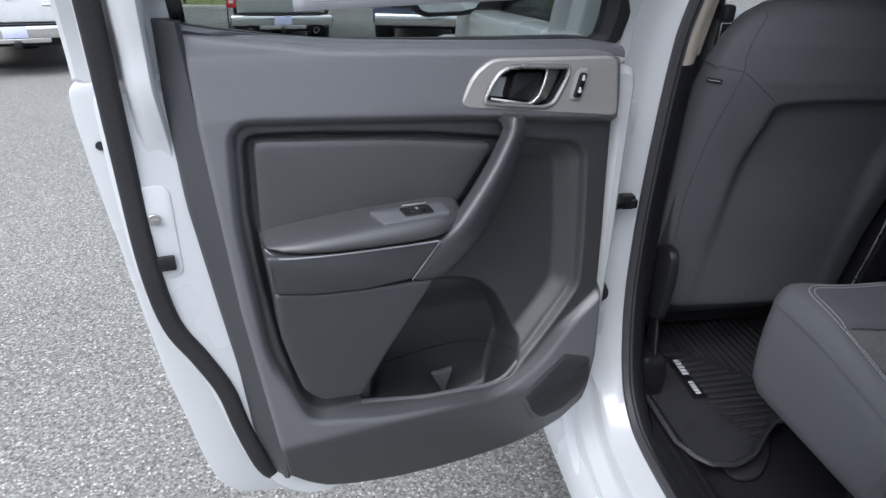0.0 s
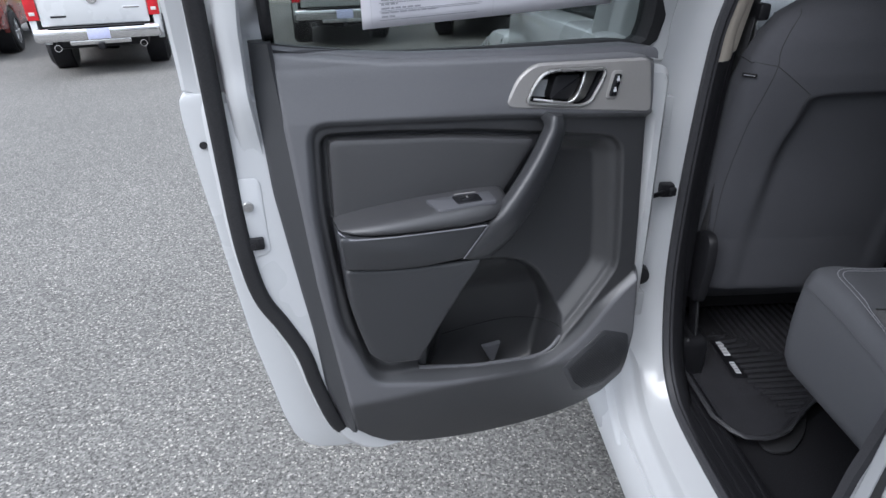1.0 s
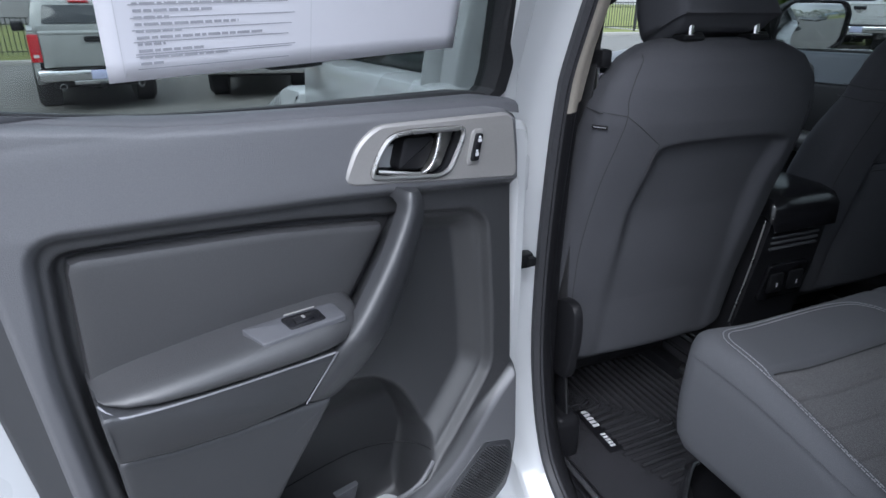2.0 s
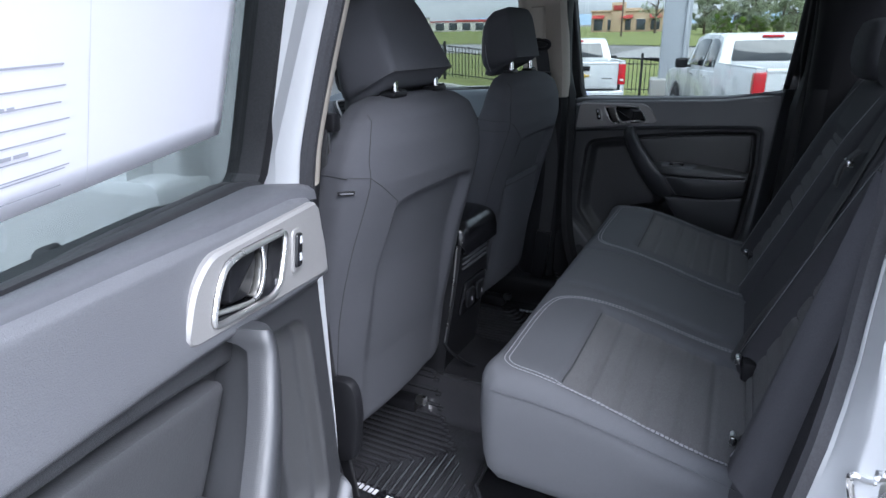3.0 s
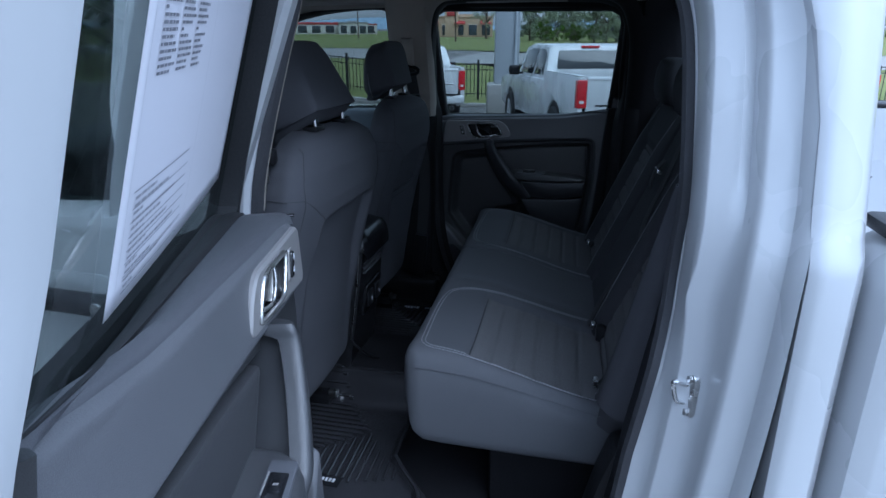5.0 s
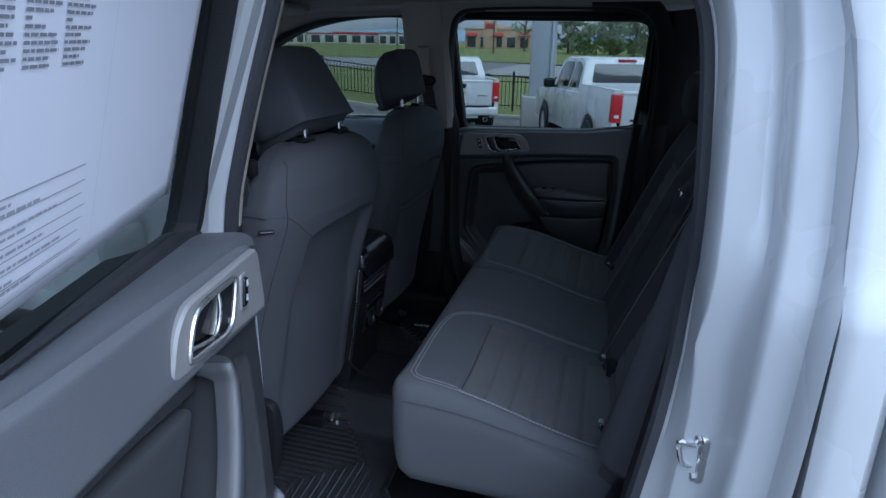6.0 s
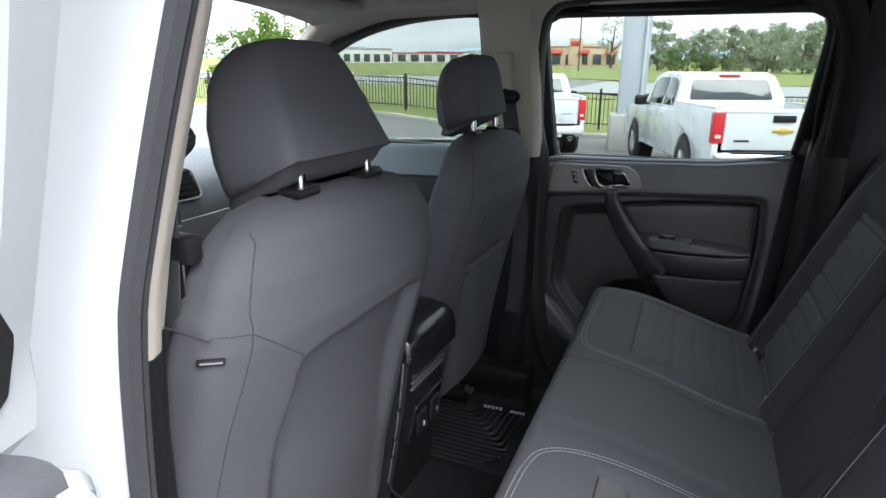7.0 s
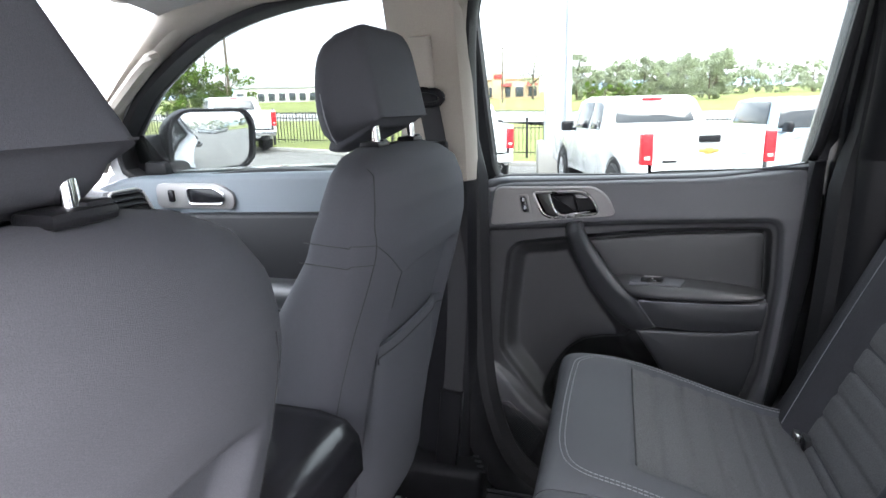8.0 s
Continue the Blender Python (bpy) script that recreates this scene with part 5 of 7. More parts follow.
def cushion(x0, x1):
    """A block of the bench with rounded edges."""
    nx, ny = 64, 92
    rows = []

    def edge(t, length):
        return min(t, 1 - t) * length

    for j in range(ny + 1):
        y = CY0 + (CY1 - CY0) * j / ny
        row = []
        for i in range(nx + 1):
            x = x0 + (x1 - x0) * i / nx
            z = bench_top(x, y)
            e = min(x - x0 if x0 < CX0 + 0.01 else 9, x1 - x if x1 > CX1 - 0.01 else 9, CY1 - y)
            z -= 0.028 * (1 - math.sqrt(max(0.0, 1 - (1 - min(1.0, e / 0.028)) ** 2)))
            row.append((x, y, z))
        rows.append(row)
    bm = bmesh.new()
    grid = [[bm.verts.new(p) for p in r] for r in rows]
    for a, b in zip(grid, grid[1:]):
        for i in range(nx):
            bm.faces.new((a[i], a[i + 1], b[i + 1], b[i]))
    rim = grid[0] + [r[-1] for r in grid[1:]] + grid[-1][-2::-1] + [r[0] for r in grid[-2:0:-1]]
    prev = rim
    cx, cy = (x0 + x1) / 2, (CY0 + CY1) / 2
    for z, k, taper in ((0.90, 1.010, 0.0), (0.86, 1.012, 0.002), (0.82, 1.008, 0.010), (0.795, 1.002, 0.022), (0.777, 0.99, 0.042), (0.765, 0.96, 0.075)):
        cur = []
        for v in rim:
            f = (v.co.y - CY0) / (CY1 - CY0)
            zz = z - 0.010 * (1 - f) if z < 0.88 else min(z, v.co.z - 0.004)
            cur.append(bm.verts.new((cx + (v.co.x - cx) * (1 + (k - 1) * 0.9), cy + (v.co.y - cy) * (1 + (k - 1) * 1.2) - taper * max(0.0, 2 * f - 1), zz)))
        for i in range(len(rim)):
            j = (i + 1) % len(rim)
            bm.faces.new((prev[i], prev[j], cur[j], cur[i]))
        prev = cur
    bm.faces.new(prev)
    # round the outer front corner in plan
    r = 0.042
    for v in bm.verts:
        sx = 1 if x0 < CX0 + 0.01 else -1
        end = x0 if sx > 0 else x1
        a, b = (r - sx * (v.co.x - end)) / r, (r - (CY1 - v.co.y)) / r
        if a > 0 and b > 0:
            q = max(a, b) / math.hypot(a, b)
            v.co.x, v.co.y = end + sx * (r - a * q * r), CY1 - (r - b * q * r)
    return bm


cush_a = part("cushion", cushion(CX0, 0.134), CLOTH_BENCH, bench, "charcoal cloth seat cushion", sharp=60)
cush_b = part("cushion", cushion(0.137, CX1), CLOTH_BENCH, bench, "charcoal cloth seat cushion", sharp=60)


def on_bench(x, y, up=0.001):
    e = min(x - CX0, CX1 - x, CY1 - y)
    return Vector((x, y, bench_top(x, y) - 0.028 * (1 - math.sqrt(max(0.0, 1 - (1 - min(1.0, max(0, e) / 0.028)) ** 2))) + up))


def stitch(name, parent, pts):
    """A double row of short stitches."""
    p = smooth_line([(a, b, 0) for a, b in pts], 10)
    for off in (-0.004, 0.004):
        line = []
        for i, v in enumerate(p):
            a, b = p[max(0, i - 1)], p[min(len(p) - 1, i + 1)]
            d = (b - a).normalized()
            line.append(on_bench(v.x - d.y * off, v.y + d.x * off, 0.0008))
        run = [0.0]
        for a, b in zip(line, line[1:]):
            run.append(run[-1] + (b - a).length)

        def at(q):
            k = next((k for k in range(1, len(run)) if run[k] >= q), len(run) - 1)
            return line[k - 1].lerp(line[k], (q - run[k - 1]) / max(1e-6, run[k] - run[k - 1]))

        bits = [tube([at(0.0075 * k), at(0.0075 * k + 0.0056)], 0.0010, 4) for k in range(int(run[-1] / 0.0075))]
        part(name, join(*bits), THREAD, parent, "pale stitching")


stitch("stitching", cush_a, [(-0.572, -0.63), (-0.574, -0.45), (-0.570, -0.30), (-0.556, -0.240), (-0.50, -0.226), (-0.36, -0.222), (-0.265, -0.228), (-0.222, -0.250), (-0.200, -0.32), (-0.185, -0.45), (-0.175, -0.62)])
stitch("stitching", cush_b, [(0.155, -0.62), (0.160, -0.45), (0.168, -0.32), (0.185, -0.255), (0.235, -0.228), (0.35, -0.222), (0.50, -0.226), (0.550, -0.240), (0.573, -0.30), (0.576, -0.45), (0.576, -0.63)])
for c, cu in ((-0.397, cush_a), (0.397, cush_b)):
    rows = [[on_bench(c - 0.164 + 0.328 * i / 40, -0.334 - (0.285) * j / 80, 0.0012) for i in range(41)] for j in range(81)]
    part("insert", loft(rows, False, False), CLOTH_RIB, cu, "ribbed grey cloth insert", sharp=80)
    part("seam", tube([on_bench(c - 0.158 + 0.316 * i / 16, -0.3325, 0.0010) for i in range(17)], 0.0016, 5), SEAM, cu)
side_line = smooth_line([(CX0 - 0.001, CY1 - 0.03, 0.952), (CX0 - 0.002, -0.35, 0.941), (CX0 - 0.002, -0.52, 0.903), (CX0 - 0.002, -0.63, 0.876)], 6)
part("seam", tube(side_line, 0.0008, 5), CLOTH_BENCH, cush_a)
part("bench_base", join(box((0.0, -0.52, 0.66), (1.00, 0.30, 0.24), 0.02), box((0.0, -0.33, 0.755), (1.04, 0.16, 0.06), 0.02)), CARPET, bench, "black base under the cushion")


def bench_back(x, t, out=0.0):
    """The face of the rear backrest; t from its foot to its top."""
    y, z = -0.600 - 0.235 * t, 0.865 + 0.560 * t
    nrm = Vector((0, 0.92, 0.39))
    n = 0.0
    for c in (-0.375, 0.375):
        q = ease(0.130 - abs(x - c), -0.012, 0.016) * ease(0.74 - t, -0.02, 0.03)
        n -= 0.012 * q
        for k in range(9):
            g = 0.06 + k * 0.078
            n -= 0.0045 * q * math.exp(-((t - g) / 0.008) ** 2)
        n += 0.014 * ease(abs(x - c), 0.125, 0.165) * (1 - ease(abs(x - c), 0.19, 0.25)) * (1 - ease(t, 0.7, 0.95))
    for c in (-0.118, 0.118):
        n -= 0.010 * math.exp(-((x - c) / 0.008) ** 2)
    n -= 0.030 * ease(t, 0.90, 1.0) ** 2
    return Vector((x, y, z)) + nrm * (n + out)


def backrest(x0, x1, name, lab):
    rows = []
    for j in range(75):
        t = j / 74
        row = []
        for i in range(49):
            x = x0 + (x1 - x0) * i / 48
            e = min(i, 48 - i) / 48 * (x1 - x0)
            r = 0.05 if x > 0.60 else 0.02
            if e < r:
                row.append(bench_back(x, t, -1.1 * r * (1 - math.sqrt(1 - (1 - e / r) ** 2))))
            else:
                row.append(bench_back(x, t))
        row += [Vector((x1, row[-1].y - 0.10, row[-1].z - 0.02)), Vector((x0, row[0].y - 0.10, row[0].z - 0.02))]
        rows.append(row)
    return part(name, loft(rows), CLOTH_SHADED, bench, lab, sharp=65)


b_l = backrest(-0.620, -0.122, "backrest", "charcoal cloth backrest")
b_m = backrest(-0.119, 0.119, "backrest", "narrow middle backrest")
b_r = backrest(0.122, 0.668, "backrest", "charcoal cloth backrest")
for c, bk in ((-0.375, b_l), (0.375, b_r)):
    rows = [[bench_back(c - 0.120 + 0.24 * i / 30, 0.03 + 0.68 * j / 90, 0.0012) for i in range(31)] for j in range(91)]
    part("insert", loft(rows, False, False), CLOTH_RIB, bk, "ribbed grey cloth insert", sharp=80)
    for sx in (-1, 1):
        pts = [bench_back(c + sx * (0.165 + 0.015 * math.sin(3 * k / 16)), 0.04 + 0.9 * k / 16, 0.0008) for k in range(17)]
        part("stitching", tube(pts, 0.001, 4), THREAD, bk)
for x in (-0.375, 0.0, 0.375):
    w = 0.125 if x else 0.10
    rings = []
    for z, ww, d0, d1 in ((1.405, 0.8, 0.00, 0.06), (1.415, 0.95, -0.012, 0.075), (1.45, 1.0, -0.02, 0.085), (1.50, 0.97, -0.018, 0.08), (1.53, 0.85, -0.008, 0.066), (1.54, 0.6, 0.01, 0.05)):
        ring = []
        for i in range(36):
            a = 2 * math.pi * i / 36
            c, s = math.cos(a), math.sin(a)
            ring.append((x + w * ww * abs(c) ** 0.5 * (1 if c > 0 else -1), -0.79 - (d0 + d1) / 2 + (d1 - d0) / 2 * abs(s) ** 0.6 * (1 if s > 0 else -1), z))
        rings.append(ring)
    hr = part("headrest", loft(rings), CLOTH_SHADED, bench, "small charcoal cloth headrest", sharp=60)
    for sx in (-0.05, 0.05):
        part("post", rod((x + sx, -0.835, 1.38), (x + sx, -0.835, 1.42), 0.006), CHROME, hr)
# armrest pull loop on the middle backrest
part("pull_loop", sweep([bench_back(0.0, t, 0.012 + 0.01 * math.sin(math.pi * (t - 0.62) / 0.13)) for t in (0.62, 0.65, 0.685, 0.72, 0.75)], rect(0.034, 0.005, 0.002), up=(0, 1, 0)), BELT, b_m, "black pull strap")
part("loop_clip", box(bench_back(0.0, 0.70, 0.016), (0.045, 0.012, 0.014), 0.003), STEEL, b_m)
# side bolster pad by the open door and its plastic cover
part("side_bolster", loft([[bench_back(x, t, o) for x, o in ((-0.627, -0.01), (-0.640, 0.022 + 0.060 * t), (-0.662, 0.036 + 0.100 * t), (-0.688, 0.032 + 0.115 * t), (-0.708 + lean(0.865 + 0.56 * t), 0.012 + 0.105 * t), (-0.708 + lean(0.865 + 0.56 * t), -0.08), (-0.627, -0.08))] for t in (0.14, 0.2, 0.3, 0.45, 0.6, 0.72, 0.82)]), CLOTH_SHADED, bench, "narrow side bolster", sharp=70)
for sx in (-1, 1):
    part("side_cover", slab(rounded([(-0.66, 0.60), (-0.56, 0.62), (-0.60, 0.80), (-0.625, 0.878), (-0.70, 0.878)], 0.02), lambda a, b, d: Vector((sx * (0.635 + d), a, b)), 0, 0.07, 0.012), PLASTIC_DARK, bench, "black plastic side cover")

# belt buckles on the bench
for x, y, z in ((-0.485, -0.612, 0.885), (-0.235, -0.605, 0.90), (0.223, -0.600, 0.895), (0.50, -0.59, 0.885)):
    bk = thing("belt_buckle", "black belt buckle with a steel tongue", "buckle", pose(x, y, z), "belt buckles")
    part("housing", box((0, -0.012, -0.01), (0.036, 0.030, 0.05), 0.008), PLASTIC_DARK, bk)
    part("tongue", box((0, 0.010, 0.012), (0.022, 0.010, 0.016), 0.003), STEEL, bk, "steel belt tongue")

# rear belts lying over the backrest
for x0, x1, t0 in ((0.02, -0.20, 0.98),):
    bl = thing("seat_belt", "black webbing belt lying over the rear backrest", "seat belt", group="seat belts")
    pts = smooth_line([bench_back(x0 + (x1 - x0) * k / 8, t0 * (1 - k / 8) + 0.03 * k / 8, 0.012 + (0.03 if x0 > 0.3 or x0 < -0.3 else 0)) for k in range(9)], 3)
    part("webbing", sweep(pts, rect(0.046, 0.0022, 0.001), up=(0, 0.92, 0.39)), BELT, bl)

# ---- front belts on the door pillars ----
for s, yb in ((-1, 0.095), (1, 0.11)):
    bl = thing("seat_belt", "black front seat belt with stone grey guide", "seat belt", group="seat belts")
    edge = [(0.56, -0.01), (0.8, 0.026), (1.1, 0.036), (1.31, 0.016), (1.45, -0.012), (1.6, -0.052), (1.78, -0.09)] if s < 0 else [(0.56, 0.035), (1.78, 0.025)]

    def B(z, y, d=0.0):
        return Vector((TX + s * (0.646 - side_lean(z, along(edge, z), s) - d), (along(edge, z) + 0.042 if s < 0 else 0) + y, z))

    k = 0.0 if s < 0 else 1.0
    part("webbing", sweep(smooth_line([B(1.50, 0.114 if k else 0.045), B(1.40, 0.105 if k else 0.012), B(1.25, 0.088 * k), B(1.09, 0.069 * k), B(0.84, 0.083 * k, 0.005), B(0.66, 0.10 * k, 0.012)], 6), rect(0.002, 0.044, 0.001), up=(0, 1, 0)), BELT, bl)
    g = 0.112 if k else 0.045
    part("guide", sweep([B(1.50, g, 0.012), B(1.54, g, 0.008), B(1.60, g, 0.002)], rect(0.020, 0.044, 0.009), up=(0, 1, 0)), BEIGE, bl, "stone grey height slider")
    part("guide_loop", tube(smooth_line([B(1.492, g - 0.034, 0.014), B(1.503, g, 0.018), B(1.492, g + 0.032, 0.014), B(1.476, g + 0.024, 0.012), B(1.472, g, 0.012), B(1.476, g - 0.026, 0.012)], 5, True), 0.007, 8, True), PLASTIC_DARK, bl, "black belt guide")
    part("tongue", box(B(1.385, 0.103 * k, 0.010), (0.022, 0.05, 0.030), 0.006), PLASTIC_DARK, bl)
    part("tongue_blade", box(B(1.350, 0.100 * k, 0.010), (0.004, 0.034, 0.040), 0.003), STEEL, bl)
    part("anchor_sleeve", sweep([B(0.84, 0.083 * k, 0.008), B(0.74, 0.092 * k, 0.010), B(0.66, 0.10 * k, 0.014)], rect(0.008 + 0.014 * k, 0.042 + 0.008 * k, 0.003), up=(0, 1, 0)), PLASTIC_DARK, bl)
    part("anchor_cover", box(B(0.61, 0.10 * k, 0.010 * k - 0.004), (0.02 + 0.03 * k, 0.05 + 0.02 * k, 0.10), 0.008, 3), PLASTIC_DARK, bl)
    for j in range(4):
        part("slot", box(B(0.655 + 0.012 * j, 0.012 + 0.005 * j, 0.022), (0.006, 0.014, 0.003), 0.001), PLASTIC_LOW, bl)
    # pillar trim, pale above the belt line and dark below
    def trim_ring(z):
        y0 = along(edge, z)
        return [(TX + s * (a - side_lean(z, y0, s)), y, z) for a, y in ((0.712, y0 + 0.006), (0.684, y0 + 0.008), (0.666, y0 + 0.020), (0.660, 0.11), (0.664, 0.165), (0.69, 0.195), (0.735, 0.200), (0.735, y0 + 0.06))]

    part("pillar_trim", loft([trim_ring(z) for z in (1.315, 1.40, 1.5, 1.6, 1.76)]), BEIGE, truck, "stone grey upper pillar trim")
    part("pillar_trim", loft([trim_ring(z) for z in (0.56, 0.7, 0.8, 1.0, 1.2, 1.313)]), PLASTIC_DARK, truck, "black lower pillar trim")
    part("side_header", box((TX + s * 0.62, 0.0, 1.742), (0.06, 1.75, 0.05), 0.02, 3), LINING, truck)

# ---- centre console ----
console = thing("centre_console", "black centre console with padded lid and charge sockets", "console")
rings = []
for y, w, zt in ((0.040, 0.096, 1.045), (0.046, 0.102, 1.062), (0.060, 0.106, 1.074), (0.10, 0.108, 1.082), (0.30, 0.108, 1.084), (0.42, 0.105, 1.075)):
    rings.append([(TX - 0.015 + x * w, y, zt + dz) for x, dz in ((-1, -0.05), (-1, -0.018), (-0.90, -0.006), (-0.6, 0.0), (0.6, 0.0), (0.90, -0.006), (1, -0.018), (1, -0.05))])
part("lid", loft(rings), GLOSS, console, "padded black lid", sharp=60)
rings = []
for z, y0, w in ((0.60, 0.115, 0.112), (0.74, 0.095, 0.112), (0.90, 0.070, 0.108), (1.0, 0.058, 0.103), (1.024, 0.058, 0.100)):
    rings.append([(TX - 0.015 + x * w, y, z) for x, y in ((-1, y0 + 0.02), (-0.9, y0), (0.9, y0), (1, y0 + 0.02), (1, 0.75), (-1, 0.75))])
part("body", loft(rings), PLASTIC_DARK, console)
part("trim_line", tube([(TX - 0.118, 0.050, 1.028), (TX + 0.088, 0.050, 1.028)], 0.0022), SILVER, console, "bright trim line")
part("trim_line", tube(smooth_line([(TX - 0.122, 0.062, 1.02), (TX - 0.124, 0.075, 0.9), (TX - 0.128, 0.098, 0.745)], 5), 0.0022), STEEL, console, "thin steel trim line")
part("socket_panel", slab(rounded([(-0.075, 0.80), (0.055, 0.80), (0.055, 0.90), (-0.075, 0.90)], 0.012), lambda a, b, d: Vector((TX + a, 0.068 + (0.9 - b) * 0.18 - d, b)), 0, 0.010, 0.003), GLOSS, console, "gloss black socket panel")
for x in (-0.045, 0.02):
    sk = part("socket_cover", box((TX + x, 0.062, 0.852), (0.045, 0.010, 0.05), 0.006), PLASTIC_DARK, console)
    part("socket_mark", box((TX + x, 0.056, 0.848), (0.004, 0.001, 0.010), 0), PAPER, sk, "small white mark")
part("vent", join(*[box((TX - 0.015, 0.064, 0.945 + 0.014 * k), (0.15, 0.012, 0.005), 0.001) for k in range(4)]), PLASTIC, console)
part("foot_trim", tube(smooth_line([(TX - 0.128, 0.098, 0.745), (TX - 0.120, 0.08, 0.715), (TX - 0.06, 0.03, 0.655), (TX + 0.04, -0.06, 0.648)], 5), 0.004), PLASTIC_DARK, console)

# ---- floor liner ----
mats = thing("floor_liner", "black ribbed rubber floor liner with raised edges", "floor mat")


def mat_z(x, y):
    return 0.566 + 0.080 * ease(0.20 - abs(x - TX + 0.01), 0.0, 0.075) - 0.004 * ease(abs(x), 0.2, 0.3)


def mat_edge(x):
    """The rear edge of the liner: a tongue reaches back beside each door."""
    return along([(0.0, -0.130), (0.34, -0.122), (0.42, -0.128), (0.47, -0.165), (0.525, -0.214), (0.575, -0.232), (0.625, -0.224), (0.650, -0.190), (0.660, -0.16)], abs(x - TX))


def mat_sheet():
    rows = []
    for i in range(121):
        q = -1 + 2 * i / 120
        x = TX + q * 0.660
        row = []
        for j in range(41):
            y = mat_edge(x) + (0.305 - mat_edge(x)) * (j / 40) ** 1.4
            e = min((1 - abs(q)) * 0.66, y - mat_edge(x))
            row.append((x, y, mat_z(x, y) + 0.022 * (1 - ease(e, 0.0, 0.020))))
        rows.append(row)
    return loft(rows, False, False)


part("liner", mat_sheet(), LINER, mats, sharp=70)
for sgn in (-1, 1):
    pts = [(TX + sgn * d, mat_edge(TX + sgn * d)) for d in [0.26 + 0.02 * k for k in range(21)]] + [(TX + sgn * 0.660, 0.05), (TX + sgn * 0.655, 0.29)]
    part("rim", tube([(a, b, mat_z(a, b) + 0.021) for a, b in pts], 0.006), LINER, mats, "raised rubber lip")


def rib(pts, r=0.0050):
    return tube([(a, b, mat_z(a, b) + 0.0045) for a, b in pts], r, 8)


for sgn in (-1, 1):
    def F(d, y):
        return (TX + sgn * d, y)

    for k in range(10):
        d, end = 0.128 + 0.0195 * k, 0.134 - 0.0161 * k
        part("rib", rib([F(d, 0.29), F(d, 0.22), F(d, end + 0.02), F(d, end)]), LINER, mats)
        a, c = F(d + 0.004, end - 0.006)
        part("nub", box((a, c, mat_z(a, c) + 0.004), (0.011, 0.016, 0.011), 0.004), LINER, mats)
    for k in range(9):
        d, turn = 0.323 + 0.0195 * k, -0.012 + 0.020 * k
        part("rib", rib([F(d, 0.29), F(d, turn + 0.10), F(d, turn + 0.016), F(d + 0.004, turn + 0.005), F(d + 0.013, turn), F(max(d + 0.02, 0.51), turn - 0.006)]), LINER, mats)
    for k in range(7):
        y = -0.034 - 0.021 * k
        part("rib", rib([F(0.520 - 0.007 * k, y), F((0.33, 0.35, 0.385, 0.41, 0.43, 0.445, 0.455)[k], y + 0.004)], 0.0045), LINER, mats)
    part("rib", rib([F(0.50, 0.150), F(0.56, 0.150)], 0.0045), LINER, mats)
    for k in range(3):
        a, c = F(0.508 + 0.024 * k, 0.170)
        part("nub", box((a, c, mat_z(a, c) + 0.002), (0.004, 0.010, 0.005), 0.001), LINER, mats)
    label_m = Matrix.Translation((TX + sgn * 0.520, 0.058, mat_z(TX + sgn * 0.53, 0.05) + 0.003)) @ Matrix.Rotation(radians(sgn * 3), 4, "Z")
    lb = part("label", box((0, 0, 0), (0.036, 0.150, 0.004), 0.001), GLOSS, mats, "black label with white bars")
    lb.matrix_basis = label_m
    for k in range(5):
        part("bar", box((0.002, 0.063 - 0.0125 * k, 0.0024), (0.016, 0.0085, 0.001), 0), INK_PALE, lb)
    for k in range(5):
        part("bar", box((0, -0.020 - 0.0095 * k, 0.0024), (0.012, 0.0062, 0.001), 0), INK_PALE, lb)
part("heel_flap", slab(rounded([(-0.590, -0.200), (-0.584, -0.240), (-0.535, -0.243), (-0.48, -0.195), (-0.43, -0.12), (-0.52, -0.10)], 0.022), lambda a, b, d: Vector((a, b, 0.548 + d)), 0, 0.006, 0.002), RUBBER, mats, "folded rubber flap")

# ---- dashboard, wheel, mirror, pillars, windscreen ----
dash = thing("dashboard", "dark dashboard with silver-edged vents", "dashboard")
sec = [(0.90, 0.60), (0.90, 0.90), (0.88, 1.06), (0.90, 1.17), (0.93, 1.23), (1.00, 1.275), (1.12, 1.295), (1.35, 1.27), (1.60, 1.22), (1.60, 0.60)]
rings = []
for i in range(13):
    q = -1 + 2 * i / 12
    rings.append([(TX + q * 0.72, y + 0.06 * abs(q) ** 3, z + 0.012 * math.cos(q * 9)) for y, z in sec])
part("body", loft(rings), PLASTIC, dash, sharp=50)
part("trim_band", loft([[(TX + q * 0.70, y + 0.06 * abs(q) ** 3, z) for y, z in ((0.874, 1.06), (0.886, 1.15), (0.90, 1.15), (0.90, 1.06))] for q in (-1, -0.7, -0.4, 0.4, 0.7, 1)]), SILVER, dash, "satin silver band")
for x in (-0.62, -0.20, 0.20, 0.655):
    v = part("vent", slab(rounded([(-0.06, 1.025), (0.06, 1.025), (0.055, 1.105), (-0.055, 1.105)], 0.02), lambda a, b, d: Vector((TX + x + a, 0.935 + (b - 1.025) * 0.5 - d, b + 0.175)), 0, 0.02, 0.006), PLASTIC_DARK, dash, "black air vent")
    for k in range(5):
        part("slat", box((TX + x, 0.918 + k * 0.007, 1.213 + k * 0.015), (0.095, 0.012, 0.004), 0.001), GLOSS, v)
    part("vent_rim", tube([Vector((TX + x + a, 0.913 + (b - 1.025) * 0.5, b + 0.175)) for a, b in rounded([(-0.06, 1.025), (0.06, 1.025), (0.055, 1.105), (-0.055, 1.105)], 0.02)], 0.004, 8, True), SILVER, v)
part("screen_surround", box((TX, 0.885, 1.21), (0.24, 0.02, 0.15), 0.008), GLOSS, dash, "black screen surround")
part("screen", box((TX, 0.874, 1.212), (0.20, 0.003, 0.115), 0.001), SCREEN, dash, "lit centre display")
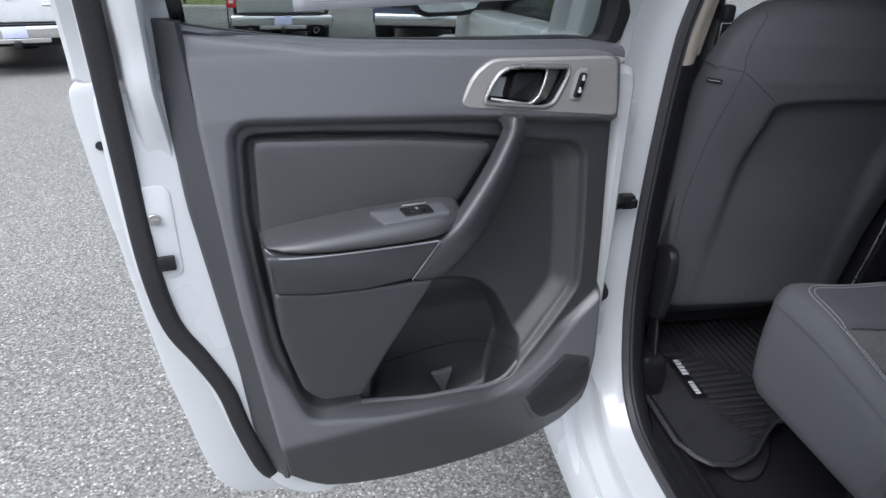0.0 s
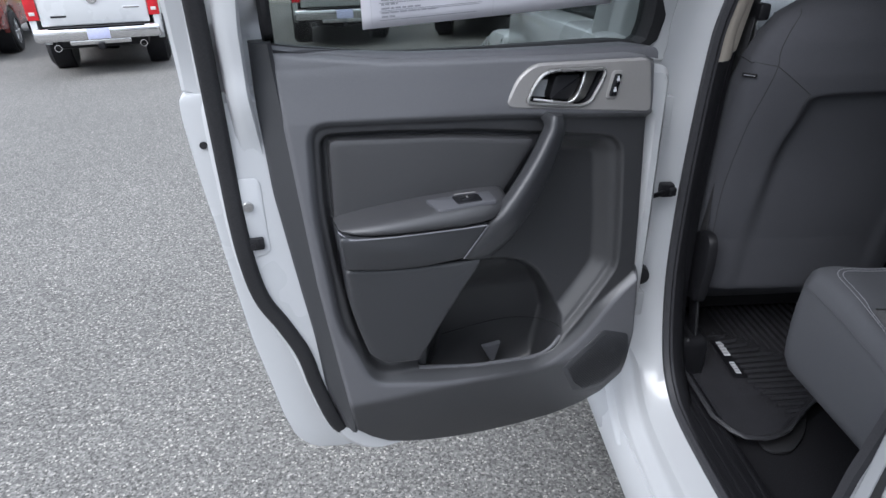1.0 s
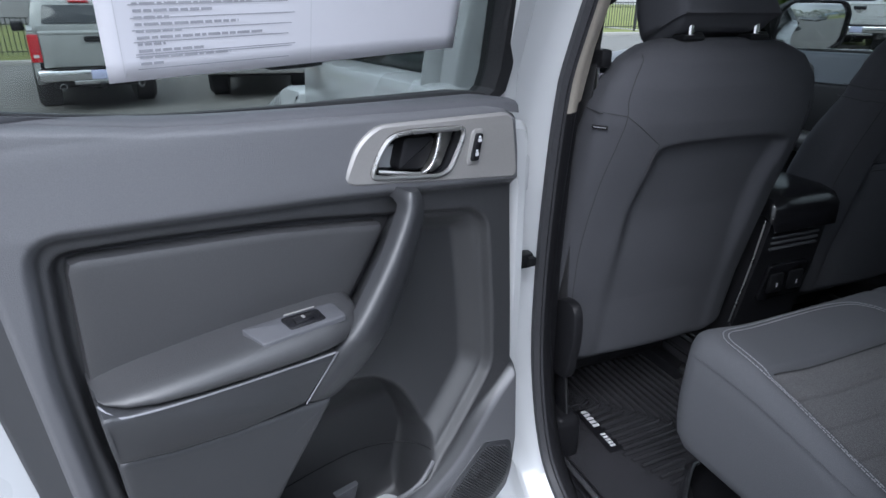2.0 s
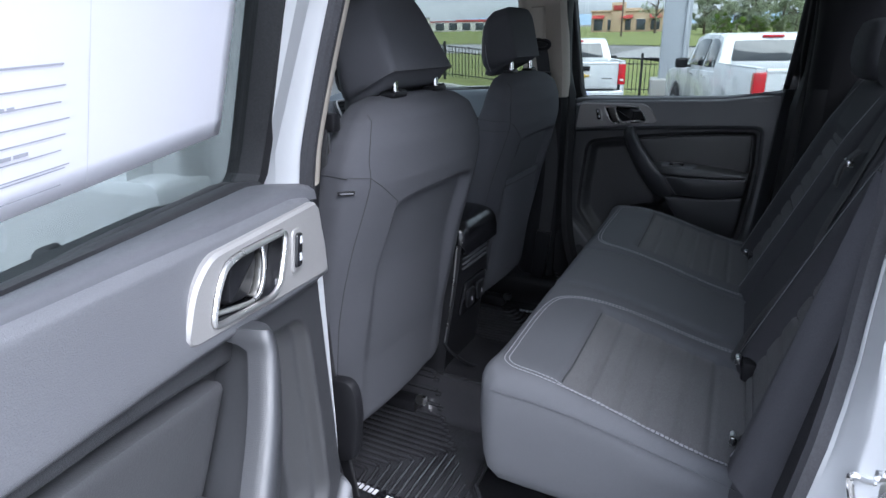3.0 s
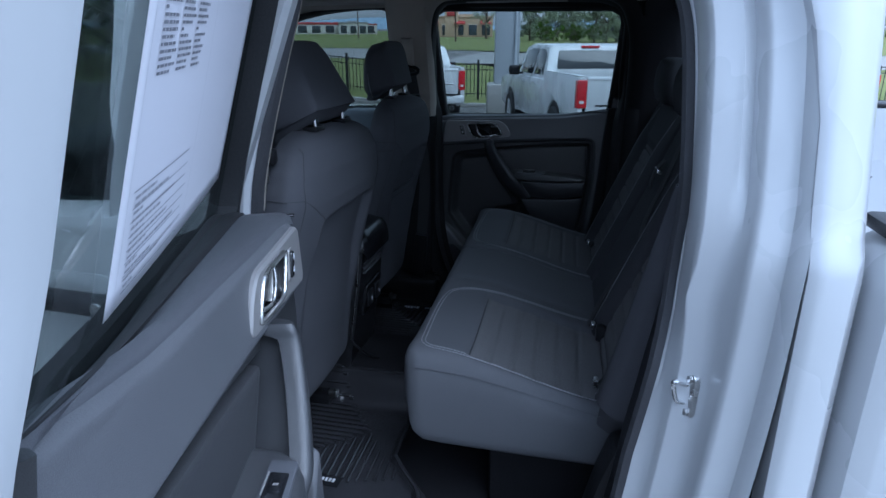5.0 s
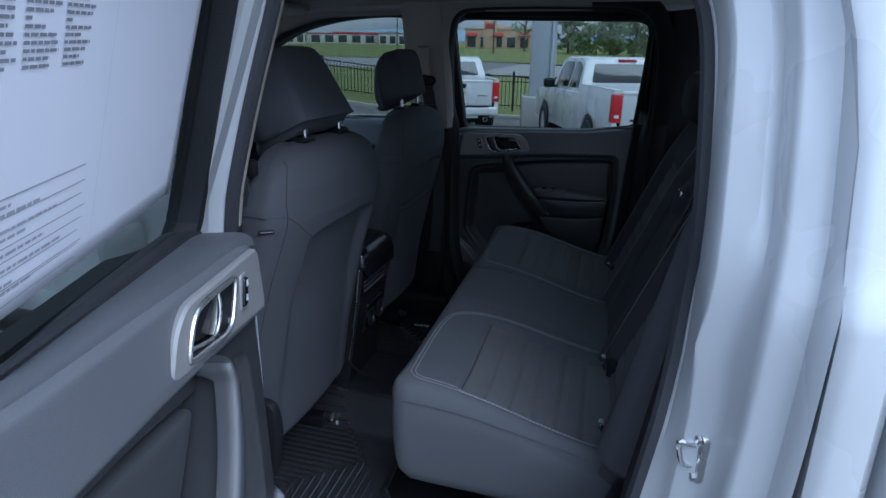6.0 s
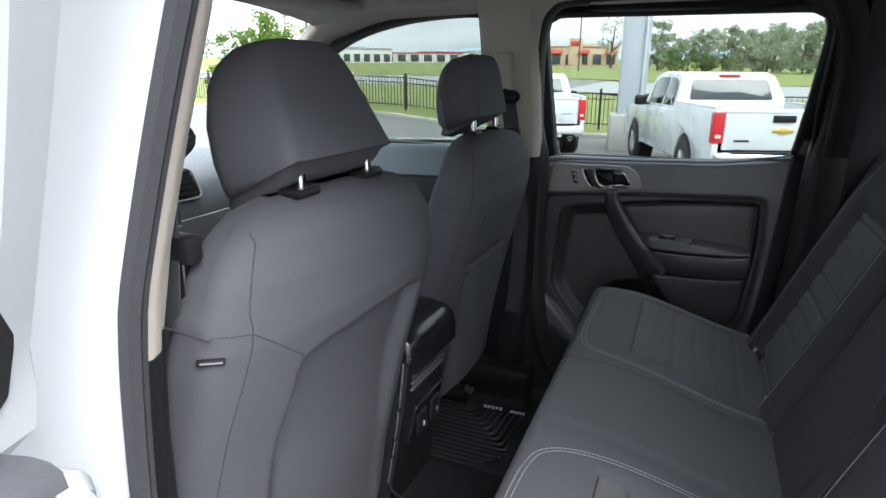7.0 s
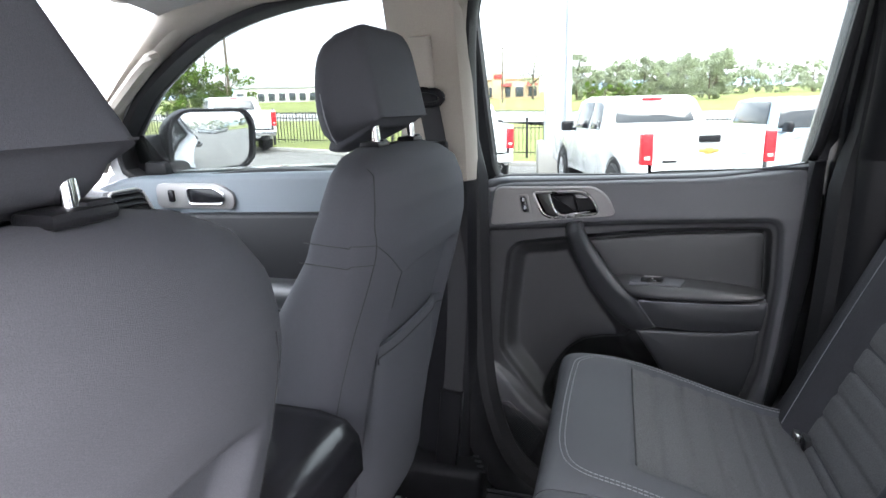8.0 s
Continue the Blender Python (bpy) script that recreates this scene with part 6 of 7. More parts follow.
part("screen_header", box((TX, 0.8715, 1.260), (0.20, 0.002, 0.018), 0.0005), GLOSS, dash, "dark strip along the display's top")
part("screen_icon", tube([(TX + 0.012 * math.cos(k * math.pi / 8), 0.8715, 1.232 + 0.012 * math.sin(k * math.pi / 8)) for k in range(16)], 0.0028, 6, True, (0, 1, 0)), GLOSS, dash, "round dark mark on the display")
part("screen_bar", box((TX + 0.006, 0.8718, 1.200), (0.050, 0.001, 0.004), 0), INK, dash)
part("screen_ledge", box((TX, 0.874, 1.140), (0.25, 0.030, 0.022), 0.006), SILVER, dash, "satin silver ledge under the display")
part("screen_edge", box((TX + 0.124, 0.876, 1.205), (0.012, 0.016, 0.15), 0.004), SILVER, dash, "satin silver edge beside the display")
part("instrument_hood", box((-0.41, 0.96, 1.28), (0.36, 0.20, 0.07), 0.03, 3), PLASTIC_DARK, dash)
wheel = thing("steering_wheel", "black steering wheel with silver spokes", "steering wheel", pose(-0.41, 0.76, 1.10, 68, 0, 0))
part("rim", tube([(0.185 * math.cos(2 * math.pi * k / 48), 0.185 * math.sin(2 * math.pi * k / 48), 0) for k in range(48)], 0.016, 10, True), SOFT, wheel)
part("hub", box((0, 0, -0.02), (0.15, 0.13, 0.05), 0.03, 3), PLASTIC_DARK, wheel)
for a in (0, 180, 270):
    part("spoke", rod((0.05 * math.cos(radians(a)), 0.05 * math.sin(radians(a)), -0.02), (0.178 * math.cos(radians(a)), 0.178 * math.sin(radians(a)), 0), 0.013), SILVER, wheel)
part("column", rod((0, 0, -0.03), (0, 0.0, -0.28), 0.045), PLASTIC_DARK, wheel)
mirror = thing("rear_view_mirror", "black rear-view mirror under the roof", "mirror", pose(TX + 0.09, 0.80, 1.635, 6, 0, 18))
part("housing", slab(rounded([(-0.115, -0.035), (0.115, -0.035), (0.125, 0.03), (0.09, 0.042), (-0.09, 0.042), (-0.125, 0.03)], 0.015), lambda a, b, d: Vector((a, -d, b)), -0.03, 0.004, 0.008), PLASTIC_DARK, mirror)
part("glass", slab(rounded([(-0.105, -0.028), (0.105, -0.028), (0.112, 0.025), (0.085, 0.034), (-0.085, 0.034), (-0.112, 0.025)], 0.012), lambda a, b, d: Vector((a, -d, b)), 0.003, 0.006, 0.001), MIRROR, mirror)
part("stalk", rod((0, 0.03, 0.03), (0, 0.10, 0.10), 0.012), PLASTIC_DARK, mirror)
# windscreen and its pillars
low, high = [], []
for i in range(15):
    q = -1 + 2 * i / 14
    low.append((TX + q * 0.74, 1.56 - 0.14 * q * q, 1.20))
    high.append((TX + q * 0.61, 0.77 - 0.08 * q * q, 1.735))
part("windscreen", loft([low, high], False, False), GLASS_CLEAR, truck, "clear windscreen")
for s in (-1, 1):
    base, tip = Vector((TX + s * 0.775, 1.42, 1.14)), Vector((TX + s * 0.665, 0.70, 1.70))
    mid = Vector((TX + s * 0.665, 0.54, 1.728))
    pil = smooth_line([base, base.lerp(tip, 0.5) + Vector((0, 0.02, 0.02)), tip, mid, Vector((TX + s * 0.650, 0.20, 1.738))], 6)
    part("screen_pillar", sweep(pil, rect(0.06, 0.05, 0.022), up=(s, 0, 0)), BEIGE, truck, "pale screen pillar trim")
    part("screen_pillar_skin", sweep([p + Vector((s * 0.045, 0.01, 0.012)) for p in pil], rect(0.08, 0.03, 0.012), up=(s, 0, 0)), WHITE, truck)
    part("grab_bar", tube(smooth_line([base.lerp(tip, 0.25) + Vector((-s * 0.04, -0.03, 0)), base.lerp(tip, 0.32) + Vector((-s * 0.075, -0.05, 0)), base.lerp(tip, 0.75) + Vector((-s * 0.07, -0.05, 0)), base.lerp(tip, 0.82) + Vector((-s * 0.035, -0.03, 0))], 5), 0.016), BEIGE, truck, "pale pillar grab handle")
    # trim between the door's arch and the edge of the windscreen
    arch_y = [(1.30, 1.10), (1.37, 1.055), (1.47, 0.975), (1.54, 0.885), (1.635, 0.705), (1.68, 0.545), (1.705, 0.40)]
    rings = []
    for z in (1.30, 1.37, 1.42, 1.47, 1.51, 1.54, 1.57, 1.60, 1.635, 1.66, 1.68, 1.70):
        k = (z - 1.13) / 0.59
        a = Vector((TX + s * (0.768 - lean(z)), along(arch_y, z) + 0.016, z + 0.010))
        b = Vector((TX + s * (0.735 - 0.11 * k), 1.42 - 0.70 * k, z + 0.005))
        c = a.lerp(b, 0.5) + Vector((-s * 0.022, -0.012, 0.012))
        out = Vector((s * 0.03, 0.02, 0.02))
        rings.append([a, a.lerp(c, 0.5) + Vector((-s * 0.008, 0, 0)), c, c.lerp(b, 0.5) + Vector((-s * 0.006, 0, 0)), b, b + out, c + out * 1.3, a + out])
    part("screen_pillar_cover", loft(rings), BEIGE, truck, "pale moulded screen pillar cover", sharp=70)
visor = box((TX + 0.34, 0.60, 1.722), (0.40, 0.16, 0.018), 0.008)
part("sun_visor", visor, LINING, truck)


def front_door(side):
    """A shut front door with its window, inner panel and mirror."""
    door = thing("front_door", "closed white front door with black mirror", "car door", group="front doors")

    def P(y, z, n):          # n outwards
        return Vector((TX + side * (0.775 + n - lean(z)), y, z))

    skin = rounded([(0.085, 0.56), (1.20, 0.56), (1.23, 1.18), (1.18, 1.30), (0.085, 1.345)], 0.03)
    part("outer_skin", slab(skin, P, 0.06, 0.148, 0.02), WHITE, door)
    hole = [(0.215, 1.335), (0.60, 1.325), (1.00, 1.300), (1.06, 1.37), (0.97, 1.47), (0.88, 1.54), (0.70, 1.635), (0.54, 1.68), (0.38, 1.70), (0.235, 1.70), (0.205, 1.66), (0.205, 1.5)]
    hole = [(v.x, v.y) for v in smooth_line([(a, b, 0) for a, b in hole], 5, True)]
    hole = resample(hole, 84)
    part("window_frame", ring_plate(inset(hole, -0.050), inset(hole, -0.012), P, 0.0, 0.10, 0.006), WHITE, door)
    part("window_moulding", ring_plate(inset(hole, -0.018), hole, P, 0.064, -0.006, 0.005), RUBBER, door, "black window moulding")
    part("window_pane", slab(inset(hole, -0.01), P, 0.05, 0.054, 0.001), GLASS_SIDE, door)
    trim = [(0.20, 0.60), (1.05, 0.60), (1.20, 0.80), (1.18, 1.26), (1.05, 1.300), (0.60, 1.318), (0.20, 1.328)]
    part("trim_panel", slab(rounded(trim, 0.04), P, 0.06, -0.028, 0.018), DOORBLUE, door, "inner panel with the sky's blue painted in", sharp=60)
    part("trim_lower", slab(rounded([(0.21, 0.61), (1.05, 0.61), (1.18, 0.82), (1.15, 1.20), (0.68, 1.216), (0.21, 1.232)], 0.03), P, -0.02, -0.060, 0.012), PLASTIC_DARK, door, "black lower panel", sharp=60)
    part("armrest", box(P(0.52, 1.02, -0.075), (0.10, 0.46, 0.07), 0.03, 3), SOFT, door)
    bez = rounded([(0.93, 1.222), (0.93, 1.288), (0.73, 1.290), (0.685, 1.262), (0.69, 1.224)], 0.02)
    part("handle_bezel", slab(bez, P, -0.026, -0.038, 0.004), SILVER, door, "satin silver handle bezel")
    part("handle_cup", slab(rounded([(0.822, 1.236), (0.826, 1.279), (0.745, 1.280), (0.712, 1.262), (0.718, 1.238)], 0.012), P, -0.030, -0.040, 0.002), GLOSS, door)
    part("handle_rim", tube([P(a, b, -0.042) for a, b in rounded([(0.822, 1.236), (0.826, 1.279), (0.745, 1.280), (0.712, 1.262), (0.718, 1.238)], 0.012)], 0.0028, 8, True, (1, 0, 0)), CHROME, door)
    part("lock_switch", slab(rounded([(0.868, 1.240), (0.886, 1.240), (0.888, 1.272), (0.870, 1.272)], 0.006), P, -0.036, -0.045, 0.003), GLOSS, door)
    # outside handle
    part("outer_handle", sweep(smooth_line([P(0.12, 1.208, 0.14), P(0.135, 1.209, 0.180), P(0.22, 1.212, 0.186), P(0.31, 1.214, 0.180), P(0.325, 1.214, 0.14)], 5), rect(0.034, 0.03, 0.012), up=(side, 0, 0)), PLASTIC_DARK, door, "black pull handle")
    part("key_lock", rod(P(0.150, 1.209, 0.190), P(0.150, 1.209, 0.201), 0.011), STEEL, door, "steel key lock")
    part("handle_recess", slab(rounded([(0.15, 1.18), (0.29, 1.18), (0.29, 1.245), (0.15, 1.245)], 0.03), P, 0.147, 0.150, 0.001), WHITE, door)
    # mirror
    def H(a, b, d):          # a outwards along the glass, d towards the driver
        d = d + 0.07 * b
        return Vector((TX + side * (0.975 + 0.94 * a - 0.34 * d), 0.905 - 0.34 * a - 0.94 * d, 1.388 + b))

    shell = rounded([(-0.150, -0.070), (-0.05, -0.092), (0.10, -0.094), (0.140, -0.060), (0.142, 0.050), (0.110, 0.090), (-0.10, 0.092), (-0.146, 0.050)], 0.035)
    rings = [[H(a * k, b * k, d) for a, b in shell] for d, k in ((-0.115, 0.45), (-0.105, 0.70), (-0.08, 0.90), (-0.04, 1.0), (-0.006, 1.02), (0.0, 1.0), (0.0, 0.93), (-0.012, 0.91))]
    mir = part("mirror_housing", loft(rings), PLASTIC_DARK, door, "black mirror housing")
    part("mirror_glass", slab([(a * 0.90, b * 0.90) for a, b in shell], H, -0.012, -0.007, 0.001), MIRROR, mir, "mirror glass")
    part("mirror_arm", box((TX + side * 0.86, 0.985, 1.315), (0.12, 0.08, 0.05), 0.015), PLASTIC_DARK, door)
    part("sail_panel", slab(rounded([(0.93, 1.295), (1.12, 1.29), (1.02, 1.42)], 0.02), P, 0.05, 0.13, 0.01), PLASTIC_DARK, door)
    return door


front_door(-1)
front_door(1)
# wings, bonnet, front wheels of the truck
for s in (-1, 1):
    part("wing", slab(rounded([(1.25, 0.62), (1.40, 0.62), (1.45, 0.78), (1.60, 0.90), (1.85, 0.90), (2.0, 0.75), (2.05, 0.6), (2.25, 0.58), (2.27, 0.98), (1.6, 1.16), (1.25, 1.19)], 0.03), lambda a, b, d: Vector((TX + s * (0.80 + d), a, b)), 0.0, 0.14, 0.03), WHITE, truck)
rings = []
for y, z, w in ((1.50, 1.14, 0.80), (1.80, 1.13, 0.82), (2.10, 1.09, 0.81), (2.26, 1.02, 0.78), (2.30, 0.90, 0.74), (2.30, 0.55, 0.74)):
    rings.append([(TX + q * w, y - 0.05 * q * q, z - 0.04 * abs(q) ** 3) for q in [-1 + i / 6 for i in range(13)]])
part("bonnet", loft(rings, False, False), WHITE, truck)


# ---- parked vehicles ----
def wheel_of(parent, x, y, r=0.40, w=0.26):
    tyre = [(r * 0.62, -w / 2), (r * 0.90, -w / 2), (r * 0.985, -w * 0.36), (r, 0), (r * 0.985, w * 0.36), (r * 0.90, w / 2), (r * 0.62, w / 2)]
    wheel_part = part("wheel", loft([[(x + q * math.cos(2 * math.pi * k / 28), y + d, r + q * math.sin(2 * math.pi * k / 28)) for q, d in tyre] for k in range(28)], True, False, True), TYRE, parent, "black tyre")
    s = 1 if y > 0 else -1
    part("rim", loft([[(x + q * math.cos(2 * math.pi * k / 28), y + s * d, r + q * math.sin(2 * math.pi * k / 28)) for k in range(28)] for q, d in ((r * 0.64, w * 0.40), (r * 0.58, w * 0.44), (r * 0.54, w * 0.30), (r * 0.2, w * 0.30))]), RIM, wheel_part, "alloy rim")
    for k in range(6):
        a = 2 * math.pi * k / 6
        part("spoke", rod((x, y + s * w * 0.38, r), (x + r * 0.58 * math.cos(a), y + s * w * 0.38, r + r * 0.58 * math.sin(a)), r * 0.075, 6), RIM, wheel_part)


def pickup(label, m, paint, name="pickup_truck", length=5.6, width=1.98, bumper=CHROME, badge=None, lamp=REDLAMP):
    """A parked crew cab pickup: x ahead from its tail, y to its left, z up from the ground."""
    car = thing(name, label, "pickup truck", m, "parked trucks")
    h = width / 2
    # bed and lower body, with wheel arches cut by the outline
    xr, xf = 1.30, length - 1.05

    def arch_line(c, r):
        return [(c + r * math.cos(math.pi * k / 8), 0.42 + r * math.sin(math.pi * k / 8)) for k in range(9)][::-1]

    side = [(0.10, 0.55)] + [(xr - 0.5, 0.50)] + arch_line(xr, 0.48) + [(xr + 0.55, 0.44), (xf - 0.55, 0.44)] + arch_line(xf, 0.48) + [(length - 0.35, 0.45), (length, 0.52), (length, 0.95), (length - 0.12, 1.10), (length - 0.6, 1.18), (length - 1.45, 1.22),
            (2.05, 1.24), (2.02, 1.38), (0.03, 1.38), (0.0, 1.36), (0.0, 0.62)]
    for s in (-1, 1):
        part("body_side", slab(side, lambda a, b, d: Vector((a, s * (h - 0.10 + d * (1 - 0.10 * max(0, (0.9 - b)))) , b)), 0, 0.10, 0.03), paint, car, sharp=40)
        part("wheel_well", rod((xr, s * (h - 0.35), 0.42), (xr, s * (h - 0.02), 0.42), 0.47, 24), PLASTIC_DARK, car)
        part("wheel_well", rod((xf, s * (h - 0.35), 0.42), (xf, s * (h - 0.02), 0.42), 0.47, 24), PLASTIC_DARK, car)
        wheel_of(car, xr, s * (h - 0.10))
        wheel_of(car, xf, s * (h - 0.10))
        lm = part("tail_lamp", slab(rounded([(-0.005, 0.88), (-0.005, 1.33), (0.12, 1.33), (0.12, 0.88)], 0.02), lambda a, b, d: Vector((a - 0.012, s * (h - 0.155 + d), b)), 0, 0.163, 0.02), lamp, car, "red tail lamp")
        part("lamp_lens", box((-0.020, s * (h - 0.075), 0.98), (0.012, 0.08, 0.05), 0.004), CLEARLAMP, lm)
        rails = box((1.0, s * (h - 0.06), 1.388), (1.98, 0.10, 0.03), 0.01)
        part("bed_rail", rails, paint, car)
        part("door_mirror", join(box((length - 2.0, s * (h + 0.14), 1.33), (0.13, 0.24, 0.20), 0.05, 3), box((length - 2.0, s * (h + 0.0), 1.27), (0.08, 0.14, 0.05), 0.01)), PLASTIC_DARK, car, "black door mirror")
        for hx in (2.65, 3.55):
            part("door_handle", box((hx, s * (h + 0.012), 1.13), (0.20, 0.03, 0.03), 0.01), CHROME, car)
    part("under_body", box((length / 2, 0, 0.52), (length - 0.4, width - 0.5, 0.22), 0.03), PLASTIC_DARK, car)
    part("tailgate", join(box((0.03, 0, 1.08), (0.06, width - 0.32, 0.60), 0.02, 3), box((0.025, 0, 1.34), (0.07, width - 0.32, 0.05), 0.015)), paint, car)
    part("tailgate_handle", box((-0.012, 0, 1.24), (0.03, 0.32, 0.10), 0.012), PLASTIC_DARK, car, "black tailgate handle")
    bp = part("rear_bumper", join(box((-0.07, 0, 0.66), (0.18, width - 0.06, 0.20), 0.05, 3), box((-0.05, 0, 0.54), (0.12, 0.9, 0.10), 0.03)), bumper, car, "rear bumper")
    part("bumper_step", box((-0.08, 0, 0.765), (0.16, width - 0.5, 0.012), 0.004), PLASTIC_DARK, bp)
    part("number_plate", box((-0.168, 0, 0.66), (0.012, 0.32, 0.16), 0.004), PLATE, bp, "pale blue plate")
    part("hitch", box((-0.10, 0, 0.47), (0.20, 0.09, 0.09), 0.01), PLASTIC_DARK, car)
    for s in (-0.62, 0.62):
        part("exhaust_tip", loft([[(x, s + r * math.cos(2 * math.pi * k / 16), 0.47 + r * math.sin(2 * math.pi * k / 16)) for k in range(16)] for x, r in ((0.05, 0.05), (-0.14, 0.055), (-0.14, 0.044), (0.0, 0.042))], True, False), CHROME, car, "chrome exhaust tip")
    part("axle", join(rod((xr, -h + 0.3, 0.40), (xr, h - 0.3, 0.40), 0.06), rod((xr, -0.14, 0.38), (xr, 0.14, 0.38), 0.15)), PLASTIC_DARK, car)
    part("bed_floor", box((1.02, 0, 0.95), (1.9, width - 0.3, 0.06), 0.01), PLASTIC_DARK, car)
    part("bed_front", box((2.0, 0, 1.15), (0.06, width - 0.3, 0.5), 0.01), paint, car)
    # cab
    cab = [(2.05, 1.22), (2.13, 1.50), (2.30, 1.83), (2.55, 1.885), (3.60, 1.89), (3.95, 1.83), (length - 1.72, 1.24)]
    rows = []
    for y, k in ((-1, 0), (-0.93, 1), (0.93, 1), (1, 0)):
        rows.append([(x + (0.03 if k == 0 and b > 1.7 else 0), y * (h - 0.03) * (1 - 0.17 * max(0, b - 1.22) / 0.66 * (1 if abs(y) > 0.5 else 0)), b - (0.03 if k == 0 and b > 1.75 else 0)) for x, b in cab])
    part("cab", loft(rows), paint, car, sharp=30)

    def cabside(a, b, d, s):
        return Vector((a, s * ((h - 0.03) * (1 - 0.17 * max(0, b - 1.22) / 0.66) + d), b))

    for s in (-1, 1):
        for win in ([(2.25, 1.30), (2.38, 1.72), (2.62, 1.79), (2.92, 1.79), (2.92, 1.30)], [(3.02, 1.30), (3.02, 1.79), (3.55, 1.79), (3.84, 1.72), (length - 1.88, 1.30)]):
            part("side_window", slab(rounded(win, 0.04), lambda a, b, d: cabside(a, b, d, s), -0.02, 0.006, 0.002), CARGLASS, car, "dark side glass")
    part("rear_window", slab(rounded([(-0.74, 1.42), (0.74, 1.42), (0.66, 1.76), (-0.66, 1.76)], 0.05), lambda a, b, d: Vector((along([(1.22, 2.05), (1.5, 2.13), (1.83, 2.30)], b) - d, a * (h - 0.05) / 0.94 * 0.97, b)), -0.02, 0.016, 0.003), CARGLASS, car, "dark rear glass")
    part("windscreen", slab(rounded([(-0.80, 1.28), (0.80, 1.28), (0.70, 1.80), (-0.70, 1.80)], 0.05), lambda a, b, d: Vector((along([(1.24, length - 1.72), (1.83, 3.95)], b) + d, a * (h - 0.05) / 0.94, b)), -0.02, 0.02, 0.003), CARGLASS, car, "dark windscreen")
    part("high_brake_lamp", box((2.285, 0, 1.825), (0.06, 0.36, 0.045), 0.012), lamp, car, "red high brake lamp")
    # bonnet and face
    part("bonnet", loft([[(x, q * (h - 0.06), z - 0.05 * abs(q) ** 4) for q in [-1 + k / 5 for k in range(11)]] for x, z in ((length - 1.75, 1.22), (length - 1.2, 1.23), (length - 0.5, 1.19), (length - 0.05, 1.10), (length, 0.98), (length + 0.01, 0.55))], False, False), paint, car)
    part("grille", join(box((length + 0.02, 0, 0.95), (0.05, width - 0.75, 0.26), 0.03), *[box((length + 0.045, 0, 0.86 + 0.055 * k), (0.02, width - 0.8, 0.015), 0.004) for k in range(4)]), PLASTIC_DARK, car, "black grille")
    for s in (-1, 1):
        part("head_lamp", box((length - 0.06, s * (h - 0.22), 0.98), (0.16, 0.36, 0.20), 0.05, 3), CLEARLAMP, car, "clear head lamp")
    part("front_bumper", box((length + 0.04, 0, 0.60), (0.22, width - 0.06, 0.24), 0.06, 3), bumper, car, "front bumper")
    if badge == "bar":
        part("badge", join(box((-0.004, 0, 1.07), (0.02, 0.30, 0.055), 0.012), box((-0.006, 0, 1.07), (0.02, 0.12, 0.10), 0.015)), GOLD, car, "gold badge")
    if badge == "round":
        part("badge", rod((-0.02, 0, 1.18), (0.01, 0, 1.18), 0.085, 20), CHROME, car, "round chrome badge")
    if badge:
        part("letter_bar", box((-0.002, h - 0.42, 0.92), (0.01, 0.22, 0.03), 0.003), PLASTIC_DARK, car)
        part("letter_bar", box((-0.002, -h + 0.40, 1.02), (0.01, 0.24, 0.03), 0.003), CHROME, car)
    return car


def stand(x, y, heading):
    """On the ground, heading in degrees from +x towards +y."""
    return pose(x, y, ground_z(x, y), 0, 0, heading)


pickup("white pickup truck with chrome bumper and gold badge", stand(9.15, -1.28, 20), WHITE_PARKED, badge="bar", length=5.9)
pickup("white pickup truck parked by the fence", stand(13.0, 3.3, 20), WHITE_PARKED, length=5.4, width=1.9, bumper=WHITE_PARKED, badge="bar")
pickup("silver blue pickup truck parked across the lot", stand(14.8, -6.4, 105), BLUEPAINT, length=5.8)
pickup("white pickup truck on the far side of the lot", stand(17.0, 12.0, 44), WHITE_PARKED, length=5.6, badge="round")
pickup("white pickup truck with twin exhausts and chrome bumper", stand(-6.3, 9.5, 109), WHITE_PARKED, length=5.8, width=1.88, badge="round")
pickup("dark red pickup truck parked nose out", stand(-9.9, 11.0, 109), REDPAINT, length=5.7)
pickup("pewter pickup truck parked ahead", stand(-2.6, 11.9, 100), PEWTER, length=5.6)
pickup("dark blue pickup truck facing the lot", stand(0.9, 17.6, -98), NAVY, length=5.5)
pickup("white pickup truck in the row behind", stand(7.5, -27, 150), WHITE_PARKED, length=5.6)
pickup("white pickup truck in the row behind", stand(11.5, -29, 150), WHITE_PARKED, length=5.8)
pickup("pewter pickup truck in the row behind", stand(15.5, -31, 150), PEWTER, length=5.6)
pickup("white pickup truck by the front fence", stand(5.2, 13.5, 80), WHITE_PARKED, length=5.6)

# the crew cab's own wheels and tail
for wx in (1.74, -1.42):
    for s in (-1, 1):
        hold = new("wheel_hub")
        hold.parent = truck
        hold.matrix_basis = pose(TX, wx, -0.2, 0, 0, 90)
        wheel_of(hold, 0.0, -s * 0.80, 0.37, 0.26)
for s in (-1, 1):
    part("tail_lamp", box((TX + s * 0.87, -2.45, 1.10), (0.14, 0.05, 0.34), 0.02), REDLAMP, truck, "red tail lamp")
part("rear_bumper", box((TX, -2.53, 0.45), (1.7, 0.16, 0.18), 0.04, 3), CHROME, truck)

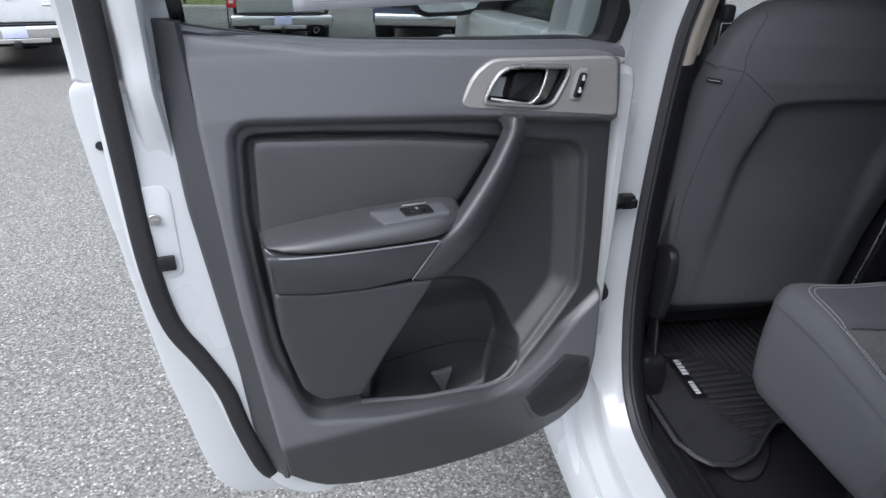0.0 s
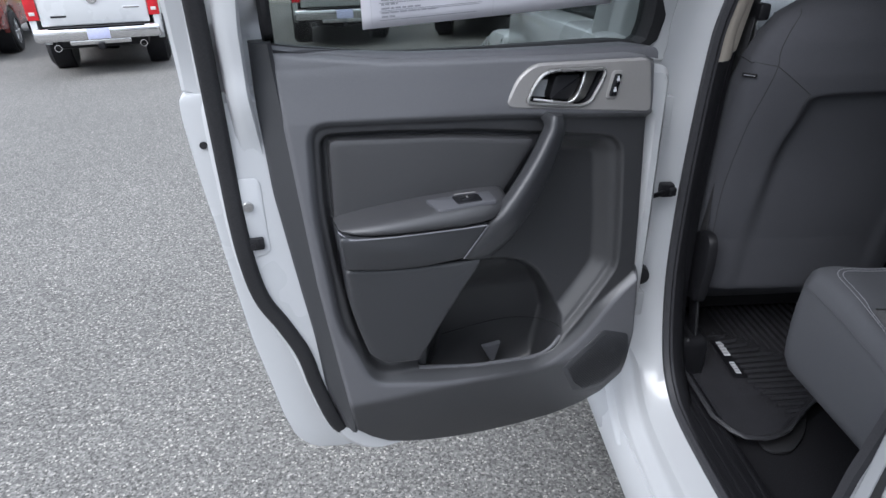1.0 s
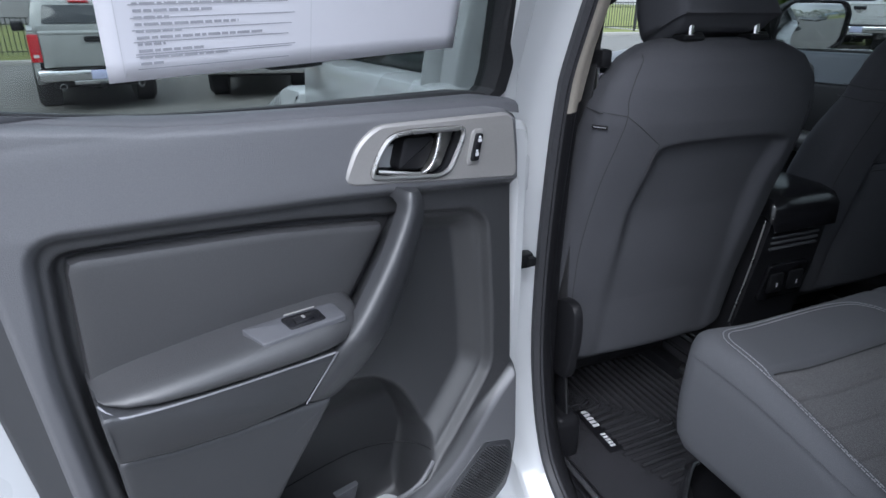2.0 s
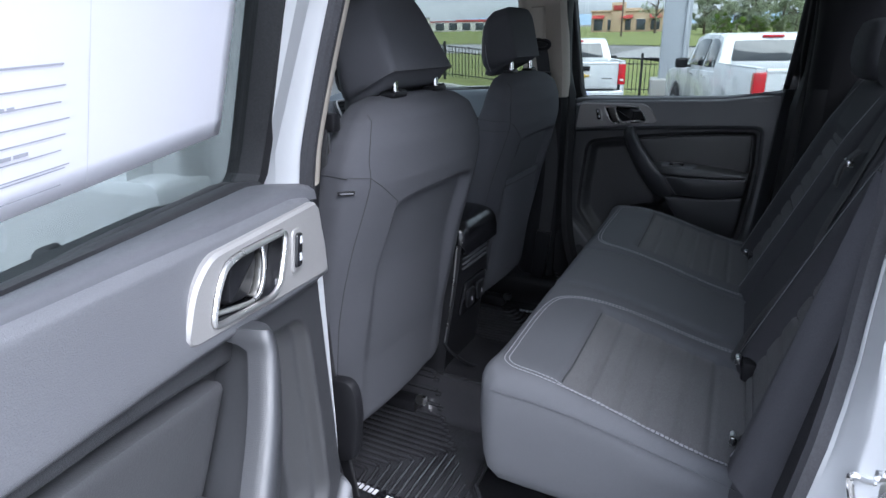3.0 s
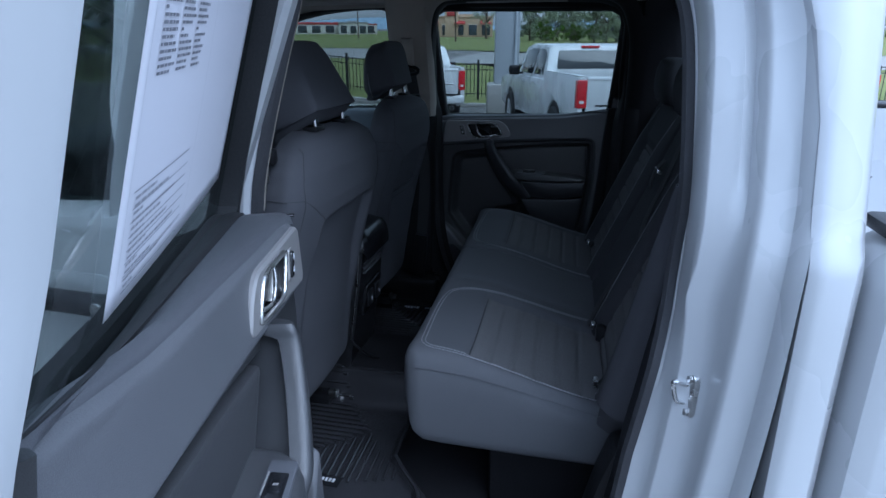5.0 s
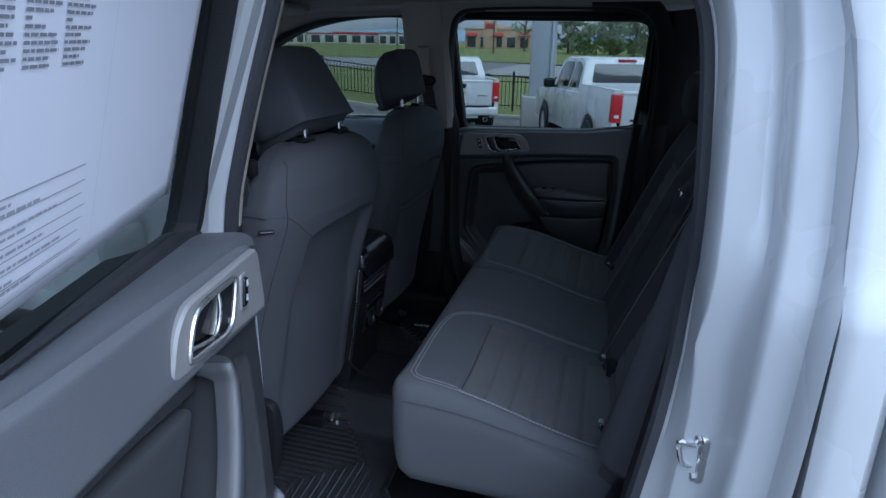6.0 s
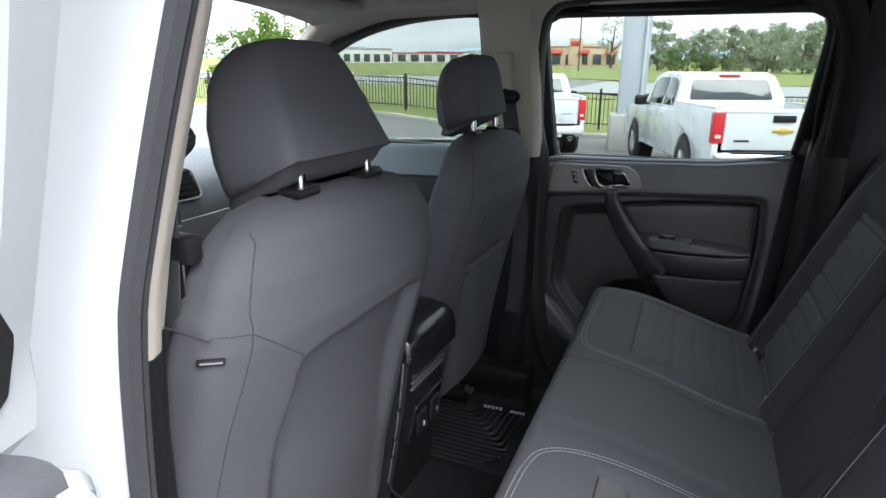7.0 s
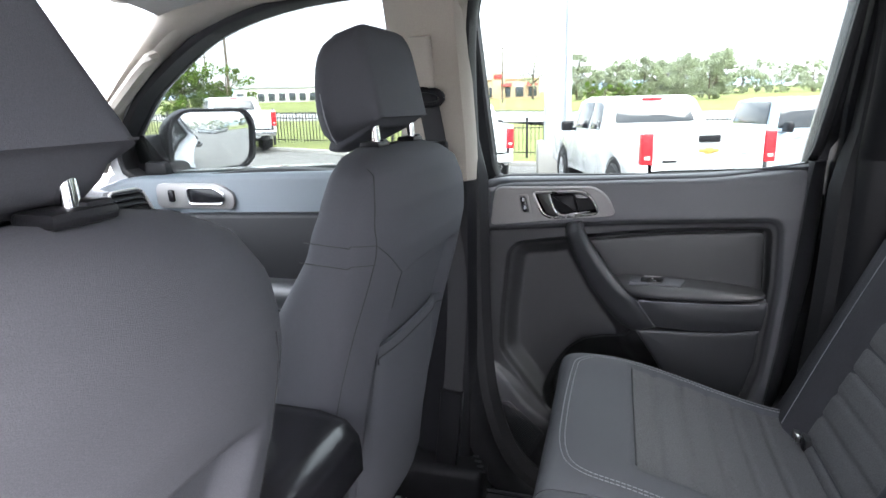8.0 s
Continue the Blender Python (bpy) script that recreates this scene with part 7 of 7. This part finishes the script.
# ---- column, fence ----
col = thing("sign_column", "pale grey square sign column on a concrete base", "column", stand(15.9, 1.75, 10))
part("shaft", box((0, 0, 5.2), (0.66, 0.66, 9.0), 0.03), COLUMN, col)
part("base", box((0, 0, 0.45), (1.05, 1.05, 0.95), 0.05, 3), CONCRETE, col, "pale concrete base")
part("conduit", rod((-0.36, -0.22, 0.9), (-0.36, -0.22, 9.5), 0.035), COLUMN, col, "thin grey conduit")


def fence(p0, p1, label):
    f = thing("fence", label, "fence", group="lot fence")
    a, b = Vector(p0), Vector(p1)
    n = max(1, round((b - a).length / 2.4))

    def on(t, z):
        q = a.lerp(b, t)
        return Vector((q.x, q.y, ground_z(q.x, q.y) + z + 0.08))

    post = box((0, 0, 0.68), (0.075, 0.075, 1.36), 0.01).copy()
    me = bpy.data.meshes.new("post")
    post.to_mesh(me)
    me.materials.append(IRON)
    for k in range(n + 1):
        piece("post", me, f, Matrix.Translation(on(k / n, 0)))
    for z in (0.22, 1.02, 1.20):
        part("rail", sweep([on(k / n, z) for k in range(n + 1)], rect(0.035, 0.03, 0.004)), IRON, f)
    cnt = round((b - a).length / 0.135)
    verts, faces = [], []
    for k in range(cnt):
        q = on((k + 0.5) / cnt, 0)
        r = 0.010
        base_i = len(verts)
        for z in (0.10, 1.24):
            verts += [(q.x - r, q.y - r, q.z + z), (q.x + r, q.y - r, q.z + z), (q.x + r, q.y + r, q.z + z), (q.x - r, q.y + r, q.z + z)]
        faces += [tuple(base_i + i for i in fc) for fc in ((0, 1, 5, 4), (1, 2, 6, 5), (2, 3, 7, 6), (3, 0, 4, 7), (4, 5, 6, 7))]
    me = bpy.data.meshes.new("pickets")
    me.from_pydata(verts, [], faces)
    me.materials.append(IRON)
    pk = new("pickets", me)
    pk.parent = f
    tagged(pk, kind="stuff")


fence((20.0, -16, 0), (20.0, 22.5, 0), "black iron picket fence along the grass verge")
fence((20.0, 22.5, 0), (-24, 22.5, 0), "black iron picket fence ahead of the parked trucks")


# ---- buildings across the road ----
def shop(name, label, x, y, w, d, h, wall, roof_mat, heading, awning=None, sign=None, bays=5):
    b = thing(name, label, "building", pose(x, y, ground_z(x, y), 0, 0, heading), "roadside buildings")
    part("wall", box((0, 0, h / 2), (d, w, h), 0.05), wall, b)
    part("roof", join(box((0, 0, h + 0.15), (d + 0.5, w + 0.5, 0.35), 0.08), box((0, 0, h + 0.5), (d * 0.5, w * 0.4, 0.6), 0.05)), roof_mat, b)
    for k in range(bays):
        yy = -w / 2 + w * (k + 0.5) / bays
        wn_ = part("window", box((-d / 2 - 0.03, yy, 1.5), (0.12, w / bays * 0.62, 2.2), 0.02), SHOPGLASS, b, "dark shop window")
        part("frame", box((-d / 2 - 0.10, yy, 2.68), (0.10, w / bays * 0.7, 0.14), 0.02), PALEWALL, wn_)
        if awning and k % 2 == 0:
            part("awning", loft([[(-d / 2 - a, yy + s * w / bays * 0.42, z) for a, z in ((0, 3.5), (1.2, 2.9), (1.2, 2.75), (0, 3.0))] for s in (-1, 1)]), awning, b, "red awning")
    if sign:
        part("tower", box((-d / 2 + 0.6, w * 0.12, h * 0.72), (2.2, w * 0.2, h * 1.44), 0.05), wall, b)
        part("sign_board", box((-d / 2 - 0.6, w * 0.12, h * 1.18), (0.2, w * 0.14, h * 0.24), 0.05), sign, b, "red sign board")
    return b


shop("restaurant", "tan roadside restaurant with red awnings", 150, 30.5, 15, 14, 4.2, STUCCO, STUCCO, 10, REDROOF, REDROOF, 5)
shop("store", "long low red and white store", 205, 92, 40, 16, 3.0, PALEWALL, REDROOF, 24, None, None, 9)
shop("store", "pale fronted low store with grey roof", 198, 76, 9, 12, 3.4, PALEWALL, GREYROOF, 22, None, None, 3)
shop("store", "pale roadside store with grey roof", 172, 108, 24, 18, 4.0, PALEWALL, GREYROOF, 32, None, None, 8)
shop("shed", "pale low shed on the slope", 175, -10, 17, 10, 3.2, PALEWALL, PALEWALL, 0, None, None, 2)
sg = thing("road_sign", "yellow diamond road sign on a post", "sign", stand(64, 19.5, 0))
part("post", rod((0, 0, 0), (0, 0, 2.4), 0.05), IRON, sg)
part("board", box((-0.06, 0, 2.8), (0.04, 0.9, 0.9), 0.02, m=Matrix.Rotation(radians(45), 3, "X")), YELLOW, sg)
for x, y in ((47.9, 35.0), (85, 66), (120, 45), (95, 20), (150, 110)):
    ps = thing("utility_pole", "tall grey utility pole by the road", "pole", stand(x, y, 0), "utility poles")
    part("pole", rod((0, 0, 0), (0, 0, 9), 0.14, 8, 0.09), BARK, ps)
    part("cross_arm", box((0, 0, 8.2), (0.12, 1.8, 0.12), 0.02), BARK, ps)


# ---- trees and hills ----
def tree(label, x, y, height, spread, mat, seed, clumps=26, bare=False, name="tree", low=0.28):
    r = random.Random(seed)
    t = thing(name, label, "tree", stand(x, y, r.uniform(0, 360)), "trees")
    trunk = [sweep(smooth_line([(0, 0, -0.1), (r.uniform(-.2, .2), r.uniform(-.2, .2), height * 0.3), (r.uniform(-.4, .4), r.uniform(-.4, .4), height * 0.8)], 4), circle(height * 0.022, 8), scales=[1.2 - 0.11 * k for k in range(9)])]
    for k in range(9):
        a, z0 = r.uniform(0, 6.28), height * r.uniform(0.25, 0.65)
        e = Vector((math.cos(a), math.sin(a), 0)) * spread * r.uniform(0.5, 0.9) + Vector((0, 0, z0 + height * r.uniform(0.08, 0.3)))
        trunk.append(sweep([(0, 0, z0), e * 0.5 + Vector((0, 0, z0 * 0.5 + 0.1)), e], circle(height * 0.009, 6), scales=[1, 0.7, 0.25]))
    part("trunk", join(*trunk), BARK, t)
    verts, faces = [], []
    for k in range(clumps):
        a, q = r.uniform(0, 6.28), math.sqrt(r.random())
        z = height * (low + (0.97 - low) * r.random())
        wide = spread * (0.45 + 0.75 * math.sin(math.pi * min(1, max(0.05, (z / height - low + 0.08) / (1.08 - low)))))
        c = Vector((math.cos(a) * q * wide, math.sin(a) * q * wide, z))
        rad = height * r.uniform(0.06, 0.12)
        for j in range(24 if bare else 78):
            d = Vector((r.gauss(0, 1), r.gauss(0, 1), r.gauss(0, 0.8))).normalized() * rad * r.uniform(0.5, 1.1)
            p = c + d
            s = height * r.uniform(0.014, 0.032)
            e1 = Vector((r.gauss(0, 1), r.gauss(0, 1), r.gauss(0, 1))).normalized()
            e2 = e1.orthogonal().normalized()
            i = len(verts)
            verts += [tuple(p - e1 * s), tuple(p + e2 * s * 0.6), tuple(p + e1 * s), tuple(p - e2 * s * 0.6)]
            faces.append((i, i + 1, i + 2, i + 3))
    me = bpy.data.meshes.new("crown")
    me.from_pydata(verts, [], faces)
    me.materials.append(mat)
    cr = new("crown", me)
    cr.parent = t
    return t


rt = random.Random(11)
for k in range(12):
    y = 10.5 - k * 2.1 + rt.uniform(-1, 1)
    tree("tall leafy tree in a dense row", 112 + rt.uniform(-7, 7), y, rt.uniform(5.4, 8.2), rt.uniform(2.4, 3.4), LEAF_HAZED, 20 + k, 46, False, "tree", 0.10)
tree("thin half bare tree beside the restaurant", 118, 19.0, 9.5, 2.6, LEAF_HAZED, 77, 16, True)
for k in range(4):
    tree("bright green young tree", 100 + rt.uniform(-4, 4), 7 - 2.4 * k, rt.uniform(2.6, 3.8), 1.4, LEAF_YOUNG, 50 + k, 18)
for k in range(16):
    tree("leafy tree in the far tree line", 168 + rt.uniform(-10, 10), -12 - k * 5.0 + rt.uniform(-1.5, 1.5), rt.uniform(6.4, 9.6), rt.uniform(3.4, 5.0), LEAF_HAZED, 90 + k, 44, False, "tree", 0.05)
for k in range(7):
    tree("light green shrub by the lot", 31 + 0.45 * k + rt.uniform(-.6, .6), 28.0 - 0.55 * k + rt.uniform(-.8, .8), rt.uniform(3.2, 5.0), 1.5, LEAF_YOUNG, 130 + k, 22, False, "shrub", 0.05)
for k in range(8):
    tree("leafy tree ahead of the lot", -20 + 6.5 * k + rt.uniform(-1.5, 1.5), 47 + rt.uniform(-4, 4), rt.uniform(6, 10), 3.0, LEAF_HAZED, 160 + k, 24)
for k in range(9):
    tree("leafy tree behind the lot", -6 + 6.5 * k + rt.uniform(-1.5, 1.5), -62 + rt.uniform(-4, 4), rt.uniform(7, 10), 3.6, LEAF_HAZED, 190 + k, 26, False, "tree", 0.08)
rows = []
for j, (f, dist) in enumerate(((0.0, 880), (0.5, 900), (1.0, 930))):
    row = []
    for k in range(90):
        a = radians(-70 + 200 * k / 89)
        hh = 6 + 22 * noise.noise(Vector((k * 0.11, 3.3, 0))) + 12 * noise.noise(Vector((k * 0.31, 7.7, 0)))
        if -8 < math.degrees(a) < 60:
            hh += 6
        row.append((dist * math.cos(a), dist * math.sin(a), -4 + f * max(8, hh + 18)))
    rows.append(row)
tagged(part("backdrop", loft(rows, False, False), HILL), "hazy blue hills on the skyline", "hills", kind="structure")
